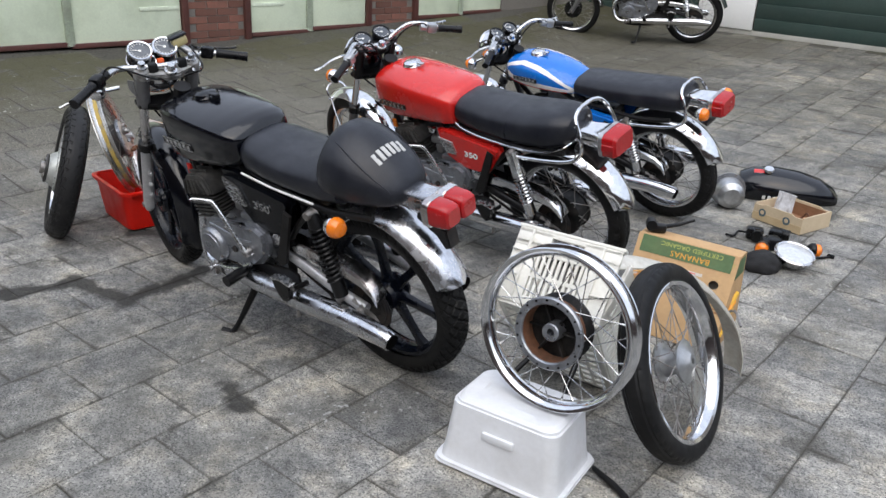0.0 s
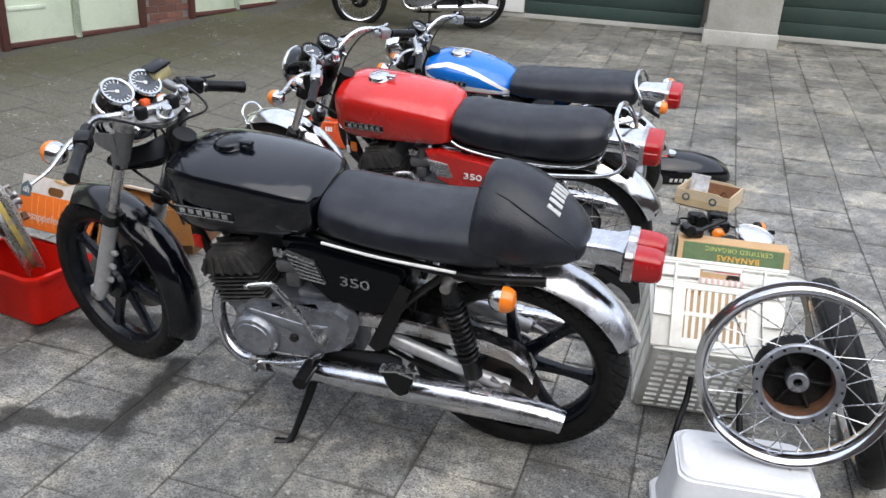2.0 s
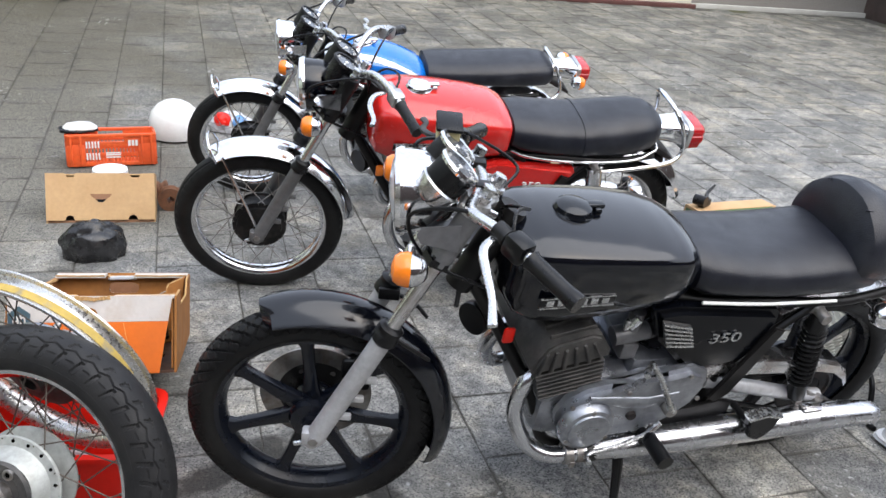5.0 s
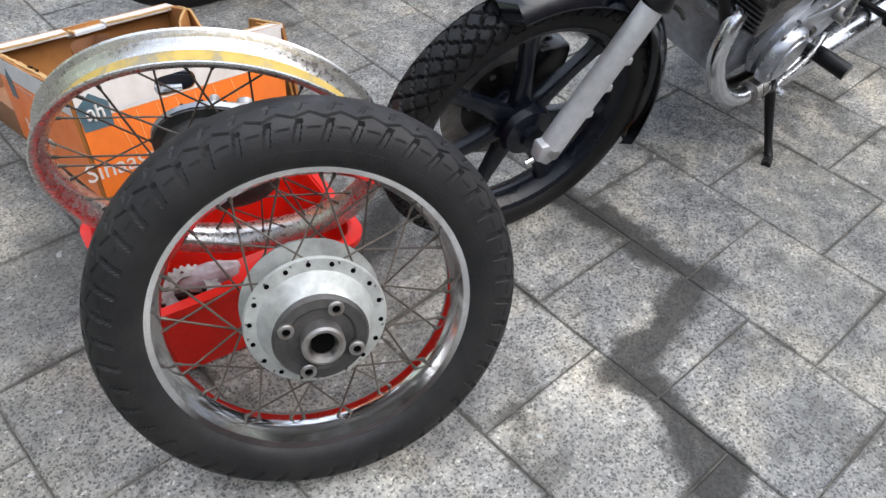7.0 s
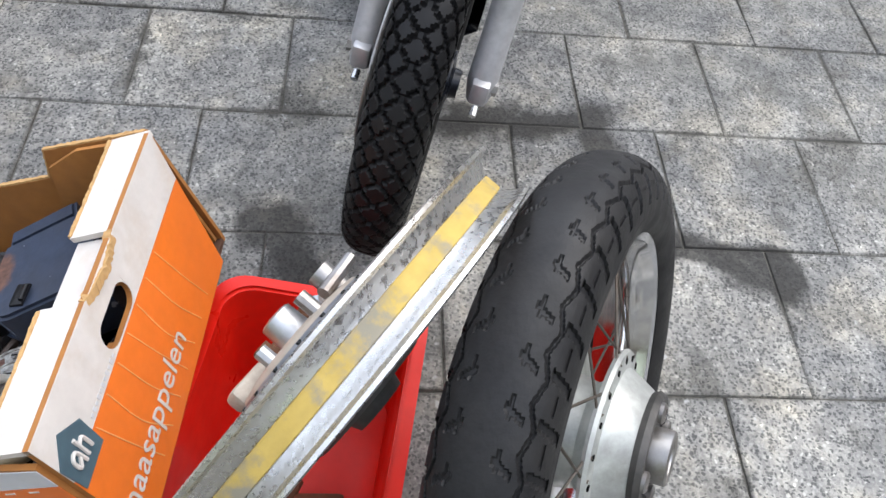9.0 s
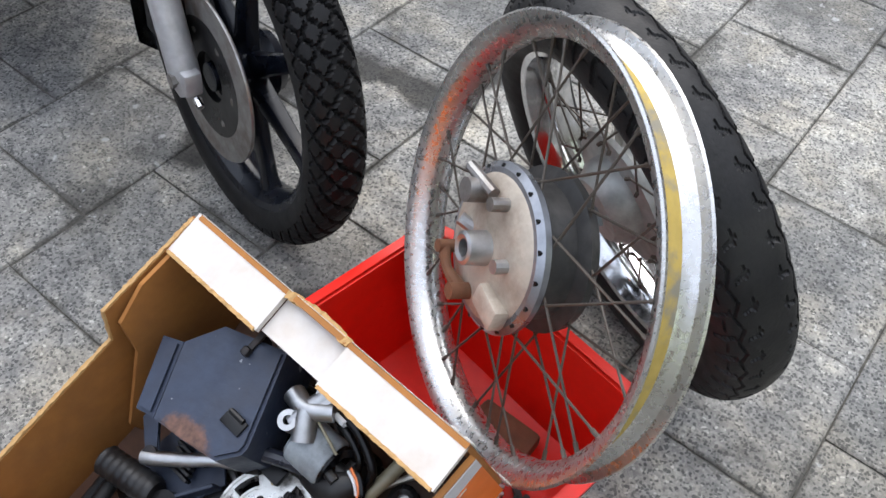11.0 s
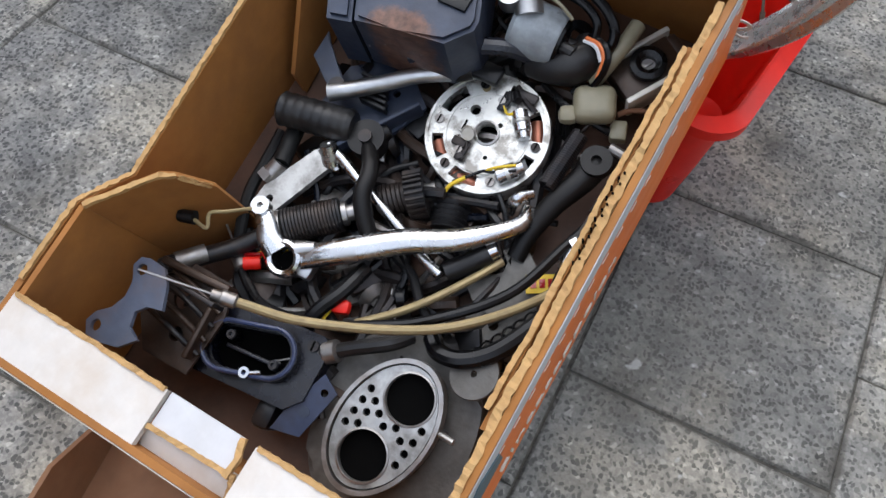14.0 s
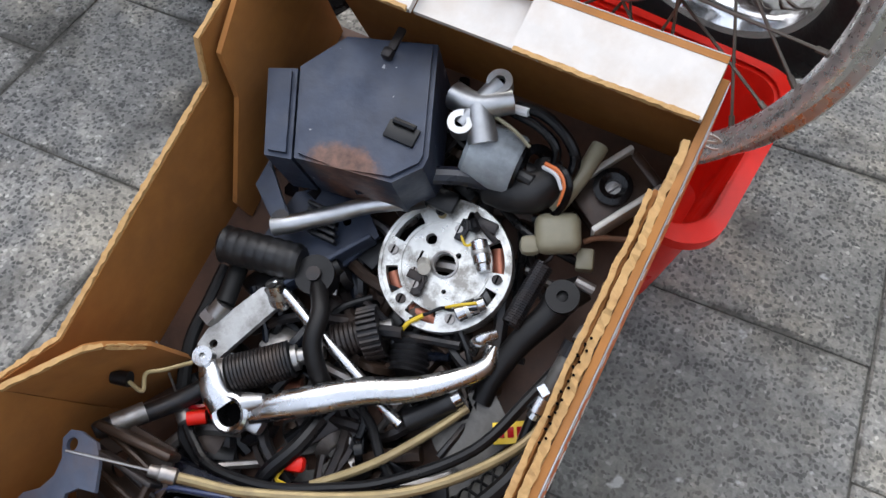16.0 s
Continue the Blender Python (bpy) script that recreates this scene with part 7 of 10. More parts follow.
edge = frayed([(0.002, -0.003, -0.003), (0.135, -0.003, -0.003), (0.155, -0.003, -0.045), (0.28, -0.003, -0.047), (0.40, -0.003, -0.052), (0.445, -0.003, -0.008), (0.52, -0.003, -0.005)], 0.0025, rg)
part("raw_edge", edge, board_edge, side_a, "frayed card edge", smooth=0)
# long side with print
side_b = sheet("side_panel", [(0.0, BW_, -BH_), (0.0, BW_, -0.022), (0.10, BW_, -0.012), (0.30, BW_, -0.016), (BL_, BW_, -0.012), (BL_, BW_, -BH_)], CT, cardboard, carton, "brown card wall")
sheet("inner_layer", [(0.10, BW_ - 0.011, -0.16), (0.10, BW_ - 0.011, -0.024), (0.30, BW_ - 0.013, -0.020), (0.44, BW_ - 0.011, -0.024), (0.44, BW_ - 0.011, -0.16)], 0.004, cardboard, side_b)
pts = [(0.06 + 0.0215 * k, BW_ - 0.003 + rg.uniform(-0.0010, 0.0010), -0.016 + rg.uniform(-0.0016, 0.0016)) for k in range(25)]
raw = frayed(pts, 0.0034, rg)
frayed([(x, y - 0.009, z - 0.005) for x, y, z in pts[2:18]], 0.0024, rg, raw)
part("raw_edge", raw, board_edge, side_b, "torn corrugated edge", smooth=0)
# black rods along the tear, their colour standing for shade in the flutes
flutes = bmesh.new()
for k in range(18):
    fx = 0.222 + 0.0046 * k + rg.uniform(-0.0008, 0.0008)
    fy = BW_ - 0.006 - 0.0026 * (k % 2) + rg.uniform(-0.001, 0.001)
    tube([(fx, fy, -0.020), (fx + 0.0006, fy, -0.0100 + rg.uniform(-0.0006, 0.0004))], 0.0011, 6, 1, flutes)
tagged(part("flute_shade", flutes, hollow_shade, side_b, "black rods for the shade in the open ends of the torn corrugations", smooth=0), kind="stuff")
dash = bmesh.new()
for k in range(22):
    block(0.010, 0.0006, 0.0022, 0.0, at=(0.03 + 0.0245 * k, BW_ + CT + 0.0014, -0.0625), bm=dash)
tagged(part("print_dash", dash, white_print, side_b, "row of small white printed dashes", smooth=0), kind="stuff")
sheet("grey_band", [(0.0, BW_ + CT + 0.0004, -0.055), (0.0, BW_ + CT + 0.0004, -0.024), (0.10, BW_ + CT + 0.0004, -0.016), (BL_ - 0.002, BW_ + CT + 0.0004, -0.016), (BL_ - 0.002, BW_ + CT + 0.0004, -0.055)], 0.0006, grey_print_and_shade, side_b, "grey printed band")
sheet("orange_band", [(0.0, BW_ + CT + 0.0004, -BH_ + 0.002), (0.0, BW_ + CT + 0.0004, -0.056), (BL_ - 0.002, BW_ + CT + 0.0004, -0.056), (BL_ - 0.002, BW_ + CT + 0.0004, -BH_ + 0.002)], 0.0006, orange_print, side_b, "orange printed band")
m_side = Matrix(((-1, 0, 0), (0, 0, 1), (0, 1, 0))).to_4x4()
words("Sinaasappelen", 0.040, 0.0004, white_print, side_b, Matrix.Translation((0.355, BW_ + CT + 0.0016, -0.150)) @ m_side, "white print")
part("logo_shape", plate([(-0.024, -0.028), (0.024, -0.028), (0.026, 0.012), (0.0, 0.032), (-0.026, 0.012)], 0.001, "y"), slate_print, side_b, "slate pentagon mark", at=shift(0.475, BW_ + CT + 0.0016, -0.066))
# far end with print, handle hole and folded top
def end_panel(x, s, hole, left, right):
    """One end: card core, white and orange print on its outside, s the outward side."""
    def on(y, z, off=0.0):
        return (x + s * off, y, z)
    def rim(z):
        return right[0] - right[1] * z, left[0] - left[1] * z
    h0, h1, z1, z2 = hole
    zt, zb, zc = 0.0, -BH_, -0.065
    core = None
    off = CT + 0.0006
    def piece(name, ya, yb, za, zz, o, thick, mat_, parent, label=""):
        (ra, la), (rz, lz) = rim(za), rim(zz)
        ring = [(ra if ya is None else ya, za), (la if yb is None else yb, za), (lz if yb is None else yb, zz), (rz if ya is None else ya, zz)]
        return sheet(name, [on(y, z, o) for y, z in ring], thick * s, mat_, parent, label)
    for k, (ya, yb, za, zz) in enumerate(((None, h0, zb, zt), (h1, None, zb, zt), (h0, h1, zb, z2), (h0, h1, z1, zt))):
        c = piece("end_panel" if k == 0 else "panel_piece", ya, yb, za, zz, 0.0, CT, cardboard, carton if k == 0 else core, "card end with a hand hole" if k == 0 else "")
        core = core or c
    for ya, yb, za, zz in ((None, h0, zc, zt), (h1, None, zc, zt), (h0, h1, zc, z2), (h0, h1, z1, zt)):
        piece("white_band", ya, yb, za, zz, off, 0.0005, white_print, core)
    piece("orange_band", None, None, zb + 0.002, zc - 0.0005, off, 0.0005, orange_print, core)
    # the hand hole has round corners
    for y0, dy in ((h0, 1), (h1, -1)):
        for z0, dz in ((z1, -1), (z2, 1)):
            r = abs(z1 - z2) * 0.48
            ring = [(y0, z0)] + [(y0 + dy * r * (1 - math.sin(q * math.pi / 10)), z0 + dz * r * (1 - math.cos(q * math.pi / 10))) for q in range(6)]
            if dy * dz > 0:
                ring = ring[::-1]
            sheet("hole_corner", [on(y, z) for y, z in ring], CT * s, cardboard, core)
            sheet("hole_corner", [on(y, z, off) for y, z in ring], 0.0005 * s, white_print, core)
    # white growth lines scuffed into the orange
    if s < 0:
        for k in range(7):
            y0 = 0.11 + 0.035 * k
            scuff = tube([on(y0 + 0.012, zc - 0.004, off + 0.0008), on(y0 + 0.004 * (k % 3), (zc + zb) / 2, off + 0.0008), on(y0 - 0.012, zb + 0.016, off + 0.0008)], 0.0007, 5, 5)
            part("scuff_line", scuff, pale_orange, core)
    return core, on, off


far_end, far_on, far_off = end_panel(0.0, -1, (0.183, 0.257, -0.030, -0.063), (BW_, 0.0), (0.004, 0.16))
near_end, near_on, near_off = end_panel(BL_, 1, (BW_ * 0.5 - 0.045, BW_ * 0.5 + 0.045, -0.030, -0.064), (BW_, 0.0), (0.0, 0.0))
m_far = Matrix(((0, 0, -1), (-1, 0, 0), (0, 1, 0))).to_4x4()
words("Sinaasappelen", 0.043, 0.0004, white_print, far_end, Matrix.Translation(far_on(0.290, -0.152, far_off + 0.0012)) @ m_far, "white print")
logo_m = Matrix.Translation(far_on(0.362, -0.055, far_off + 0.0012))
logo = part("logo_shape", plate([(-0.024, -0.028), (0.024, -0.028), (0.026, 0.012), (0.0, 0.032), (-0.026, 0.012)], 0.001, "x"), slate_print, far_end, "slate pentagon mark", at=logo_m)
part("mark", joined(tube([(-0.0012, 0.004, -0.004), (-0.0012, 0.012, -0.010), (-0.0012, 0.012, 0.002), (-0.0012, 0.004, 0.004), (-0.0012, 0.002, -0.014)], 0.0022, 6, 4), tube([(-0.0012, -0.004, 0.012), (-0.0012, -0.004, -0.014)], 0.0022, 6, 1), tube([(-0.0012, -0.004, 0.002), (-0.0012, -0.012, 0.003), (-0.0012, -0.013, -0.014)], 0.0022, 6, 4)), white_print, logo, at=logo_m)
part("print_line", joined(*[block(0.0008, 0.0042, 0.003 + 0.002 * (k % 2), at=(0, -0.0065 * k, 0)) for k in range(11)]), grey_print_and_shade, far_end, "row of small plain grey bars", at=Matrix.Translation(far_on(0.325, -0.059, far_off + 0.0008)))


def end_flap(x0, s, n0, n1, core, torn=False):
    """The folded white top of an end with a torn notch in the middle."""
    d, x = 0.052 * s, x0 + s * CT
    for ya, yb in ((0.0, n0), (n1, BW_)):
        f = sheet("top_flap", [(x, ya, 0.0), (x, yb, 0.0), (x - d, yb, -0.004), (x - d, ya, -0.004)], 0.007 * -s, white_print, core, "white printed top flap")
        part("raw_edge", frayed([(x - d, ya + 0.002, -0.004), (x - d, (ya + yb) / 2, -0.005), (x - d, yb - 0.002, -0.004)], 0.0021, rg), board_edge, f, "torn card edge", smooth=0)
    if torn:
        # the tongue is coloured grey where the tilted white card is in shade
        mid = sheet("tongue", [(x - d * 0.42, n0 + 0.002, -0.006), (x - d * 0.48, n1 - 0.010, -0.007), (x - d, n1 - 0.014, -0.010), (x - d, n0 + 0.002, -0.008)], 0.006 * -s, grey_print_and_shade, core, "creased card tongue, greyed for shade")
        part("raw_edge", frayed([(x - d, n1 - 0.013, -0.008), (x - d * 0.7, n1 - 0.008, -0.006), (x - d * 0.42, n1 - 0.010, -0.005)], 0.0026, rg), board_edge, mid, "torn card edge", smooth=0)
        low = sheet("torn_strip", [(x + s * 0.004, n0 - 0.004, -0.020), (x + s * 0.002, n1 - 0.006, -0.022), (x - d * 0.48, n1 - 0.004, -0.012), (x - d * 0.42, n0 - 0.002, -0.010)], 0.005 * -s, white_print, core, "torn white strip bent down")
        part("raw_edge", frayed([(x - d * 0.44, n0, -0.006), (x - d * 0.46, (n0 + n1) / 2, -0.008), (x - d * 0.48, n1 - 0.005, -0.007), (x - d * 0.2, n1 - 0.003, -0.014), (x + s * 0.002, n1 - 0.006, -0.019)], 0.0021, rg), board_edge, low, "torn card edge", smooth=0)
        return
    mid = sheet("tongue", [(x, n0, -0.010), (x, n1, -0.010), (x - d * 0.92, n1, -0.013), (x - d * 0.92, n0, -0.013)], 0.005 * -s, white_print, core, "creased white tongue")
    part("raw_edge", frayed([(x - s * 0.004, n0, -0.003), (x + s * 0.002, (n0 + n1) / 2, -0.008), (x - s * 0.003, n1, -0.003)], 0.0048, rg), board_edge, mid, "torn card edge", smooth=0)


end_flap(0.0, -1, 0.147, 0.236, far_end)
end_flap(BL_, 1, 0.160, 0.244, near_end, True)


def inbox(name, label, category, m=None):
    return thing(name, label, category, box_m @ shift(-0.032, 0, 0) @ (m or Matrix.Identity(4)), "parts in the carton")


def sector(r0, r1, a0, a1, n=8):
    """A ring sector as a ring of points, angles in degrees."""
    out = [(r1 * math.cos(radians(a0 + (a1 - a0) * k / n)), r1 * math.sin(radians(a0 + (a1 - a0) * k / n))) for k in range(n + 1)]
    return out + [(r0 * math.cos(radians(a1 - (a1 - a0) * k / n)), r0 * math.sin(radians(a1 - (a1 - a0) * k / n))) for k in range(n + 1)]


def screw_on(parent, x, y, z, r=0.0042, material=None):
    """A slotted cheese-head screw standing on a surface."""
    head = part("screw", tube([(x, y, z), (x, y, z + r * 0.55)], r, 12, 1), material or steel, parent)
    # black bar laid on the head for the shade in its slot
    part("slot_shade", block(r * 1.7, r * 0.32, 0.0006, at=(x, y, z + r * 0.55 + 0.0003)), hollow_shade, head)
    return head


# -- what lies in the carton, largest first
L90 = Matrix.Rotation(radians(90), 4, "X")
head = inbox("cylinder_end", "grey cast end plate with two bores and rows of holes", "engine part", shift(0.511, 0.290, -0.150) @ Matrix.Rotation(radians(5), 4, "Y"))
part("body", plate(ring_of(0.002, 0.002, 0.088, 0.074, 0.1, 40, 2.7), 0.040, "z", -0.030, 0.006), greasy_cast, head)
turn_h = radians(-10)
b_far, b_near = (-0.031 * math.cos(turn_h) - 0.001, -0.031 * math.sin(turn_h) + 0.004), (0.030 * math.cos(turn_h) + 0.001, 0.030 * math.sin(turn_h) + 0.001)
bores = [ring_of(*b_far, 0.0225, n=28), ring_of(*b_near, 0.0225, n=28)]
small = []
for i in range(-5, 6):
    for j in range(-4, 5):
        hx, hy = (i + 0.5 * (j % 2)) * 0.0122, j * 0.0098
        inside = (hx / 0.0545) ** 2 + (hy / 0.0350) ** 2 < 1
        hx, hy = hx * math.cos(turn_h) - hy * math.sin(turn_h), hx * math.sin(turn_h) + hy * math.cos(turn_h)
        if inside and min(math.hypot(hx - b_far[0], hy - b_far[1]), math.hypot(hx - b_near[0], hy - b_near[1])) > 0.0272:
            small.append(ring_of(hx, hy, 0.0037, n=10))
part("face", drilled(ring_of(0, 0, 0.060, 0.0400, turn_h, 44), bores + small, 0.013, 0.020), pale_cast, head, "pale drilled face")
part("collar", drilled(ring_of(0, 0, 0.0660, 0.0450, turn_h, 44), [ring_of(0, 0, 0.0615, 0.0412, turn_h, 44)], 0.004, 0.024), steel, head, "raised worn rim")
# black sheet behind the drilled face, shade painted under its holes
part("recess_shade", plate(ring_of(0, 0, 0.0612, 0.0410, turn_h, 32), 0.002, "z", 0.0115), hollow_shade, head)
for bx_, by_ in (b_far, b_near):
    part("bore", lathe([(0.0226, 0.0216), (0.0242, 0.0212), (0.0246, 0.0196), (0.0228, 0.0196)], 32, True), steel, head, "worn bore edge", at=shift(bx_, by_, 0) @ L90)
part("pin", tube([(-0.018, 0.045, 0.014), (-0.018, 0.060, 0.016)], 0.0030, 8, 1), pale_cast, head)

bat = inbox("battery_case", "dull blue-grey steel battery case with rust on one edge", "battery case")
part("body", plate([(0.138, 0.061), (0.097, 0.086), (0.074, 0.163), (0.168, 0.202), (0.178, 0.202), (0.200, 0.184), (0.208, 0.139), (0.214, 0.098)], 0.085, "z", -0.094, 0.004), rusted_case, bat)
part("side_lid", plate([(0.149, 0.032), (0.139, 0.057), (0.215, 0.094), (0.221, 0.070)], 0.085, "z", -0.099, 0.004), grey_blue_steel, bat)
part("tab", joined(block(0.028, 0.008, 0.005, 0.002, at=(0.088, 0.130, -0.050)), block(0.010, 0.010, 0.010, 0.003, at=(0.101, 0.130, -0.048))), dark_steel, bat)
part("lug", joined(block(0.016, 0.028, 0.004, 0.001, at=(0.160, 0.174, -0.050)), tube([(0.153, 0.164, -0.0465), (0.153, 0.184, -0.0465)], 0.0030, 8, 1)), black_satin, bat)
part("bracket_leg", plate([(0.206, 0.040), (0.222, 0.052), (0.250, 0.088), (0.262, 0.092), (0.262, 0.076), (0.236, 0.040)], 0.006, "z", -0.130, 0.002), grey_blue_steel, bat)
part("leg_bolt", tube([(0.256, 0.083, -0.126), (0.256, 0.083, -0.120)], 0.0085, 12, 1), dark_steel, bat)
part("rubber_pleat", joined(*[block(0.004, 0.030, 0.012, 0.001, at=(0.228 + 0.0060 * k, 0.106 + 0.003 * k, -0.142)) for k in range(5)]), oily_rubber, bat, "ribbed rubber under the case")

stator = inbox("stator_plate", "bright alloy ignition stator plate with copper coils", "ignition plate", shift(0.2265, 0.2325, -0.154) @ Matrix.Rotation(radians(4), 4, "Y") @ Matrix.Scale(1.02, 4))
slots = [sector(0.0420, 0.0530, a - w, a + w, 7) for a, w in ((-112, 17), (-51, 14), (0, 16), (73, 13), (122, 17), (170, 10))]
part("plate", drilled(ring_of(0, 0, 0.0575, n=64), slots + [ring_of(0, 0, 0.0100, n=28), ring_of(-0.016, -0.021, 0.0052, n=16), ring_of(0.022, 0.010, 0.0022, n=10), ring_of(-0.012, 0.008, 0.0026, n=10)], -0.001, 0.008), plate_alloy, stator)
part("rim", lathe([(0.0568, -0.020), (0.0600, -0.020), (0.0606, 0.006), (0.0596, 0.0094), (0.0568, 0.0094)], 64, True), plate_alloy, stator, at=L90)
part("boss_ring", drilled(ring_of(0, 0, 0.0405, n=52), [ring_of(0, 0, 0.0388, n=52)], 0.007, 0.0098), plate_alloy, stator)
part("hub_edge", lathe([(0.0100, 0.006), (0.0128, 0.006), (0.0124, 0.0098), (0.0106, 0.0102)], 28, True), steel, stator, at=L90)
# black disc below the plate, painted shade behind the cut-outs
part("well_shade", plate(ring_of(0, 0, 0.056, n=40), 0.002, "z", -0.017), hollow_shade, stator)
for a in (0, 118, -45):
    cd_ = Matrix.Rotation(radians(a), 4, "Z")
    part("coil", tube([(0.047, -0.013, -0.006), (0.047, 0.013, -0.006)], 0.0070, 14, 1), copper, stator, "copper winding", at=cd_)
for k, a in enumerate((-82, -27, 32, 98, 148, -150)):
    screw_on(stator, 0.0485 * math.cos(radians(a)), 0.0485 * math.sin(radians(a)), 0.008, 0.0046, (steel, dark_steel)[k % 2])
for px, py, qx, qy in ((-0.031, 0.019, -0.008, 0.036), (0.036, 0.030, 0.016, 0.048)):
    p_, q_ = Vector((px, py, 0.016)), Vector((qx, qy, 0.016))
    part("condenser", tube([p_, p_ + (q_ - p_) * 0.06, p_ + (q_ - p_) * 0.75, p_ + (q_ - p_) * 0.78, q_], [0.0050, 0.0078, 0.0078, 0.0062, 0.0058], 16, 1), bright_steel, stator, "small bright condenser")
    part("strap", tube([p_ + (q_ - p_) * 0.35 + Vector((0, 0, 0.0005)), p_ + (q_ - p_) * 0.48 + Vector((0, 0, 0.0005))], 0.0084, 16, 1), plate_alloy, stator)
part("stud", tube([(0.006, -0.018, 0.008), (0.012, -0.012, 0.020)], 0.0058, 14, 1), pale_alloy, stator)
screw_on(stator, 0.003, -0.022, 0.008, 0.0068, plate_alloy)
for cx, cy, sg in ((-0.034, 0.002, 1), (0.026, -0.012, -1)):
    cs = part("contact_set", joined(block(0.020, 0.009, 0.004, 0.001, at=(cx, cy, 0.011)), block(0.008, 0.014, 0.006, 0.001, at=(cx - 0.006, cy + 0.006 * sg, 0.013)), tube([(cx + 0.006, cy + 0.002, 0.010), (cx + 0.006, cy + 0.002, 0.017)], 0.0030, 10, 1), tube([(cx - 0.010, cy, 0.015), (cx, cy + 0.005, 0.017), (cx + 0.010, cy + 0.001, 0.014)], 0.0014, 6, 4)), dark_steel, stator, "sprung contact breaker")
    screw_on(cs, cx + 0.001, cy - 0.003, 0.013, 0.0036)
    screw_on(cs, cx - 0.010, cy + 0.010 * sg, 0.010, 0.0032)
part("contact_post", joined(block(0.010, 0.020, 0.008, 0.002, at=(-0.046, 0.020, 0.013)), tube([(-0.052, 0.006, 0.013), (-0.040, 0.024, 0.015), (-0.036, 0.034, 0.013)], 0.0026, 8, 4), tube([(-0.045, 0.008, 0.014), (-0.038, 0.014, 0.018)], 0.0040, 10, 1)), dark_steel, stator)
part("wire", tube([(0.024, 0.046, 0.024), (0.034, 0.026, 0.020), (0.036, 0.016, 0.015), (0.046, 0.006, 0.013), (0.056, -0.006, 0.010)], 0.0016, 6, 6), black_plastic, stator)
part("wire", tube([(0.020, 0.044, 0.026), (0.028, 0.030, 0.024), (0.034, 0.020, 0.018)], 0.0014, 6, 5), yellow_mark, stator, "yellow wire")
part("wire", tube([(0.048, 0.004, 0.013), (0.060, -0.006, 0.010), (0.071, -0.010, 0.004)], 0.0021, 6, 5), yellow_mark, stator, "yellow wire")
part("wire", tube([(-0.028, 0.004, 0.016), (-0.022, 0.012, 0.018), (-0.028, 0.020, 0.020)], 0.0013, 6, 5), yellow_mark, stator, "yellow wire")
part("wax_spot", tube([(-0.040, -0.022, 0.008), (-0.040, -0.022, 0.0092)], 0.0042, 12, 1), brass, stator)

kick = inbox("kick_lever", "polished steel kickstart lever with a round boss", "lever")
part("arm", tube([(0.423, 0.136, -0.142), (0.405, 0.158, -0.136), (0.384, 0.188, -0.132), (0.359, 0.223, -0.130), (0.339, 0.260, -0.130), (0.312, 0.292, -0.134), (0.293, 0.307, -0.140), (0.276, 0.305, -0.146)], [0.0095, 0.0125, 0.0135, 0.0125, 0.0110, 0.0090, 0.0080, 0.0070], 16, 6, None, 0.8), bright_steel, kick)
bk = Vector((0.428, 0.125, -0.132))
part("boss", lathe([(0.0112, -0.022), (0.0185, -0.022), (0.0190, -0.004), (0.0180, 0.0), (0.0150, 0.002), (0.0116, 0.0)], 32, True), bright_steel, kick, at=Matrix.Translation(bk) @ Matrix.Rotation(radians(14), 4, "Y") @ L90)
# black disc down the boss for the shade of its hollow
part("boss_hollow_shade", tube([bk - Vector((0, 0, 0.020)), bk - Vector((0, 0, 0.018))], 0.0115, 20, 1), hollow_shade, kick)
part("ear", joined(tube([(0.414, 0.133, -0.136), (0.404, 0.148, -0.134)], [0.010, 0.006], 12, 1), block(0.030, 0.022, 0.016, 0.005, at=(0.420, 0.143, -0.148))), aluminium, kick)
part("stop_arm", tube([(0.395, 0.081, -0.128), (0.406, 0.093, -0.128), (0.418, 0.104, -0.130), (0.425, 0.116, -0.134)], [0.0070, 0.0100, 0.0120, 0.0140], 14, 5, None, 0.55), bright_steel, kick, "polished upright arm")
part("stop_eye", lathe([(0.0030, -0.005), (0.0092, -0.005), (0.0092, 0.006), (0.0030, 0.006)], 20, True), bright_steel, kick, at=Matrix.Translation(Vector((0.395, 0.082, -0.126))) @ L90)

gear_l = inbox("gear_lever", "thin polished gear lever with a black rubber toe piece", "lever")
part("arm", tube([(0.309, 0.101, -0.140), (0.315, 0.120, -0.141), (0.327, 0.149, -0.143), (0.347, 0.202, -0.150), (0.362, 0.239, -0.152), (0.369, 0.261, -0.152)], [0.0062, 0.0056, 0.0052, 0.0054, 0.0056, 0.0060], 12, 5), bright_steel, gear_l)
part("boss", joined(tube([(0.309, 0.103, -0.134), (0.321, 0.110, -0.150)], [0.0090, 0.0110], 16, 1), tube([(0.313, 0.099, -0.138), (0.324, 0.116, -0.152)], 0.0075, 12, 1)), bright_steel, gear_l)
part("toe_rubber", tube([(0.364, 0.265, -0.150), (0.347, 0.280, -0.148), (0.330, 0.293, -0.146)], 0.0100, 14, 3), oily_rubber, gear_l, "black rubber sleeve")
part("tip", tube([(0.330, 0.293, -0.146), (0.324, 0.298, -0.145)], [0.0078, 0.0070], 12, 1), bright_steel, gear_l)

shaft = inbox("kick_shaft", "greasy steel shaft with a coil spring and gear", "shaft")
part("rod", tube([(0.492, 0.035, -0.108), (0.485, 0.040, -0.112), (0.439, 0.075, -0.140), (0.399, 0.099, -0.150)], [0.0060, 0.0085, 0.0088, 0.0085], 14, 3), dark_steel, shaft)
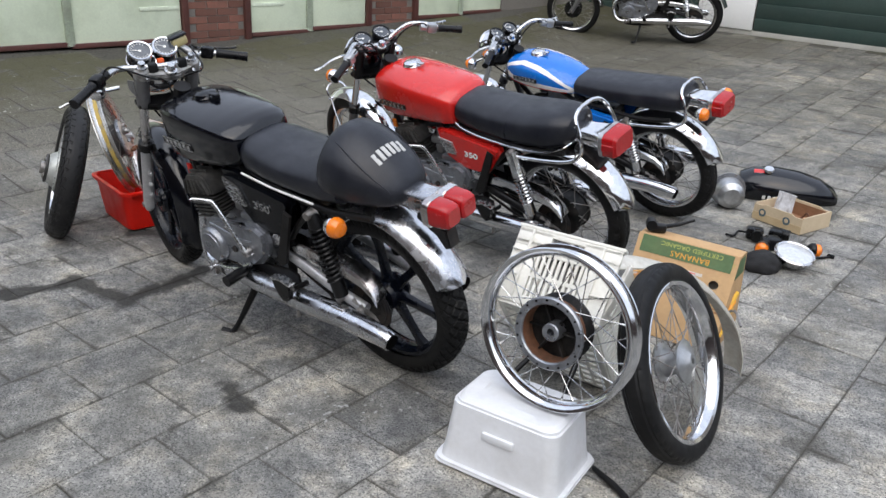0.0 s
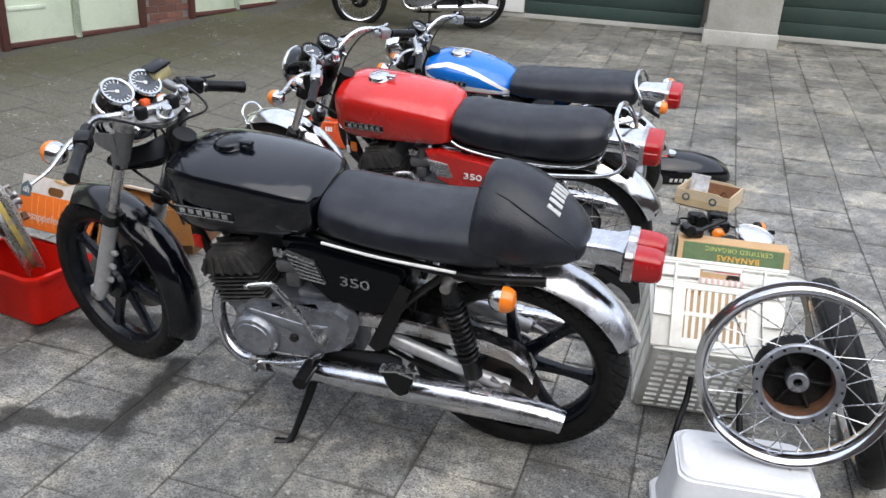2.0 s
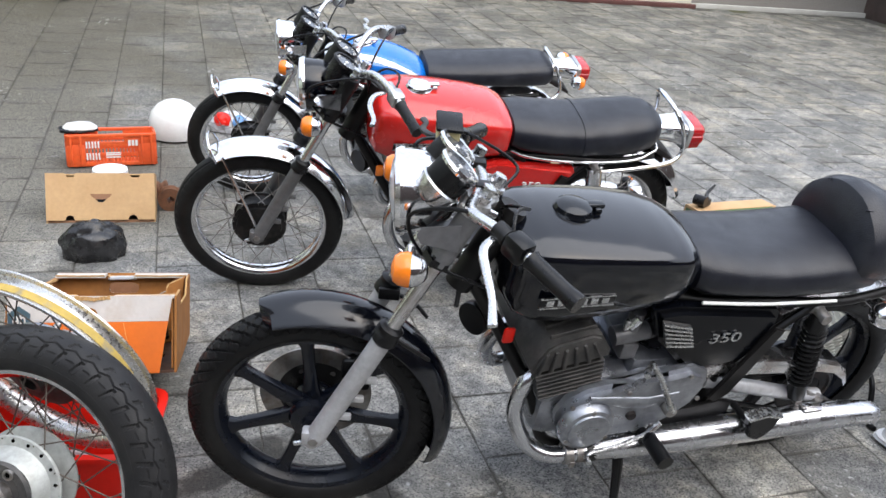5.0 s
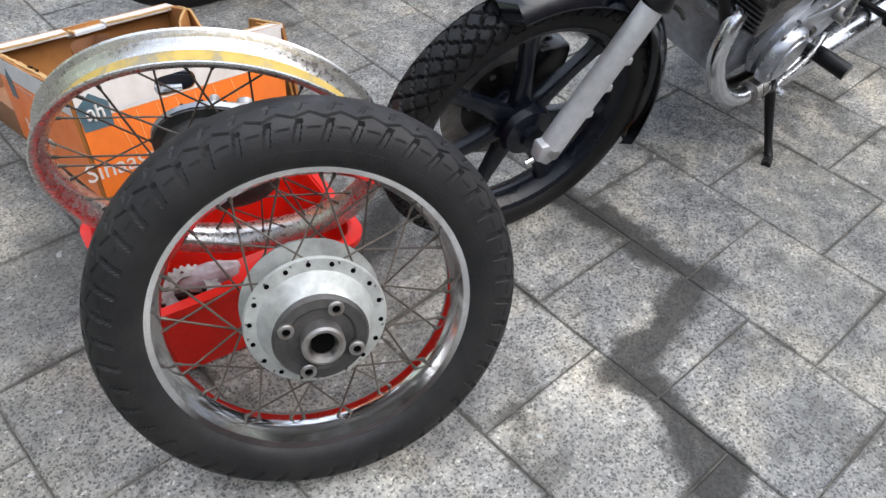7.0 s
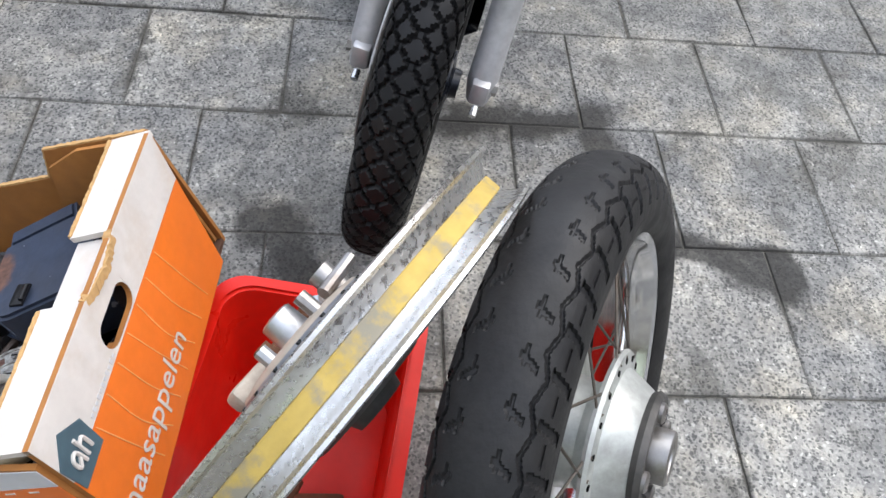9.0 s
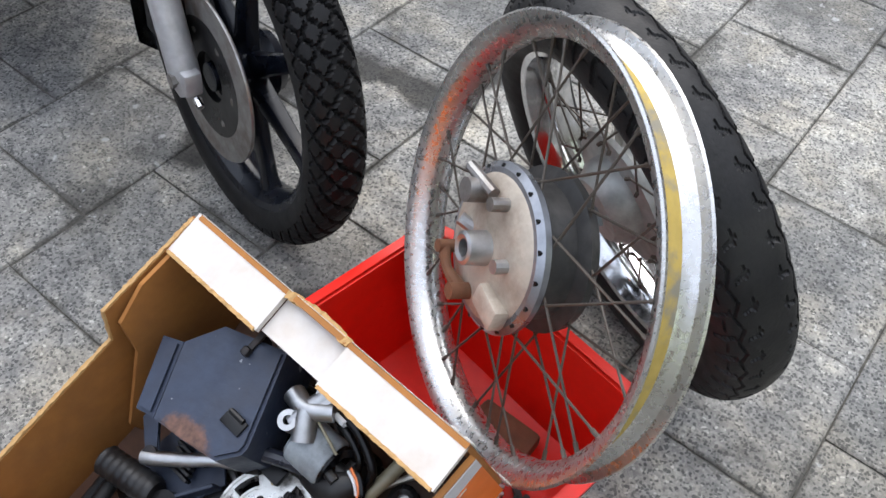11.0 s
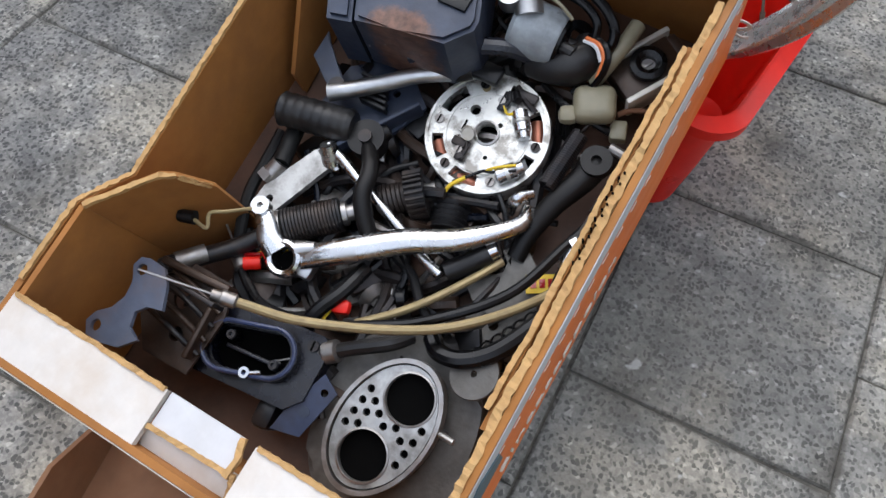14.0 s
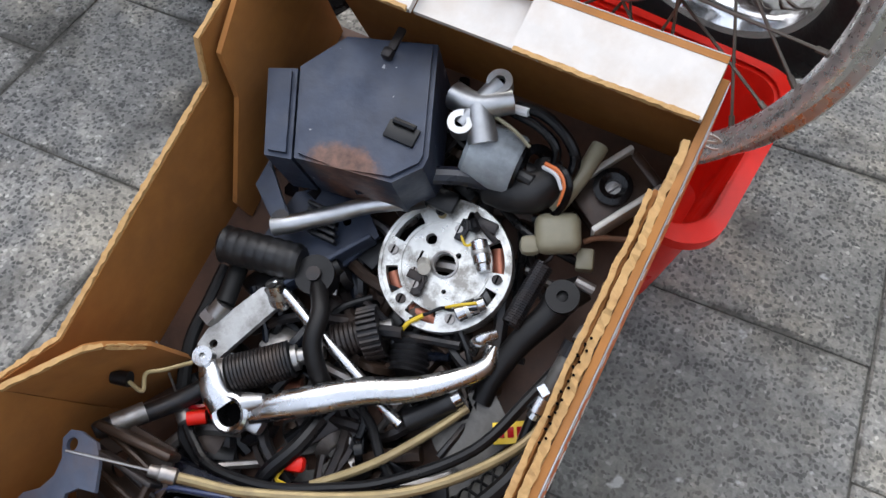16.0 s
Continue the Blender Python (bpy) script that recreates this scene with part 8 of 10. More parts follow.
part("bright_collar", tube([(0.480, 0.044, -0.113), (0.459, 0.059, -0.125)], 0.0091, 14, 1), steel, shaft, "worn bright length")
d0, d1 = Vector((0.399, 0.103, -0.146)), Vector((0.362, 0.146, -0.150))
part("spring", coil(d0, d1, 0.0155, 0.0021, 17), dark_steel, shaft, "dark coil spring")
part("sleeve", tube([d0, d1], 0.0146, 18, 1), dark_steel, shaft)
gd = (d1 - d0).normalized()
part("spring_collar", tube([d0 - gd * 0.010, d0 - gd * 0.002], 0.0165, 18, 1), steel, shaft)
part("spring_collar", tube([d1 + gd * 0.001, d1 + gd * 0.006], 0.0120, 18, 1), steel, shaft)
part("stub", tube([d1 + gd * 0.006, d1 + gd * 0.030], 0.0080, 14, 1), steel, shaft)
gc = Vector((0.309, 0.198, -0.160))
gh = (Vector((0.294, 0.210, -0.160)) - Vector((0.326, 0.170, -0.160))).normalized()
sd = gh.cross(Vector((0, 0, 1))).normalized()
su = gh.cross(sd)
part("gear", tube([gc - gh * 0.009, gc + gh * 0.009], 0.0215, 26, 1), dark_steel, shaft)
for k in range(24):
    a = 2 * math.pi * k / 24
    c = gc + 0.0228 * (math.cos(a) * sd + math.sin(a) * su)
    part("tooth", tube([c - gh * 0.009, c + gh * 0.009], 0.0020, 5, 1), dark_steel, shaft)
part("worm", coil(gc - gh * 0.036, gc - gh * 0.010, 0.0135, 0.0028, 6), dark_steel, shaft)
part("hub", joined(tube([gc + gh * 0.009, gc + gh * 0.020], 0.0090, 14, 1), tube([gc - gh * 0.040, gc - gh * 0.010], 0.0110, 14, 1)), steel, shaft)

peg = inbox("footrest_rubber", "ribbed black rubber footrest on its bracket", "footrest")
q0, q1 = Vector((0.298, 0.038, -0.134)), Vector((0.283, 0.116, -0.136))
pp = [q0 + (q1 - q0) * (k / 24) for k in range(25)]
part("rubber", tube(pp, [0.0145] + [0.0170 if k % 3 else 0.0180 for k in range(23)] + [0.0150], 18, 1), oily_rubber, peg)
pv = Vector((0.287, 0.133, -0.132))
part("pivot", joined(tube([pv - Vector((0, 0, 0.020)), pv], 0.0185, 20, 1), tube([pv - Vector((0, 0, 0.012)), Vector((0.268, 0.147, -0.142))], [0.012, 0.007], 12, 1)), frame_black, peg)
part("bolt", tube([pv, pv + Vector((0, 0, 0.004))], 0.0068, 12, 1), dark_steel, peg)
part("leg", tube([pv - Vector((0, 0, 0.010)), Vector((0.314, 0.156, -0.128)), Vector((0.342, 0.164, -0.126)), Vector((0.362, 0.178, -0.136)), Vector((0.372, 0.188, -0.150))], [0.0085, 0.0085, 0.0085, 0.0085, 0.0080], 12, 6), frame_black, peg, "bent black tube")

rod_a = inbox("aluminium_lever", "bare aluminium rod lever with a black end", "lever")
part("arm", tube([(0.264, 0.077, -0.128), (0.253, 0.095, -0.127), (0.232, 0.123, -0.126), (0.211, 0.149, -0.126), (0.192, 0.180, -0.128)], [0.0092, 0.0086, 0.0080, 0.0078, 0.0078], 14, 4), aluminium, rod_a)
part("joint", joined(tube([(0.192, 0.180, -0.128), (0.183, 0.193, -0.128)], 0.0090, 12, 1), block(0.020, 0.034, 0.010, 0.003, at=(0.177, 0.205, -0.130))), black_satin, rod_a)
bracket_a = inbox("mounting_bracket", "blue-black pressed steel mounting bracket", "bracket", Matrix.Translation(Vector((0.250, 0.108, -0.158))) @ Matrix.Rotation(radians(-35), 4, "Z"))
part("plate", drilled([(-0.055, -0.030), (0.0, -0.048), (0.052, -0.022), (0.047, 0.025), (-0.005, 0.042), (-0.050, 0.032)], [ring_of(0.030, 0.008, 0.0052, n=14), ring_of(-0.030, 0.004, 0.004, n=12)], 0.0, 0.005), grey_blue_steel, bracket_a)
part("flange", block(0.09, 0.005, 0.026, 0.002, at=(0, 0.034, 0.012)), grey_blue_steel, bracket_a)

coil_can = inbox("ignition_coil", "grey metal coil can with a silver clamp", "ignition coil")
ca, cb = Vector((0.130, 0.218, -0.105)), Vector((0.129, 0.257, -0.110))
cdir = (cb - ca).normalized()
part("can", tube([ca - cdir * 0.004, ca, cb, cb + cdir * 0.003], [0.0240, 0.0275, 0.0275, 0.0255], 32, 1), pale_can, coil_can)
part("cap", tube([cb + cdir * 0.002, cb + cdir * 0.006, cb + cdir * 0.009], [0.0245, 0.0235, 0.012], 24, 1), black_plastic, coil_can)
part("terminal", joined(tube([cb + cdir * 0.008, cb + cdir * 0.022], 0.0085, 14, 1), tube([cb + cdir * 0.008 + Vector((0.008, 0, 0.010)), cb + cdir * 0.020 + Vector((0.010, 0.002, 0.012))], 0.0060, 10, 1)), oily_rubber, coil_can)
e1, e2, e3 = Vector((0.079, 0.222, -0.075)), Vector((0.124, 0.207, -0.078)), Vector((0.101, 0.189, -0.080))
ec = Vector((0.103, 0.213, -0.075))
cl = part("clamp", joined(tube([e3, ec, Vector((0.087, 0.237, -0.078))], [0.0125, 0.0105, 0.0115], 14, 3), tube([ec, e2], [0.009, 0.007], 12, 1), tube([ec, e1], [0.009, 0.010], 12, 1), tube([ec, ca + cdir * 0.012 + Vector((0, 0, 0.022))], [0.011, 0.014], 12, 1)), aluminium, coil_can, "silver cast clamp")
for e in (e1, e2):
    part("eye", lathe([(0.0052, -0.008), (0.0110, -0.008), (0.0112, 0.008), (0.0052, 0.008)], 20, True), aluminium, cl, at=Matrix.Translation(e) @ L90)
    # black plug for the shade inside the eye
    part("eye_hollow_shade", tube([e - Vector((0, 0, 0.004)), e + Vector((0, 0, 0.002))], 0.0054, 14, 1), hollow_shade, cl)
part("lead", tube([(0.084, 0.240, -0.090), (0.086, 0.267, -0.084), (0.096, 0.292, -0.088), (0.109, 0.305, -0.098), (0.129, 0.303, -0.112)], 0.0050, 10, 6), black_plastic, coil_can)
part("lead", tube([(0.091, 0.238, -0.092), (0.096, 0.266, -0.088), (0.106, 0.286, -0.094), (0.123, 0.289, -0.108)], 0.0042, 10, 6), black_plastic, coil_can)
part("white_tip", tube([(0.089, 0.237, -0.088), (0.089, 0.253, -0.084)], 0.0042, 8, 1), white_plastic, coil_can)
part("strap", tube([(0.105, 0.230, -0.080), (0.111, 0.251, -0.078), (0.117, 0.267, -0.084)], 0.0017, 6, 4), aged_plastic, coil_can, "thin pale cord")
boot = inbox("rubber_boot", "greasy black rubber boot over a cable end", "boot")
part("body", tube([(0.155, 0.241, -0.125), (0.151, 0.261, -0.120), (0.142, 0.278, -0.118), (0.128, 0.286, -0.118), (0.111, 0.281, -0.118)], [0.011, 0.016, 0.020, 0.018, 0.012], 16, 4), oily_rubber, boot)
part("ring", lathe([(0.012, -0.005), (0.020, -0.005), (0.020, 0.005), (0.012, 0.005)], 22, True), black_plastic, boot, at=Matrix.Translation(Vector((0.122, 0.273, -0.112))) @ Matrix.Rotation(radians(50), 4, "X"))
wire_o = inbox("wire_bundle", "short bundle of orange and black wires", "wires")
part("orange_wire", tube([(0.118, 0.282, -0.104), (0.122, 0.297, -0.098), (0.131, 0.306, -0.102), (0.145, 0.307, -0.115)], 0.0026, 6, 6), orange_wire, wire_o)
part("white_wire", tube([(0.122, 0.281, -0.103), (0.126, 0.295, -0.098), (0.134, 0.304, -0.104)], 0.0018, 6, 6), white_plastic, wire_o)
part("black_wire", tube([(0.115, 0.283, -0.104), (0.121, 0.301, -0.097), (0.133, 0.310, -0.103), (0.151, 0.306, -0.120), (0.161, 0.289, -0.130)], 0.0034, 6, 6), black_plastic, wire_o)
conn = inbox("connector_block", "dull beige plastic connector block", "connector", Matrix.Translation(Vector((0.164, 0.314, -0.128))) @ Matrix.Rotation(radians(26), 4, "Z"))
part("body", joined(block(0.036, 0.040, 0.022, 0.009, segments=3), block(0.018, 0.018, 0.014, 0.006, at=(0.010, -0.024, 0.0))), aged_plastic, conn)
conn_b = inbox("connector_block", "small grey-white plastic connector block", "connector", Matrix.Translation(Vector((0.172, 0.343, -0.145))) @ Matrix.Rotation(radians(20), 4, "Z"))
part("body", block(0.020, 0.016, 0.014, 0.003), aged_plastic, conn_b)
clampb = inbox("bar_clamp", "brown pressed bar clamp with a dark bush", "clamp", Matrix.Translation(Vector((0.108, 0.340, -0.140))) @ Matrix.Rotation(radians(-32), 4, "Z"))
part("body", block(0.066, 0.050, 0.020, 0.004), brown_steel, clampb)
for s in (-1, 1):
    part("rail", block(0.072, 0.006, 0.030, 0.002, at=(0, s * 0.022, 0.002)), pale_alloy, clampb, "worn pale rail")
part("tab", block(0.010, 0.040, 0.026, 0.003, at=(-0.035, 0.002, -0.002)), brown_steel, clampb)
part("bush", lathe([(0.0065, 0.008), (0.0105, 0.012), (0.0165, 0.013), (0.0170, 0.020), (0.0120, 0.0215), (0.0070, 0.019)], 28, True), black_plastic, clampb, at=L90)
part("bolt", joined(tube([(0, 0, 0.008), (0, 0, 0.014)], 0.0068, 14, 1), block(0.011, 0.003, 0.003, 0.0005, at=(0, 0, 0.0155))), steel, clampb)
tube_w = inbox("clear_tube", "yellowed clear plastic tube", "tube")
part("body", tube([(0.082, 0.316, -0.112), (0.104, 0.314, -0.112), (0.127, 0.309, -0.116), (0.143, 0.302, -0.130)], 0.0078, 12, 4), aged_plastic, tube_w)


def cable(label, pts, r, material, ends=True):
    c = inbox("control_cable", label, "cable")
    part("sheath", tube(pts, r, 10, 7), material, c)
    if ends:
        a, b = Vector(pts[0]), Vector(pts[1])
        d = (a - b).normalized()
        part("ferrule", tube([a - d * 0.010, a - d * 0.008, a + d * 0.004, a + d * 0.006, a + d * 0.013], [r, r * 1.55, r * 1.55, r * 1.2, r * 1.1], 12, 1), steel, c)
        part("inner_wire", tube([a, a + d * 0.03, a + d * 0.075 + Vector((0, 0, 0.004))], 0.0012, 6, 4), steel, c)
    return c


cable("long brass-coloured control cable", [(0.485, 0.126, -0.075), (0.481, 0.144, -0.082), (0.472, 0.181, -0.095), (0.449, 0.235, -0.108), (0.421, 0.286, -0.116), (0.392, 0.321, -0.122), (0.357, 0.351, -0.128), (0.326, 0.368, -0.135), (0.280, 0.378, -0.145)], 0.0044, brass)
cable("second brass-coloured control cable", [(0.447, 0.219, -0.135), (0.421, 0.246, -0.138), (0.396, 0.267, -0.140), (0.363, 0.289, -0.144), (0.331, 0.307, -0.150)], 0.0040, brass, False)
cable("black rubber covered control cable", [(0.449, 0.080, -0.150), (0.465, 0.102, -0.148), (0.475, 0.132, -0.142), (0.465, 0.187, -0.135), (0.441, 0.236, -0.130), (0.413, 0.279, -0.128), (0.359, 0.330, -0.128), (0.297, 0.353, -0.132), (0.242, 0.370, -0.136)], 0.0050, black_plastic)
cable("thick black hose in the carton", [(0.424, 0.286, -0.140), (0.433, 0.300, -0.134), (0.429, 0.323, -0.128), (0.409, 0.346, -0.124), (0.372, 0.365, -0.124), (0.332, 0.377, -0.128)], 0.0085, black_plastic, False)
cable("blue-black rubber hose in the carton", [(0.203, 0.138, -0.108), (0.186, 0.164, -0.102), (0.172, 0.190, -0.100), (0.158, 0.220, -0.104), (0.150, 0.242, -0.116)], 0.0082, blue_hose, False)
cable("black hose with a fitting", [(0.481, 0.211, -0.138), (0.466, 0.232, -0.132), (0.448, 0.258, -0.130), (0.432, 0.270, -0.140)], 0.0070, oily_rubber)
cable("black sleeved cable in the carton", [(0.396, 0.196, -0.150), (0.425, 0.191, -0.142), (0.456, 0.178, -0.142), (0.477, 0.176, -0.150)], 0.0075, black_plastic, False)
cable("thin dark cable beside the stator plate", [(0.280, 0.182, -0.162), (0.301, 0.162, -0.158), (0.323, 0.155, -0.162), (0.342, 0.158, -0.168)], 0.0036, black_plastic, False)
cable("slim black cable along the printed side", [(0.232, 0.370, -0.140), (0.265, 0.365, -0.138), (0.311, 0.360, -0.142), (0.358, 0.362, -0.150)], 0.0045, black_plastic)
cable("black hose along the brown side", [(0.315, 0.040, -0.158), (0.352, 0.046, -0.152), (0.388, 0.049, -0.152), (0.428, 0.063, -0.156), (0.451, 0.078, -0.164)], 0.0062, rubber, False)
cable("greasy black cable across the carton", [(0.372, 0.210, -0.165), (0.381, 0.236, -0.158), (0.402, 0.259, -0.152), (0.418, 0.283, -0.155)], 0.0046, rubber, False)
cable("thin black cable in the carton", [(0.394, 0.183, -0.168), (0.365, 0.206, -0.162), (0.379, 0.228, -0.160), (0.407, 0.231, -0.164)], 0.004, black_plastic, False)
cable("black wire by the connector blocks", [(0.159, 0.258, -0.142), (0.172, 0.289, -0.138), (0.176, 0.323, -0.140), (0.176, 0.349, -0.148)], 0.0040, black_plastic, False)
cable("brown stained wire by the printed side", [(0.140, 0.377, -0.135), (0.151, 0.347, -0.135), (0.159, 0.336, -0.138)], 0.0026, rust, False)

carb = inbox("carburettor_body", "blue-black carburettor body with an oval gasket face", "carburettor", Matrix.Translation(Vector((0.515, 0.148, -0.130))) @ Matrix.Rotation(radians(6), 4, "Z"))
ov_t = radians(12)
part("body", drilled([(-0.036, -0.066), (0.030, -0.070), (0.037, -0.060), (0.036, 0.050), (0.022, 0.064), (-0.030, 0.068), (-0.038, 0.058)], [stadium(0, 0, 0.021, 0.0195, ov_t)], -0.050, -0.002), navy_black, carb)
part("rim", drilled(stadium(0, 0, 0.022, 0.0255, ov_t), [stadium(0, 0, 0.0215, 0.0200, ov_t)], -0.004, 0.010), navy_black, carb, "raised oval rim")
# the rim's bluish sheen, laid on as a blue line
part("lip", tube([(x, y, 0.010) for x, y in stadium(0, 0, 0.0218, 0.0228, ov_t, 36)] + [(x, y, 0.010) for x, y in stadium(0, 0, 0.0218, 0.0228, ov_t, 36)[:1]], 0.0022, 8, 1), blue_sheen, carb, "rim edge with a painted blue sheen")
# black floor of the oval, its shade put in as colour
part("well_shade", plate(stadium(0, 0, 0.021, 0.0192, ov_t), 0.002, "z", -0.020), hollow_shade, carb)
part("partition", joined(block(0.004, 0.056, 0.018, 0.001, at=(0.004, 0.002, -0.010)), tube([(-0.006, -0.024, -0.018), (-0.006, -0.024, 0.002)], 0.0048, 12, 1), tube([(0.004, 0.026, -0.018), (0.004, 0.026, 0.002)], 0.0048, 12, 1)), navy_black, carb)
for px, py in ((-0.006, -0.024), (0.004, 0.026)):
    part("jet_hole", lathe([(0.0018, 0.0), (0.0042, 0.0), (0.0042, 0.0036), (0.0018, 0.0036)], 14, True), dark_steel, carb, at=shift(px, py, 0.001) @ L90)
part("wire_eye", lathe([(0.0024, 0.0), (0.0052, 0.0), (0.0052, 0.0022), (0.0024, 0.0022)], 16, True), bright_steel, carb, "bright ring terminal", at=shift(0.020, 0.008, 0.012) @ L90)
part("wire_end", tube([(0.018, 0.013, 0.013), (0.014, 0.022, 0.013)], 0.0017, 6, 1), bright_steel, carb)
for px, py in ((-0.030, -0.055), (0.028, -0.058), (-0.026, 0.052)):
    screw_on(carb, px, py, -0.002, 0.0055, dark_steel)
part("side_lug", block(0.024, 0.030, 0.024, 0.006, at=(0.010, -0.078, -0.018)), dark_steel, carb)
part("side_lug", tube([(-0.018, -0.074, -0.012), (-0.018, -0.086, -0.008)], 0.0065, 12, 1), dark_steel, carb)
part("side_lug", block(0.030, 0.020, 0.030, 0.006, at=(0.046, 0.030, -0.030)), dark_steel, carb)
brk2 = inbox("steel_bracket", "blue-grey drilled steel bracket", "bracket", Matrix.Translation(Vector((0.531, 0.047, -0.072))) @ Matrix.Rotation(radians(8), 4, "X"))
part("plate", drilled([(-0.043, -0.001), (-0.040, -0.010), (-0.031, -0.013), (-0.018, -0.004), (-0.004, -0.002), (0.010, -0.008), (0.020, -0.020), (0.031, -0.024), (0.041, -0.016), (0.041, 0.000), (0.036, 0.020), (0.022, 0.034), (0.016, 0.020), (0.003, 0.016), (-0.006, 0.024), (-0.010, 0.040), (-0.030, 0.030), (-0.042, 0.018)], [ring_of(-0.031, -0.002, 0.0054, n=16), ring_of(0.030, -0.012, 0.0054, n=16)], -0.002, 0.002), blue_grey_plate, brk2)
part("bent_edge", block(0.004, 0.060, 0.018, 0.001, at=(-0.036, 0.050, -0.008)), dark_steel, brk2)
oil_box = inbox("chain_cover", "brown oil-soaked pressed steel cover", "cover", Matrix.Translation(Vector((0.514, 0.087, -0.118))) @ Matrix.Rotation(radians(4), 4, "Z"))
part("plate", drilled([(-0.045, -0.045), (0.020, -0.050), (0.048, -0.030), (0.050, 0.020), (-0.010, 0.028), (-0.040, 0.020)], [ring_of(-0.010, -0.020, 0.011, 0.008, 0.4, 18), ring_of(0.022, -0.008, 0.007, n=14)], -0.004, 0.0), brown_steel, oil_box)
part("folded_edge", joined(block(0.008, 0.075, 0.024, 0.003, at=(-0.034, -0.010, 0.008)), block(0.050, 0.006, 0.016, 0.002, at=(0.012, 0.016, 0.006))), brown_steel, oil_box)
for k in range(4):
    part("strap", tube([(-0.030 + 0.014 * k, -0.044, 0.004), (-0.024 + 0.014 * k, -0.010, 0.010 + 0.002 * k), (-0.012 + 0.014 * k, 0.022, 0.002)], 0.0028, 8, 4), (brown_steel, dark_steel)[k % 2], oil_box)
brk3 = inbox("bent_bracket", "dark blue bent steel bracket", "bracket", Matrix.Translation(Vector((0.534, 0.219, -0.140))) @ Matrix.Rotation(radians(-8), 4, "Z") @ Matrix.Rotation(radians(-10), 4, "X"))
part("plate", drilled([(-0.034, -0.006), (-0.026, 0.014), (0.024, 0.010), (0.034, -0.016), (0.004, -0.014)], [ring_of(-0.020, 0.004, 0.0036, n=12)], -0.002, 0.002), navy_steel, brk3)
part("tab", block(0.056, 0.004, 0.030, 0.001, at=(0.0, -0.014, -0.014)), navy_steel, brk3)
part("rivet", tube([(0.004, 0.0, 0.002), (0.004, 0.0, 0.0035)], 0.005, 12, 1), grey_blue_steel, brk3)

wash = inbox("flat_washer", "large flat grey washer", "washer", Matrix.Translation(Vector((0.435, 0.338, -0.130))) @ Matrix.Rotation(radians(14), 4, "X"))
part("disc", lathe([(0.003, -0.002), (0.0225, -0.002), (0.0232, 0), (0.0225, 0.002), (0.003, 0.002)], 40, True), greasy_cast, wash, at=L90)
red_cap = inbox("bottle_cap", "small red plastic cap with a wire", "cap", Matrix.Translation(Vector((0.440, 0.194, -0.150))) @ Matrix.Rotation(radians(20), 4, "Z"))
part("body", block(0.014, 0.018, 0.013, 0.004), red_plastic, red_cap)
part("wire", tube([(0.004, -0.010, 0), (0.014, -0.014, 0.002), (0.018, -0.006, 0.0)], 0.0020, 6, 5), yellow_mark, red_cap)
part("wire", tube([(0.006, -0.012, -0.001), (0.017, -0.015, 0.0), (0.021, -0.004, -0.002)], 0.0020, 6, 5), black_plastic, red_cap)
tag = inbox("yellow_label", "small yellow card tag with red marks", "tag", Matrix.Translation(Vector((0.333, 0.349, -0.148))) @ Matrix.Rotation(radians(-60), 4, "Z") @ Matrix.Rotation(radians(14), 4, "X"))
part("card", block(0.030, 0.019, 0.0015, 0.0005), yellow_mark, tag)
for k in range(3):
    part("bar", block(0.0055, 0.009, 0.0008, at=((k - 1) * 0.008, 0, 0.001)), lens_red, tag)
arm_d = inbox("dark_lever", "dark oily steel lever arm", "lever")
part("arm", tube([(0.195, 0.353, -0.142), (0.213, 0.340, -0.140), (0.231, 0.336, -0.140), (0.263, 0.323, -0.144), (0.295, 0.315, -0.150), (0.321, 0.314, -0.158)], [0.012, 0.015, 0.013, 0.011, 0.010, 0.009], 14, 5, None, 0.7), frame_black, arm_d)
part("fork_eye", lathe([(0.005, -0.007), (0.0145, -0.007), (0.0145, 0.007), (0.005, 0.007)], 22, True), frame_black, arm_d, at=Matrix.Translation(Vector((0.213, 0.341, -0.132))) @ L90)
part("pin", tube([(0.195, 0.345, -0.130), (0.196, 0.362, -0.132)], 0.0050, 10, 1), steel, arm_d)
spr = inbox("tension_spring", "dark tension spring with hooked ends", "spring")
part("coil", coil(Vector((0.192, 0.314, -0.138)), Vector((0.252, 0.310, -0.138)), 0.0072, 0.0017, 26, 10), dark_steel, spr)
part("core", tube([(0.195, 0.313, -0.138), (0.249, 0.311, -0.138)], 0.0058, 10, 1), black_plastic, spr)
part("hook", tube([(0.190, 0.314, -0.138), (0.184, 0.317, -0.134), (0.178, 0.318, -0.134)], 0.0017, 6, 4), dark_steel, spr)
hook = inbox("chrome_hook", "bent bright chrome hook", "hook")
part("body", tube([(0.287, 0.290, -0.150), (0.281, 0.291, -0.136), (0.275, 0.295, -0.130), (0.265, 0.304, -0.134)], [0.0045, 0.0055, 0.0055, 0.0045], 10, 6, None, 0.7), bright_steel, hook)
u_plate = inbox("notched_plate", "dull grey plate with a round notch", "plate", Matrix.Translation(Vector((0.349, 0.313, -0.160))) @ Matrix.Rotation(radians(-32), 4, "Z"))
part("plate", drilled([(-0.040, -0.026), (-0.018, -0.026), (-0.016, -0.014), (-0.008, -0.008), (0.002, -0.010), (0.008, -0.018), (0.010, -0.026), (0.026, -0.026), (0.030, 0.000), (0.020, 0.030), (-0.034, 0.028)], [ring_of(-0.024, 0.012, 0.004, n=12)], -0.002, 0.002), greasy_cast, u_plate)
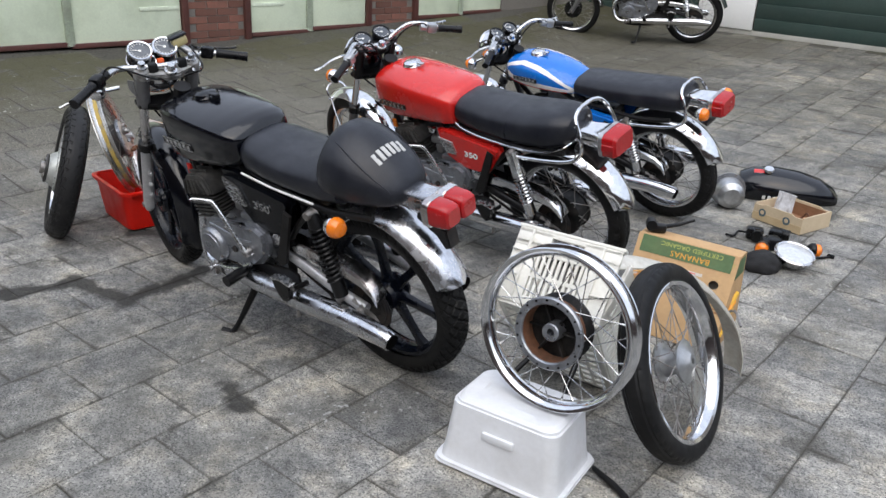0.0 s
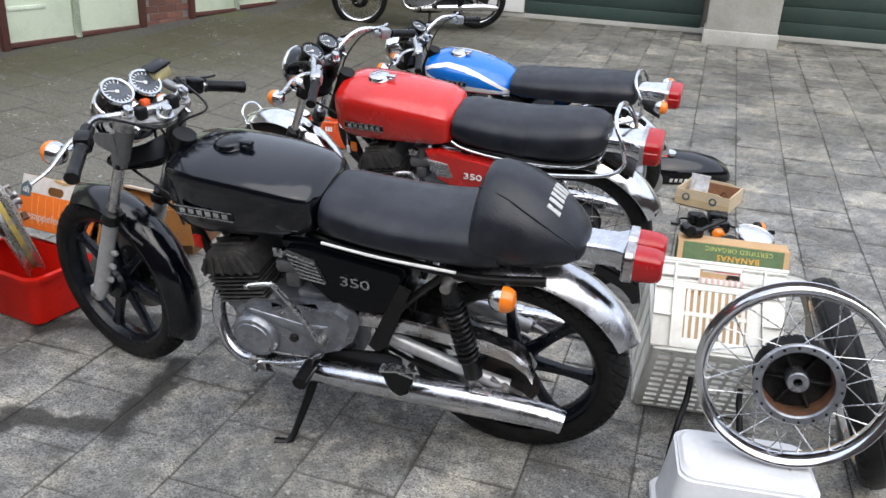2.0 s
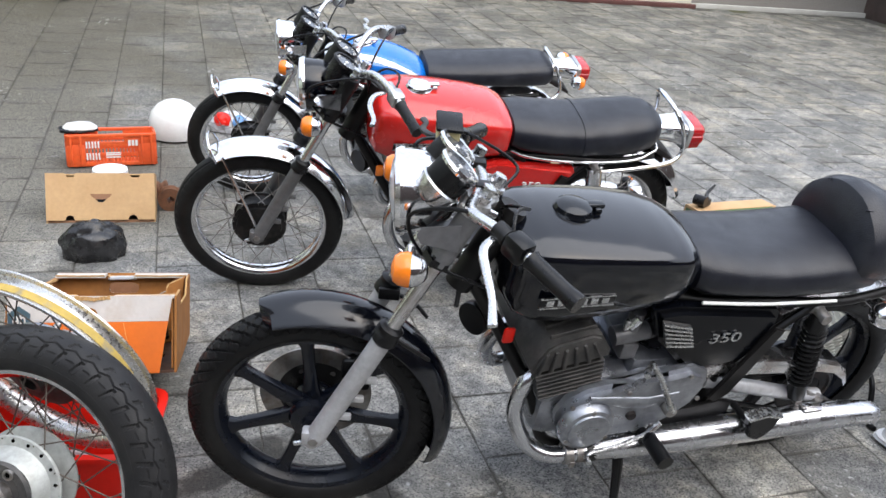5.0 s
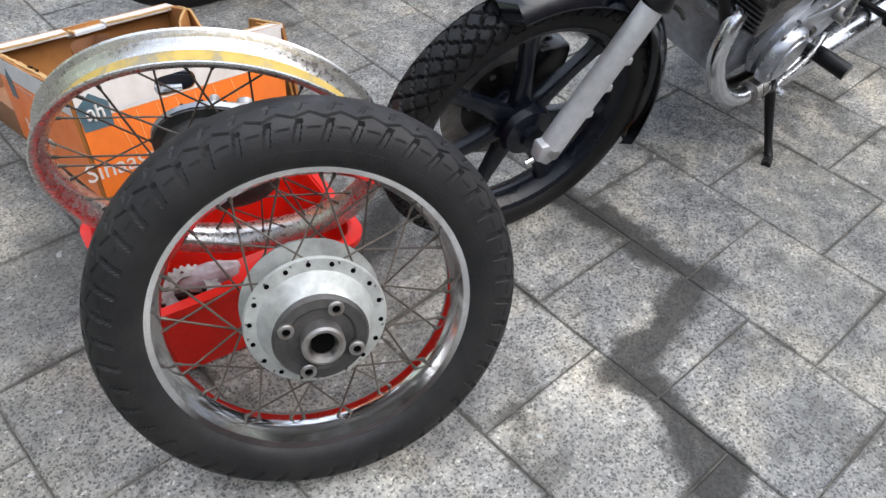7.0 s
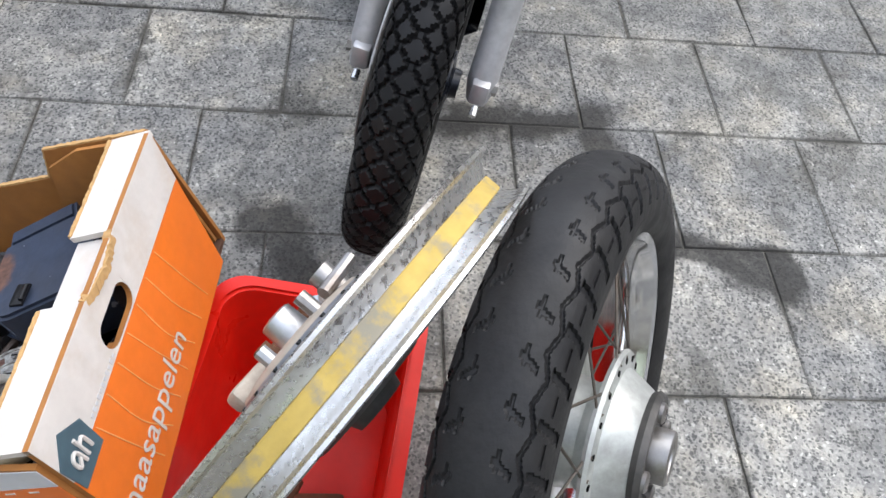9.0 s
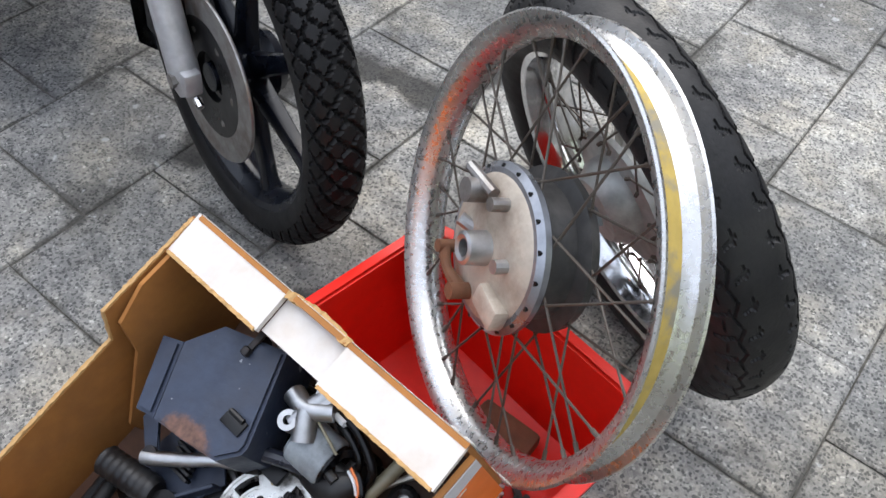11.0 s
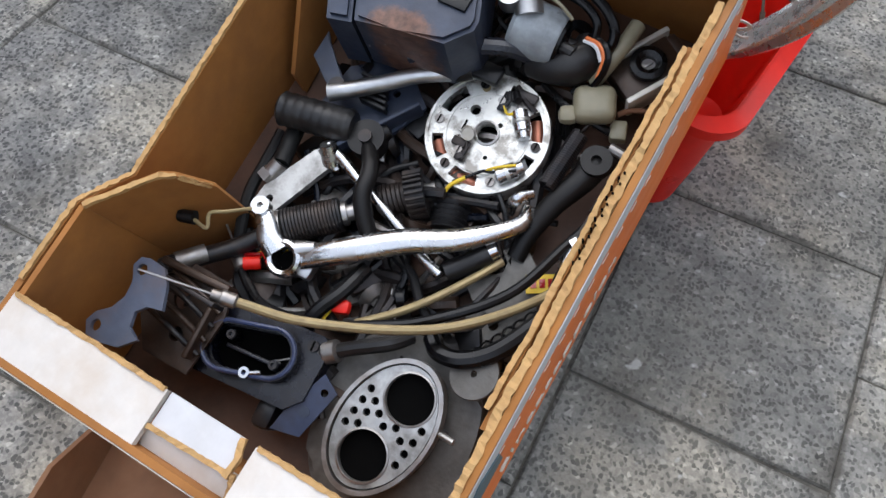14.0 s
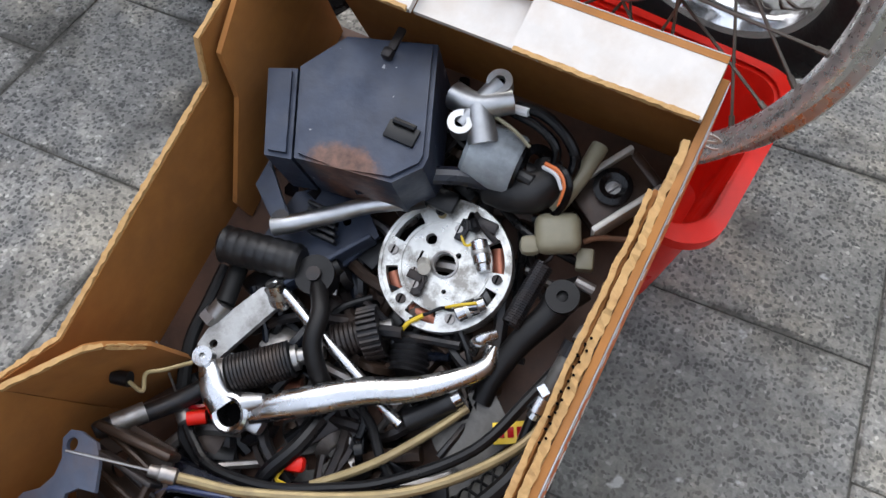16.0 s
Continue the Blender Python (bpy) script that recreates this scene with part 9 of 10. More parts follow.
low_plate = inbox("notched_plate", "dull grey steel plate under the cables", "plate", Matrix.Translation(Vector((0.376, 0.333, -0.168))) @ Matrix.Rotation(radians(-30), 4, "Z"))
part("plate", drilled([(-0.034, -0.020), (0.030, -0.024), (0.034, 0.014), (-0.028, 0.022)], [ring_of(0.012, -0.002, 0.005, n=12)], -0.002, 0.002), greasy_cast, low_plate)
shift_arm = inbox("selector_arm", "worn flat alloy selector arm", "lever", Matrix.Translation(Vector((0.351, 0.088, -0.148))) @ Matrix.Rotation(radians(157), 4, "Z"))
part("arm", drilled([(-0.046, -0.008), (-0.040, -0.014), (0.030, -0.013), (0.046, -0.006), (0.050, 0.002), (0.030, 0.012), (-0.030, 0.015), (-0.046, 0.010)], [ring_of(-0.034, 0.0, 0.004, n=12)], -0.004, 0.004), pale_cast, shift_arm)
part("stem", tube([(0.046, 0.002, -0.002), (0.064, 0.004, -0.006)], 0.005, 10, 1), aged_plastic, shift_arm)
bent_wire = inbox("bent_wire", "bent steel wire hook with a dark plug", "wire")
part("body", tube([(0.439, 0.053, -0.085), (0.440, 0.068, -0.085), (0.427, 0.061, -0.088), (0.418, 0.070, -0.095), (0.403, 0.082, -0.110)], 0.0019, 8, 6), brass, bent_wire)
part("plug", tube([(0.442, 0.037, -0.086), (0.437, 0.052, -0.086)], [0.0058, 0.0068], 12, 1), frame_black, bent_wire)
union = inbox("pipe_union", "dull steel pipe union with a hose tail", "fitting")
part("body", joined(tube([(0.362, 0.060, -0.148), (0.346, 0.065, -0.144)], 0.0095, 14, 1), tube([(0.366, 0.057, -0.150), (0.358, 0.060, -0.148)], 0.012, 6, 1)), steel, union)
part("tail", tube([(0.346, 0.065, -0.144), (0.314, 0.057, -0.150), (0.298, 0.050, -0.160)], 0.0090, 12, 3), rubber, union, "black hose tail")
disc2 = inbox("old_stator", "dark worn stator plate half buried", "ignition plate", Matrix.Translation(Vector((0.411, 0.179, -0.184))) @ Matrix.Rotation(radians(8), 4, "X"))
part("ring", drilled(ring_of(0, 0, 0.050, n=44), [ring_of(0, 0, 0.012, n=20), sector(0.024, 0.038, 20, 70), sector(0.024, 0.038, 120, 165), sector(0.024, 0.038, -80, -30)], -0.004, 0.004), greasy_cast, disc2)
part("wall", lathe([(0.048, -0.008), (0.053, -0.008), (0.053, 0.010), (0.048, 0.010)], 44, True), dark_steel, disc2, at=L90)
part("coil", tube([(0.033, -0.010, 0.006), (0.033, 0.014, 0.006)], 0.009, 12, 1), copper, disc2)
part("coil", tube([(-0.030, -0.02, 0.006), (-0.022, -0.034, 0.006)], 0.009, 12, 1), copper, disc2)
for a in (10, 100, 190, 280):
    screw_on(disc2, 0.043 * math.cos(radians(a)), 0.043 * math.sin(radians(a)), 0.004, 0.004)
bolt_ch = inbox("chrome_fitting", "small chrome cable fitting", "fitting")
part("body", joined(tube([(0.309, 0.361, -0.138), (0.296, 0.362, -0.136)], 0.0078, 14, 1), tube([(0.294, 0.358, -0.134), (0.288, 0.362, -0.134)], 0.0095, 6, 1), tube([(0.314, 0.360, -0.140), (0.309, 0.361, -0.138)], 0.0055, 10, 1)), bright_steel, bolt_ch)
grip = inbox("cable_adjuster", "dull steel cable adjuster with a dark tail", "adjuster")
part("body", tube([(0.258, 0.367, -0.130), (0.277, 0.365, -0.130), (0.303, 0.362, -0.136)], [0.0085, 0.0080, 0.0050], 12, 2), greasy_cast, grip)
part("knurl", tube([(0.245, 0.368, -0.128), (0.258, 0.367, -0.130)], 0.0105, 10, 1), dark_steel, grip)
rub2 = inbox("rubber_bellows", "ribbed black rubber bellows", "bellows")
r0, r1 = Vector((0.296, 0.232, -0.172)), Vector((0.328, 0.242, -0.168))
part("body", tube([r0 + (r1 - r0) * (k / 12) for k in range(13)], [0.0175 if k % 2 else 0.0200 for k in range(13)], 16, 1), oily_rubber, rub2)
rub3 = inbox("woven_sleeve", "dark braided rubber sleeve", "sleeve")
s0, s1 = Vector((0.421, 0.334, -0.165)), Vector((0.363, 0.367, -0.158))
part("body", tube([s0, s0 + (s1 - s0) * 0.5, s1], 0.0150, 16, 3), greasy_cast, rub3)
for sgn in (1, -1):
    for k in range(4):
        sax = (s1 - s0).normalized()
        sx_ = sax.cross(Vector((0, 0, 1))).normalized()
        sz_ = sx_.cross(sax)
        part("braid", tube([s0 + (s1 - s0) * (q / 16) + 0.0152 * (math.cos(sgn * q * 0.55 + k * 1.571) * sx_ + math.sin(sgn * q * 0.55 + k * 1.571) * sz_) for q in range(17)], 0.0014, 5, 2), black_plastic, rub3)
wires_l = inbox("wire_bundle", "tangle of red and yellow wires", "wires")
for k, mt in enumerate((lens_red, yellow_mark, yellow_mark, black_plastic)):
    part("wire", tube([(0.432 + 0.004 * k, 0.060 + 0.004 * k, -0.165), (0.442, 0.080 + 0.005 * k, -0.148 - 0.003 * k), (0.428 - 0.005 * k, 0.103, -0.155), (0.423, 0.120 + 0.004 * k, -0.165)], 0.0024, 6, 6), mt, wires_l)
red_plug = inbox("red_plug", "small red cable plug", "plug")
part("body", tube([(0.450, 0.089, -0.142), (0.441, 0.102, -0.146)], 0.0065, 12, 1), red_plastic, red_plug)

# the greasy jumble underneath, beyond counting
rg = random.Random(11)
jumble = bmesh.new()
for k in range(230):
    px, py, pz = rg.uniform(0.10, 0.545), rg.uniform(0.068, 0.318), rg.uniform(-0.188, -0.164)
    kind = rg.random()
    turn = Matrix.Translation((px, py, pz)) @ Euler((rg.uniform(-0.4, 0.4), rg.uniform(-0.4, 0.4), rg.uniform(0, 6.28))).to_matrix().to_4x4()
    if kind < 0.5:
        L = rg.uniform(0.025, 0.06)
        b = tube([(-L, 0, 0), (0, rg.uniform(-0.02, 0.02), rg.uniform(0, 0.01)), (L, 0, 0)], rg.uniform(0.003, 0.008), 7, 4)
    elif kind < 0.75:
        b = block(rg.uniform(0.015, 0.05), rg.uniform(0.012, 0.035), rg.uniform(0.005, 0.02), 0.002)
    else:
        b = lathe([(0.003, -0.003), (rg.uniform(0.008, 0.02), -0.003), (rg.uniform(0.008, 0.02), 0.004), (0.003, 0.004)], 14, True)
    b.transform(turn)
    bit = inbox("metal_fitting", "small dark oily metal piece under the other parts", "fitting")
    part("body", b, (dark_steel, black_plastic, brown_steel, wheel_black, steel, dark_steel, oily_rubber, brown_steel, dark_steel, black_plastic)[k % 10], bit)

# ---- brown carton beside it ----
low_box = thing("brown_carton", "low open brown cardboard box with metal parts inside", "carton", pose(-1.221, 1.165, 0.0, 0, 0, 8.3))
sheet("floor", [(-0.17, -0.19, 0.002), (0.17, -0.19, 0.002), (0.17, 0.16, 0.002), (-0.17, 0.16, 0.002)], 0.005, brown_board, low_box)
for s in (-1, 1):
    sheet("side_panel", [(s * 0.17, -0.19, 0.0), (s * 0.17, 0.16, 0.0), (s * 0.175, 0.16, 0.085), (s * 0.175, -0.12, 0.085), (s * 0.172, -0.19, 0.045)], 0.005, brown_board, low_box)
sheet("end_panel", [(-0.17, 0.16, 0.0), (0.17, 0.16, 0.0), (0.175, 0.165, 0.085), (-0.175, 0.165, 0.085)], 0.005, brown_board, low_box)
sheet("end_panel", [(-0.17, -0.19, 0.0), (0.17, -0.19, 0.0), (0.17, -0.195, 0.045), (-0.17, -0.195, 0.045)], 0.005, brown_board, low_box)
sheet_w = thing("plastic_sheet", "crumpled bluish white plastic sheet beside the brown box", "plastic sheet", pose(-1.490, 1.110, 0.0, 0, 0, 24))
part("folds", crumple(0.058, 0.045, 0.085, 37, 12, 0.25, 0.5), bag_film, sheet_w)
fit_a = thing("pipe_fitting", "dark metal pipe fitting in the brown box", "fitting", pose(-1.157, 1.203, 0.03, 20, 0, 32))
part("body", joined(tube([(-0.03, 0, 0), (0.03, 0, 0)], 0.018, 16, 1), tube([(0, 0, 0), (0, 0.03, 0.02)], 0.014, 14, 1)), steel, fit_a)


# ---- banana carton behind the crate ----
def disc(r, thick, n=24, sx=1.0):
    return plate([(r * sx * math.cos(2 * math.pi * k / n), r * math.sin(2 * math.pi * k / n)) for k in range(n)], thick)


def leaf_print(parent, x, z, turn):
    for a in (-50, -15, 20, 55):
        m = shift(x, -0.0035, z) @ Matrix.Rotation(radians(a + turn), 4, "Y")
        part("leaf_outline", tube([(0, 0, 0.004), (0.009, 0, 0.022), (0, 0, 0.045), (-0.009, 0, 0.022), (0, 0, 0.004)], 0.0009, 5, 4), lime_print, parent, at=m)


def banana_print(parent, x, z, y=-0.0035, tilt=0):
    for k in range(4):
        a = radians(tilt)
        pts = [(-0.05 + 0.033 * i, 0, 0.016 * math.sin(i * 1.0) - 0.012 * k) for i in range(4)]
        part("fruit_print", tube(pts, [0.003, 0.008, 0.008, 0.003], 8, 4, flat=0.25), amber_print if k % 2 else yellow_print, parent, at=shift(x + 0.006 * k, y, z) @ Matrix.Rotation(a, 4, "Y"))


W_B, D_B, H_B = 0.405, 0.40, 0.385
banana = thing("banana_carton", "brown banana carton with a green printed band, squashed and upside down", "carton", pose(1.205, 1.235, 0.0, 0, 0, 5))
lean = Matrix.Translation((0, -0.19, 0.003)) @ Matrix.Rotation(radians(-26), 4, "X")


def holed_face(w, h, holes):
    """A board whose hand holes are open: built of strips round each hole."""
    bm = bmesh.new()
    z0, z1 = min(z - r for x, z, r in holes), max(z + r for x, z, r in holes)
    joined(bm, plate([(-w / 2, 0), (w / 2, 0), (w / 2, z0), (-w / 2, z0)], 0.006), plate([(-w / 2, z1), (w / 2, z1), (w / 2, h), (-w / 2, h)], 0.006))
    edges = sorted(holes)
    left = -w / 2
    for x, z, r in edges:
        joined(bm, plate([(left, z0), (x - r * 1.15, z0), (x - r * 1.15, z1), (left, z1)], 0.006))
        n = 10
        for up in (1, -1):
            out = [(x + r * 1.15 * math.cos(math.pi * k / n), z + up * r * math.sin(math.pi * k / n)) for k in range(n + 1)]
            lid = z1 if up > 0 else z0
            if abs(lid - (z + up * r)) < 0.001:
                lid += up * 0.0005
            for a, b in zip(out, out[1:]):
                q = [a, b, (b[0], lid), (a[0], lid)]
                joined(bm, plate(q if up < 0 else q[::-1], 0.006))
        left = x + r * 1.15
    joined(bm, plate([(left, z0), (w / 2, z0), (w / 2, z1), (left, z1)], 0.006))
    return bm


front_b = part("front_panel", holed_face(W_B, H_B, [(-0.128, 0.262, 0.017), (0.02, 0.247, 0.033), (0.135, 0.255, 0.017)]), tan_board, banana)
front_b.matrix_basis = lean
part("inner_wall", plate([(-W_B / 2 + 0.01, 0.02), (W_B / 2 - 0.01, 0.02), (W_B / 2 - 0.01, H_B - 0.01), (-W_B / 2 + 0.01, H_B - 0.01)], 0.005, "y", 0.05), grey_board, front_b, "grey inner board seen through the holes")
part("back_panel", plate([(-W_B / 2, 0), (W_B / 2, 0), (W_B / 2, 0.345), (-W_B / 2, 0.345)], 0.006), tan_board, banana, at=shift(0, 0.10, 0.002) @ Matrix.Rotation(radians(6.5), 4, "X"))
for s_ in (-1, 1):
    part("end_panel", plate([(-0.186, 0.002), (0.097, 0.002), (0.058, 0.34), (-0.022, 0.342)], 0.006, "x", s_ * (W_B / 2 - 0.004)), tan_board, banana)
part("top_panel", block(W_B, 0.082, 0.006, 0.002, at=(0, 0.018, 0.345)), tan_board, banana)
band_b = part("green_band", plate([(-W_B / 2 + 0.02, H_B - 0.072), (W_B / 2 - 0.02, H_B - 0.072), (W_B / 2 - 0.02, H_B - 0.004), (-W_B / 2 + 0.02, H_B - 0.004)], 0.0012, "y", -0.0042), green_print, front_b, "dark green printed band")
flip = Matrix.Rotation(radians(90), 4, "X") @ Matrix.Rotation(radians(180), 4, "Z")
words("BANANAS", 0.032, 0.0004, amber_print, front_b, shift(0.02, -0.0052, H_B - 0.052) @ flip, "ochre lettering", 1.1)
words("CERTIFIED ORGANIC", 0.024, 0.0004, lime_print, front_b, shift(0.02, -0.0052, H_B - 0.021) @ flip, "yellow-green lettering", 1.1)
leaf_print(front_b, -0.155, H_B - 0.062, 0)
leaf_print(front_b, 0.155, H_B - 0.062, 0)
banana_print(front_b, -0.15, 0.215)
part("label_strip", plate([(-0.10, 0.272), (0.085, 0.272), (0.085, 0.284), (-0.10, 0.284)], 0.001, "y", -0.0042), white_print, front_b, "white label strip")
part("print_line", plate([(-0.06, 0.2765), (0.06, 0.2765), (0.06, 0.2795), (-0.06, 0.2795)], 0.0006, "y", -0.0052), red_plastic, front_b)
for x, z in ((-0.165, 0.270), (-0.178, 0.222)):
    part("sticker", plate([(x - 0.014, z - 0.01), (x + 0.014, z - 0.01), (x + 0.014, z + 0.01), (x - 0.014, z + 0.01)], 0.001, "y", -0.0044), white_print, front_b, "small white sticker")
for k in range(5):
    part("print_line", plate([(0.15, 0.20 - 0.012 * k), (0.185, 0.20 - 0.012 * k), (0.185, 0.206 - 0.012 * k), (0.15, 0.206 - 0.012 * k)], 0.0006, "y", -0.0037), brown_board, front_b)
for s_ in (-1, 1):
    part("green_patch", plate([(-0.055, 0.265), (0.06, 0.265), (0.054, 0.335), (-0.022, 0.337)], 0.0012, "x", s_ * (W_B / 2 + 0.0002)), green_print, banana)
for k in range(5):
    pts = [(W_B / 2 + 0.001, -0.13 + 0.022 * k + 0.03 * i, 0.05 + 0.03 * math.sin(i * 0.9) + 0.026 * k) for i in range(4)]
    part("fruit_print", tube(pts, [0.003, 0.011, 0.011, 0.003], 8, 4), amber_print if k % 2 else yellow_print, banana)

# old mudguard leaning behind the wheel
guard = thing("mudguard", "pale worn steel mudguard leaning against the crate", "mudguard", pose(1.53, 0.97, 0.0))
line = smooth_line([Vector(p) for p in ((-0.29, -0.48, 0.50), (-0.218, -0.39, 0.492), (-0.11, -0.22, 0.41), (-0.03, -0.07, 0.25), (0.0, -0.005, 0.11), (0.004, 0.01, 0.02))], 5)
wide, rings = Vector((0.86, -0.51, 0.0)), []
for k, p in enumerate(line):
    d = (line[min(k + 1, len(line) - 1)] - line[max(k - 1, 0)]).normalized()
    out = wide.cross(d).normalized()
    out = out if out.z + out.x >= 0 else -out
    top = [p + wide * (0.05 * u) + out * (0.018 * (1 - u * u)) for u in (-1, -0.7, -0.35, 0, 0.35, 0.7, 1)]
    rings.append([tuple(v) for v in top] + [tuple(v - out * 0.004) for v in top[::-1]])
blade = part("blade", loft(rings), pale_alloy, guard)
part("stay", tube([(-0.07, -0.02, 0.22), (-0.02, -0.02, 0.26), (0.03, -0.08, 0.24)], 0.005, 8, 4), steel, guard)

# ---- small fruit box with a bag of fittings ----
fb = thing("fruit_box", "shallow pale cardboard fruit box with a bag in it", "box", frame_from(Vector((1.135, 2.82, 0.004)), Vector((0.96, -0.28, 0)), Vector((0, 0, 1))))
for y_, n_ in ((-0.13, "long_side"), (0.13, "long_side")):
    side = part(n_, plate([(-0.15, 0), (0.15, 0), (0.15, 0.085), (0.10, 0.085), (0.08, 0.094), (-0.08, 0.094), (-0.10, 0.085), (-0.15, 0.085)], 0.006, "y", y_), pale_board, fb)
for x_ in (-0.147, 0.147):
    part("short_side", plate([(-0.127, 0), (0.127, 0), (0.127, 0.09), (-0.127, 0.09)], 0.006, "x", x_), pale_board, fb)
part("bottom", block(0.29, 0.256, 0.006, at=(0, 0, 0.006)), brown_board, fb, "brown inside")
part("lining", plate([(-0.142, 0.01), (0.142, 0.01), (0.142, 0.08), (-0.142, 0.08)], 0.002, "y", 0.124), brown_board, fb)
part("lower_band", plate([(-0.151, 0.0), (0.151, 0.0), (0.151, 0.042), (-0.151, 0.042)], 0.003, "y", -0.1352), pine, fb)
for x_ in (-0.09, 0.06):
    part("emblem", disc(0.022, 0.0012, 26), slate_print, fb, "round dark printed emblem", at=shift(x_, -0.138, 0.048))
    part("emblem_core", disc(0.012, 0.0012, 18), pale_board, fb, at=shift(x_, -0.1392, 0.05))
bag = thing("plastic_bag", "clear zip bag with small metal fittings standing in the box", "bag", frame_from(Vector((1.07, 2.86, 0.015)), Vector((0.96, -0.28, 0)), Vector((0, 0.2, 1))))
part("pouch", loft([[(0.055 * math.cos(2 * math.pi * k / 20) * w_, 0.026 * math.sin(2 * math.pi * k / 20) * d_ + 0.003 * math.sin(3 * k), z_) for k in range(20)] for z_, w_, d_ in ((0.0, 0.8, 0.6), (0.02, 1.0, 1.0), (0.06, 1.0, 0.7), (0.10, 0.95, 0.2), (0.13, 1.0, 0.08))]), bag_film, bag)
part("zip_strip", block(0.11, 0.004, 0.006, 0.001, at=(0, 0, 0.127)), white_plastic, bag)
hook = thing("bent_wire", "short dark bent wire lying in the fruit box", "wire", pose(1.19, 2.82, 0.014))
part("body", tube([(-0.03, 0, 0.004), (0.0, 0.01, 0.03), (0.02, 0.0, 0.06), (0.035, -0.01, 0.05), (0.02, -0.02, 0.02)], 0.005, 8, 5), rust, hook)
for k, (x_, y_, r_) in enumerate(((1.05, 2.80, 0.012), (1.10, 2.77, 0.016), (1.16, 2.76, 0.011), (1.22, 2.80, 0.014))):
    nut = thing("metal_fitting", "small dark metal fitting lying in the fruit box", "fitting", pose(x_, y_, 0.013, 0, 0, 40 * k), "fittings in the fruit box")
    part("body", joined(tube([(0, -r_, r_), (0, r_, r_)], r_, 12, 1), block(0.03, r_, r_, 0.002, at=(0.015, 0, r_))), dark_steel, nut)

# ---- spare fuel tank ----
tank2 = thing("fuel_tank", "spare black fuel tank with pale lettering bars on the paving", "fuel tank", frame_from(Vector((0.97, 3.20, 0.012)), Vector((0.92, 0.40, 0)), Vector((0.12, -0.35, 1))))
part("shell", loft([oval(x_, 0, 0.085 * h_, 0.115 * w_, 0.085 * h_, 2.5, 32, 0.8) for x_, w_, h_ in ((-0.29, 0.30, 0.45), (-0.27, 0.75, 0.82), (-0.20, 1.02, 1.02), (-0.08, 1.12, 1.08), (0.05, 1.08, 1.02), (0.17, 0.88, 0.86), (0.25, 0.62, 0.62), (0.285, 0.3, 0.35))]), black_paint, tank2)
part("cap", lathe([(0, 0.012), (0.026, 0.010), (0.030, 0.004), (0.030, -0.006), (0, -0.006)], 28), chrome, tank2, at=shift(-0.12, 0, 0.190) @ Matrix.Rotation(radians(90), 4, "X"))
part("patch", loft([oval(x_, 0.0, 0.085 * h_ + 0.001, 0.1165 * w_ * 0.5, 0.0855 * h_, 2.5, 32, 0.8) for x_, w_, h_ in ((-0.20, 1.02, 1.025), (-0.12, 1.09, 1.065))], False), red_paint, tank2, "faded red patch")
for k in range(5):
    part("badge_bar", block(0.018, 0.003, 0.024, 0.0008, at=(-0.13 + 0.03 * k, -0.1315, 0.085)), white_paint, tank2)

# silver engine cover beside the rear wheel
cover = thing("engine_cover", "dull silver round engine cover standing on the paving", "engine cover", pose(0.78, 2.80, 0.0, 0, 0, 35))
part("bowl", lathe([(0, -0.075), (0.045, -0.073), (0.075, -0.05), (0.084, 0.0), (0.088, 0.035), (0.082, 0.04), (0.076, 0.03), (0.0, 0.028)], 40), aluminium, cover, at=shift(0, 0, 0.088))
part("flange", lathe([(0.080, 0.03), (0.098, 0.032), (0.098, 0.042), (0.080, 0.044)], 40, True), cast_grey, cover, at=shift(0, 0, 0.098))
for k in range(5):
    a = 2 * math.pi * k / 5
    part("screw", tube([(0.091 * math.cos(a), 0.03, 0.098 + 0.091 * math.sin(a)), (0.091 * math.cos(a), 0.05, 0.098 + 0.091 * math.sin(a))], 0.007, 8, 1), steel, cover)


# ---- electrical parts on the paving ----
def switch_box(x, y, turn, label):
    s_ = thing("switch_unit", label, "switch", pose(x, y, 0.0, 0, 0, turn), "switches on the paving")
    part("body", block(0.085, 0.07, 0.06, 0.014, at=(0, 0, 0.033)), black_plastic, s_)
    part("cap", lathe([(0, 0.03), (0.026, 0.028), (0.030, 0.02), (0.030, -0.02), (0, -0.02)], 24), black_plastic, s_, at=shift(0.01, -0.045, 0.035))
    part("lead", tube([(-0.04, 0, 0.03), (-0.08, 0.02, 0.02), (-0.10, -0.03, 0.01), (-0.14, -0.02, 0.008)], 0.006, 8, 6), rubber, s_)
    return s_


def indicator(x, y, turn, label):
    s_ = thing("indicator_lamp", label, "indicator", pose(x, y, 0.0, 0, 0, turn), "indicators on the paving")
    part("lens", lathe([(0, -0.034), (0.018, -0.032), (0.030, -0.022), (0.033, 0.0), (0.031, 0.006), (0, 0.006)], 28), lens_amber, s_, at=shift(0, 0, 0.034))
    part("shell", lathe([(0.033, -0.002), (0.036, 0.004), (0.034, 0.02), (0.02, 0.036), (0, 0.042)], 28), black_plastic, s_, at=shift(0, 0, 0.034))
    part("stem", tube([(0, 0.03, 0.034), (0.01, 0.06, 0.03), (0.02, 0.10, 0.014)], 0.008, 10, 4), black_plastic, s_)
    return s_


switch_box(1.08, 2.42, 20, "black plastic switch unit with a lead on the paving")
switch_box(1.20, 2.35, -50, "black plastic switch unit lying beside an indicator")
switch_box(1.17, 2.48, 100, "black plastic switch unit near the fruit box")
indicator(1.19, 2.22, 15, "orange indicator lamp beside the headlight bowl")
indicator(1.39, 2.40, 120, "orange indicator lamp with its black stem")
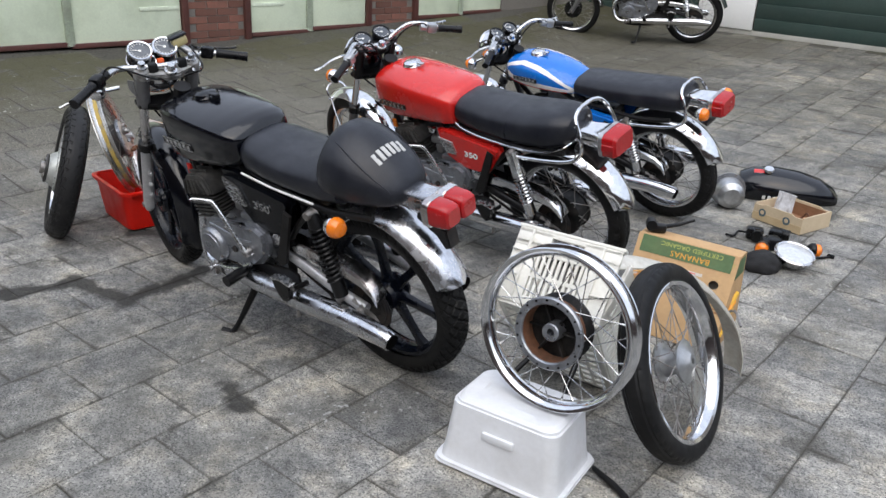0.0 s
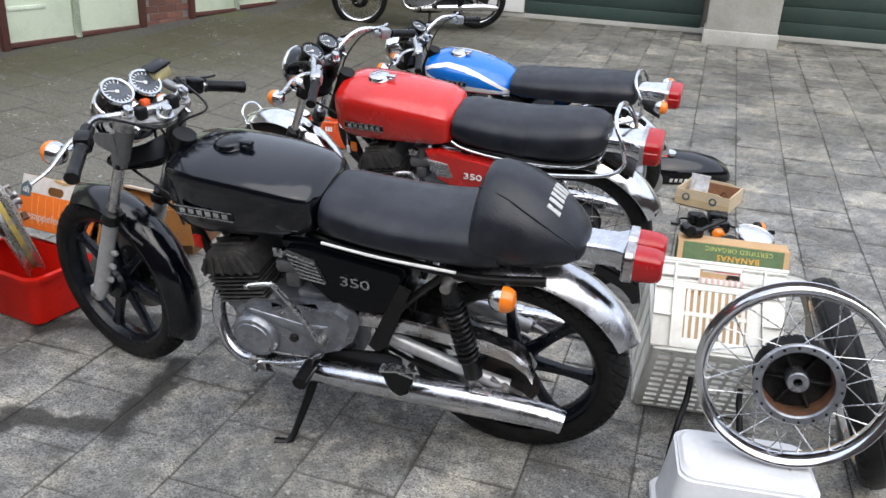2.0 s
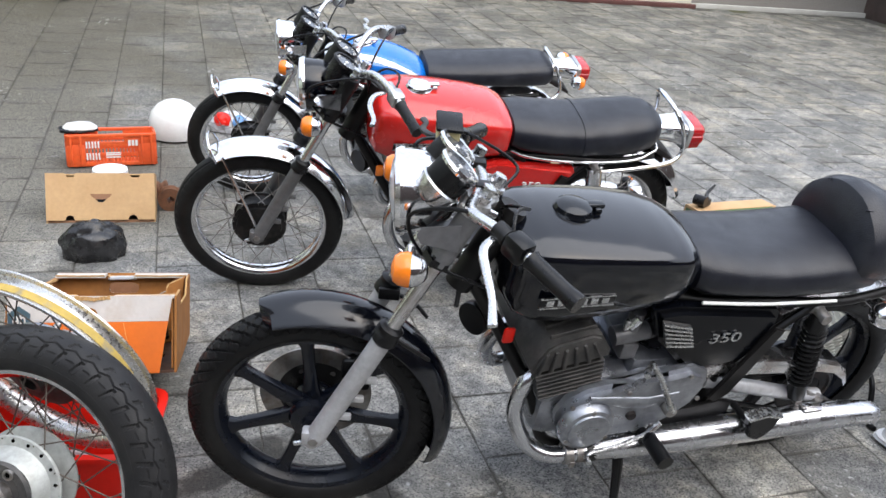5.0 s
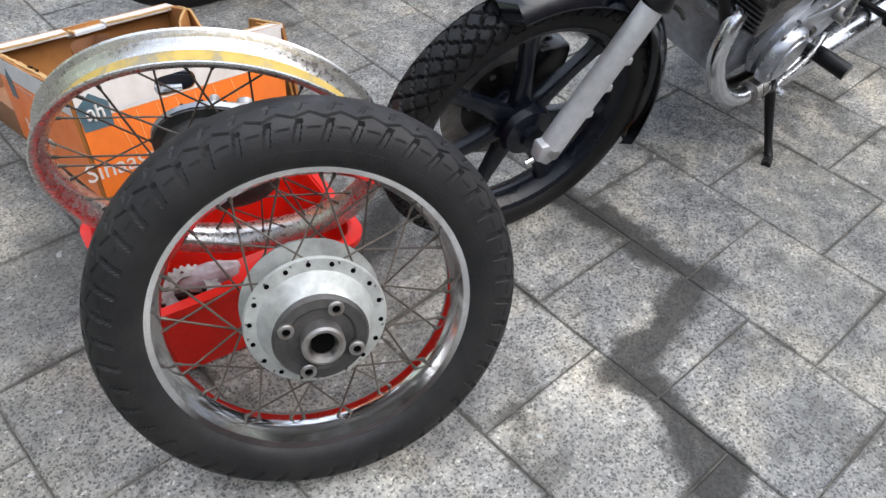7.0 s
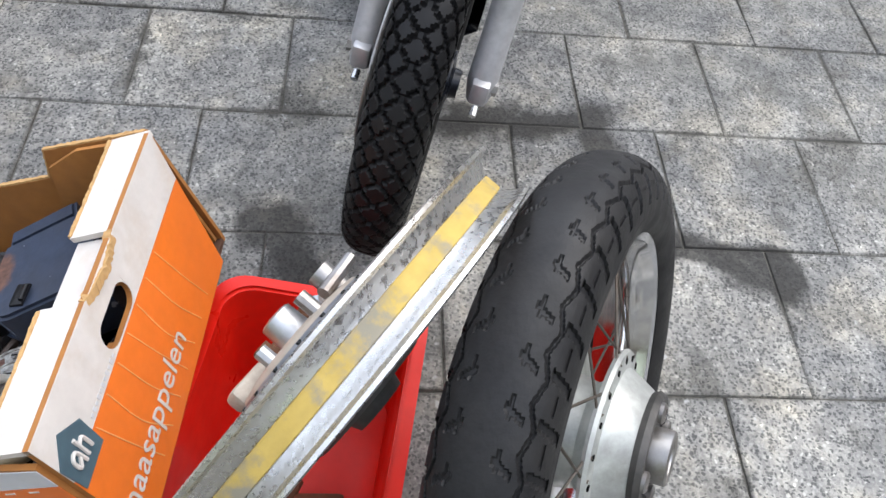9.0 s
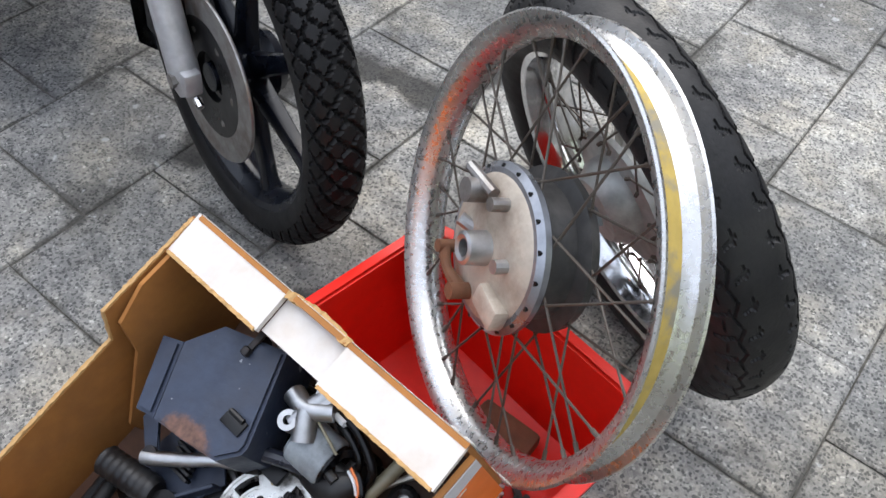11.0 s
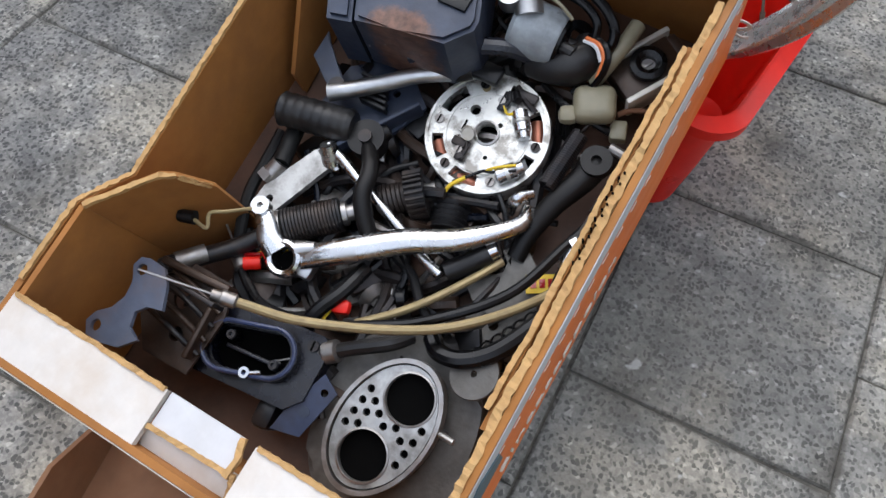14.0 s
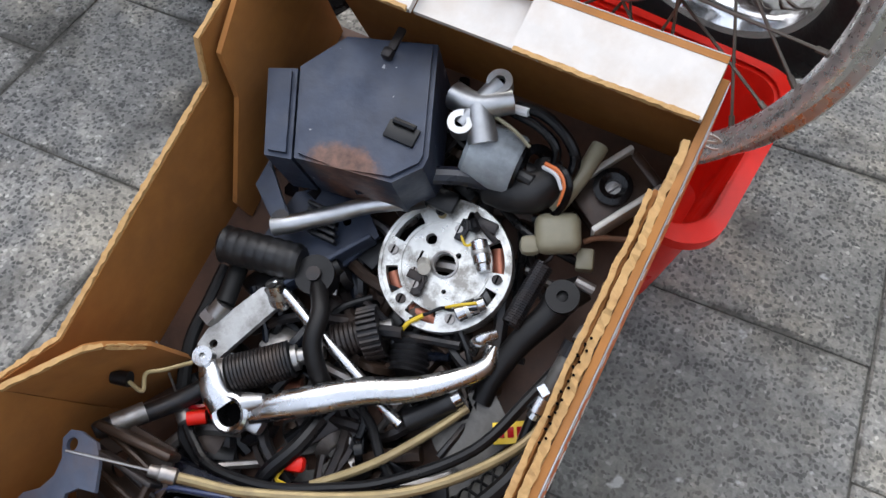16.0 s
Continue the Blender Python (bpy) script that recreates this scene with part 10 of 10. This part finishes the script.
bowl = thing("headlight_bowl", "chromed headlight bowl lying on its back", "headlight", pose(1.345, 2.18, 0.0, 12, 8, 20))
part("shell", lathe([(0, -0.055), (0.03, -0.053), (0.065, -0.035), (0.085, 0.0), (0.090, 0.012), (0.086, 0.012), (0.080, 0.0), (0.06, -0.028), (0.0, -0.045)], 48), chrome, bowl, at=shift(0, 0, 0.062) @ Matrix.Rotation(radians(90), 4, "X"))
part("rim_ring", lathe([(0.084, 0.010), (0.094, 0.008), (0.097, 0.016), (0.091, 0.022), (0.084, 0.018)], 48, True), old_chrome, bowl, at=shift(0, 0, 0.062) @ Matrix.Rotation(radians(90), 4, "X"))
part("lens", lathe([(0, 0.024), (0.05, 0.021), (0.086, 0.012), (0.086, 0.008), (0, 0.008)], 40), glass_lens, bowl, at=shift(0, 0, 0.062) @ Matrix.Rotation(radians(90), 4, "X"))
mirror = thing("round_mirror", "small chromed round mirror lying face up", "mirror", pose(1.11, 2.11, 0.0, 0, 0, 0))
part("shell", lathe([(0, 0.006), (0.05, 0.008), (0.056, 0.014), (0.058, 0.022), (0.054, 0.026), (0.0, 0.026)], 36), chrome, mirror, at=Matrix.Rotation(radians(90), 4, "X"))
part("stem", tube([(0.05, 0, 0.016), (0.09, 0.03, 0.012), (0.12, 0.02, 0.008)], 0.005, 8, 4), chrome, mirror)


cloth = thing("cloth", "crumpled black cloth among the electrical parts", "cloth", pose(1.25, 2.06, 0.0))
part("folds", crumple(0.085, 0.10, 0.06, 5), black_cloth, cloth)
wire = thing("wiring_loom", "thin black wiring lying over the parts", "wire", pose(1.26, 2.34, 0.0))
part("body", tube([(-0.14, 0.12, 0.01), (-0.05, 0.05, 0.03), (0.02, 0.08, 0.012), (0.08, -0.03, 0.02), (0.15, 0.02, 0.01), (0.20, 0.10, 0.008)], 0.006, 8, 8), rubber, wire)
part("plug", block(0.035, 0.02, 0.018, 0.004, at=(0.20, 0.10, 0.010)), black_plastic, wire)
lever = thing("brake_lever", "black brake lever lying beside the banana carton", "lever", pose(1.06, 1.78, H_B * 0 + 0.0, 0, 0, 60))
part("body", tube([(-0.10, 0, 0.02), (-0.04, 0.02, 0.025), (0.03, 0.01, 0.02), (0.08, -0.02, 0.012)], [0.012, 0.010, 0.008, 0.006], 10, 5), black_satin, lever)
perch = thing("lever_bracket", "black lever bracket lying on the banana carton", "bracket", pose(1.06, 1.245, 0.349, 0, 0, 30))
part("body", joined(block(0.06, 0.04, 0.035, 0.01, at=(0, 0, 0.0185)), tube([(0.02, 0, 0.025), (0.08, 0.03, 0.03), (0.14, 0.03, 0.055)], [0.01, 0.008, 0.005], 10, 5), tube([(-0.03, -0.02, 0.03), (-0.03, 0.03, 0.03)], 0.022, 14, 1)), black_satin, perch)

# ---- crates and cartons by the front wheels ----
oc = thing("fruit_crate", "orange-red slatted plastic crate with white print", "crate", frame_from(Vector((-1.350, 2.90, 0.004)), Vector((0.995, 0.10, 0)), Vector((0, 0.06, 1))))
OW, OD, OH = 0.42, 0.14, 0.165
for y_, turn in ((-OD / 2, 0), (OD / 2, 180)):
    m_ = shift(0, y_, 0) @ Matrix.Rotation(radians(turn), 4, "Z")
    slotted(oc, OW, OH - 0.05, m_, orange_plastic, (0.085, 0.085, 0.022, 0.014), 15, True, 1, "long_side", 0.45)
    part("top_band", joined(block(0.15, 0.014, 0.05, 0.003, at=(-0.135, 0, OH - 0.026)), block(0.15, 0.014, 0.05, 0.003, at=(0.135, 0, OH - 0.026)), block(OW, 0.02, 0.016, 0.003, at=(0, -0.003, OH - 0.008)), block(OW, 0.014, 0.012, 0.003, at=(0, 0, OH - 0.046))), orange_plastic, oc, at=m_)
    for x_ in (-0.19, -0.145, 0.145, 0.19):
        part("rib", block(0.010, 0.016, OH - 0.01, 0.002, at=(x_, -0.010, OH / 2)), orange_plastic, oc, at=m_)
for x_, turn in ((-OW / 2, -90), (OW / 2, 90)):
    slotted(oc, OD - 0.012, OH - 0.002, shift(x_, 0, 0) @ Matrix.Rotation(radians(turn), 4, "Z"), orange_plastic, (0.04, 0.04, 0.03, 0.04), 9, True, 1, "short_side", 0.5)
part("bottom", block(OW - 0.02, OD - 0.02, 0.006, 0.001, at=(0, 0, 0.006)), orange_plastic, oc)
for k in range(5):
    for z_ in (0.052, 0.112):
        part("print_bar", block(0.008, 0.002, 0.034, at=(-0.118 + 0.014 * k, -OD / 2 - 0.0085, z_)), white_paint, oc)
for z_ in (0.046, 0.058, 0.068):
    part("print_bar", block(0.07, 0.002, 0.007, at=(0.005, -OD / 2 - 0.0085, z_)), white_paint, oc)
for k in range(3):
    part("print_bar", block(0.012, 0.002, 0.03, at=(0.085 + 0.017 * k, -OD / 2 - 0.0085, 0.118)), white_paint, oc)
visor = thing("lamp_shell", "white and black lamp shell lying on the crate's rim", "lamp shell", pose(-1.49, 2.90, OH + 0.003, 0, 0, 12))
part("shell", loft([oval(x_, 0, 0.024 * h_, 0.06 * w_, 0.024 * h_, 2.4, 22) for x_, w_, h_ in ((-0.085, 0.4, 0.5), (-0.06, 0.85, 0.9), (0.0, 1, 1), (0.05, 0.9, 0.9), (0.08, 0.5, 0.5))]), helmet_white, visor)
part("base", loft([oval(x_, 0, 0.013, 0.066 * w_, 0.012, 2.4, 22) for x_, w_ in ((-0.10, 0.5), (-0.06, 0.95), (0.0, 1), (0.05, 0.9), (0.08, 0.5))]), black_plastic, visor)

tan = thing("cardboard_box", "plain tan cardboard box with a hand hole", "carton", frame_from(Vector((-1.345, 2.075, 0.002)), Vector((0.998, -0.03, 0)), Vector((0.03, 0.42, 1))))
TW, TD, TH = 0.440, 0.14, 0.215
notch = [(-TW / 2, 0.012), (-0.145, 0.012), (-0.14, 0.028), (-0.128, 0.034), (-0.113, 0.030), (-0.107, 0.012), (0.108, 0.012), (0.114, 0.028), (0.128, 0.034), (0.142, 0.028), (0.148, 0.012), (TW / 2, 0.012)]
top_cut = [(TW / 2, TH), (0.165, TH - 0.002), (0.155, TH - 0.018), (0.125, TH - 0.018), (0.115, TH), (-0.10, TH), (-0.108, TH - 0.016), (-0.135, TH - 0.016), (-0.145, TH), (-TW / 2, TH)]
part("front_panel", plate(notch + top_cut, 0.006, "y", 0.0), tan_board, tan)
part("back_panel", plate([(-TW / 2, 0), (TW / 2, 0), (TW / 2, TH), (-TW / 2, TH)], 0.006, "y", TD), tan_board, tan)
for x_ in (-TW / 2 + 0.003, TW / 2 - 0.003):
    part("end_panel", plate([(0.003, 0), (TD - 0.003, 0), (TD - 0.003, TH), (0.003, TH)], 0.006, "x", x_), tan_board, tan)
part("top_panel", block(TW - 0.014, TD - 0.008, 0.006, at=(0, TD / 2, TH - 0.006)), tan_board, tan)
part("hand_hole", plate([(-0.045, 0.125), (0.045, 0.125), (0.035, 0.112), (0.008, 0.095), (-0.008, 0.095), (-0.035, 0.112)], 0.0015, "y", -0.0035), brown_board, tan, "half-torn hand hole flap")
# black plate on the uncut card, painted shade of the gap
part("hole_gap_shade", plate([(-0.022, 0.102), (0.022, 0.102), (0.008, 0.090), (-0.008, 0.090)], 0.0015, "y", -0.0045), black_plastic, tan)
part("edge_strip", plate([(-TW / 2, 0.0), (TW / 2, 0.0), (TW / 2, 0.012), (-TW / 2, 0.012)], 0.004, "y", 0.012), brown_board, tan)
bl = thing("plastic_bowl", "pale plastic bowl standing behind the cardboard box", "bowl", pose(-1.32, 2.36, -0.020) @ Matrix.Diagonal((1.3, 1.3, 0.86, 1)))
part("shell", lathe([(0, 0.04), (0.045, 0.05), (0.06, 0.18), (0.058, 0.20), (0.03, 0.205), (0, 0.206)], 32), white_plastic, bl, at=Matrix.Rotation(radians(90), 4, "X"))
film = thing("rubbish_bag", "crumpled black plastic bag lying against the cardboard box", "bag", pose(-1.350, 1.745, 0.0, 0, 0, 8))
part("folds", crumple(0.115, 0.085, 0.10, 11, 16, 0.42, 0.4), black_film, film)
helmet = thing("helmet", "white open-face helmet resting on the paving", "helmet", pose(-1.03, 3.27, floor_height(-1.03, 3.27), 0, 0, 20) @ Matrix.Diagonal((1.08, 1.08, 0.90, 1)))
part("shell", loft([[(0.135 * w_ * math.cos(2 * math.pi * k / 36) - 0.01 * z_, 0.12 * w_ * math.sin(2 * math.pi * k / 36), 0.25 * z_) for k in range(36)] for z_, w_ in ((0.0, 0.80), (0.04, 0.90), (0.25, 1.0), (0.5, 0.98), (0.72, 0.84), (0.88, 0.60), (0.97, 0.30), (1.0, 0.06))]), helmet_white, helmet)
part("edge_trim", loft([[((0.135 * w_ + o_) * math.cos(2 * math.pi * k / 36), (0.12 * w_ + o_) * math.sin(2 * math.pi * k / 36), z_) for k in range(36)] for z_, w_, o_ in ((0.0, 0.80, 0.004), (0.008, 0.84, 0.006), (0.014, 0.85, 0.005))]), black_plastic, helmet)
part("vent", block(0.05, 0.008, 0.012, 0.003, at=(0.04, -0.116, 0.07)), black_plastic, helmet)
for k, (x_, y_, r_, h_) in enumerate(((-1.06, 2.22, 0.055, 0.05), (-0.98, 2.30, 0.04, 0.07), (-1.10, 2.36, 0.045, 0.05))):
    lump = thing("rusty_fitting", "rusty metal fitting lying beside the cardboard box", "fitting", pose(x_, y_, 0.0, 0, 0, 50 * k), "rusty fittings")
    part("body", joined(lathe([(0.3 * r_, -h_ / 2), (r_, -h_ / 2), (r_, -h_ / 3), (0.7 * r_, 0), (r_, h_ / 3), (r_, h_ / 2), (0.3 * r_, h_ / 2)], 20, True)), rust, lump, at=shift(0, 0, r_))
    part("arm", tube([(0, 0, r_), (0.06, 0.02, r_ * 0.7), (0.11, -0.01, 0.012)], 0.009, 8, 4), rust, lump)
wrap = thing("plastic_wrapper", "crumpled clear wrapper with red and blue print", "wrapper", pose(-0.72, 3.40, floor_height(-0.72, 3.4)))
part("folds", crumple(0.12, 0.08, 0.085, 21, 18, 0.25), bag_film, wrap)
part("red_print", crumple(0.05, 0.05, 0.05, 22), red_plastic, wrap, at=shift(-0.05, -0.04, 0.05))
part("blue_print", crumple(0.05, 0.045, 0.045, 23), blue_film, wrap, at=shift(0.04, -0.045, 0.04))

# slabs of the paving, nearest ones as pieces
rng = random.Random(5)
paving = thing("pavement", "worn grey square concrete slabs laid in half bond", "paving", kind="structure")
slab_kinds = []
for k in range(14):
    me = bpy.data.meshes.new("slab")
    me.from_pydata(slab_verts(rng, 0, 0), [], SLAB_FACES)
    me.update()
    me.materials.append(slab_mat)
    slab_kinds.append(me)
far_co, far_faces = [], []
for i in range(-16, 27):
    x = GX0 + (i + 0.5) * PITCH
    phase = GY0 if i % 2 == 0 else GY0 + 0.15
    for j in range(-14, 29):
        y = phase + (j + 0.5) * PITCH
        if x < garage_line(y) + 0.2 or y > BACK_Y - 0.1:
            continue
        z = floor_height(x, y)
        slope_x = (floor_height(x + 0.1, y) - floor_height(x - 0.1, y)) / 0.2
        slope_y = (floor_height(x, y + 0.1) - floor_height(x, y - 0.1)) / 0.2
        if -9 <= i <= 5 and -4 <= j <= 15:
            ob = new("slab", rng.choice(slab_kinds))
            ob.parent = paving
            ob.matrix_basis = Matrix.Translation((x, y, z + rng.uniform(-0.0012, 0.0012))) @ Matrix.Rotation(math.atan(slope_y), 4, "X") @ Matrix.Rotation(-math.atan(slope_x), 4, "Y") @ Matrix.Rotation(math.pi / 2 * rng.randrange(4) + radians(rng.uniform(-0.5, 0.5)), 4, "Z")
        else:
            base = len(far_co)
            far_co += [(px, py, pz + floor_height(px, py)) for px, py, pz in slab_verts(rng, x, y)]
            far_faces += [tuple(base + q for q in f) for f in SLAB_FACES]
me = bpy.data.meshes.new("far_slabs")
me.from_pydata(far_co, [], far_faces)
me.update()
me.materials.append(slab_joined_mat)
far_slabs = new("far_slabs", me)
far_slabs.parent = paving
tagged(far_slabs, "grey concrete slabs further off", kind="stuff")
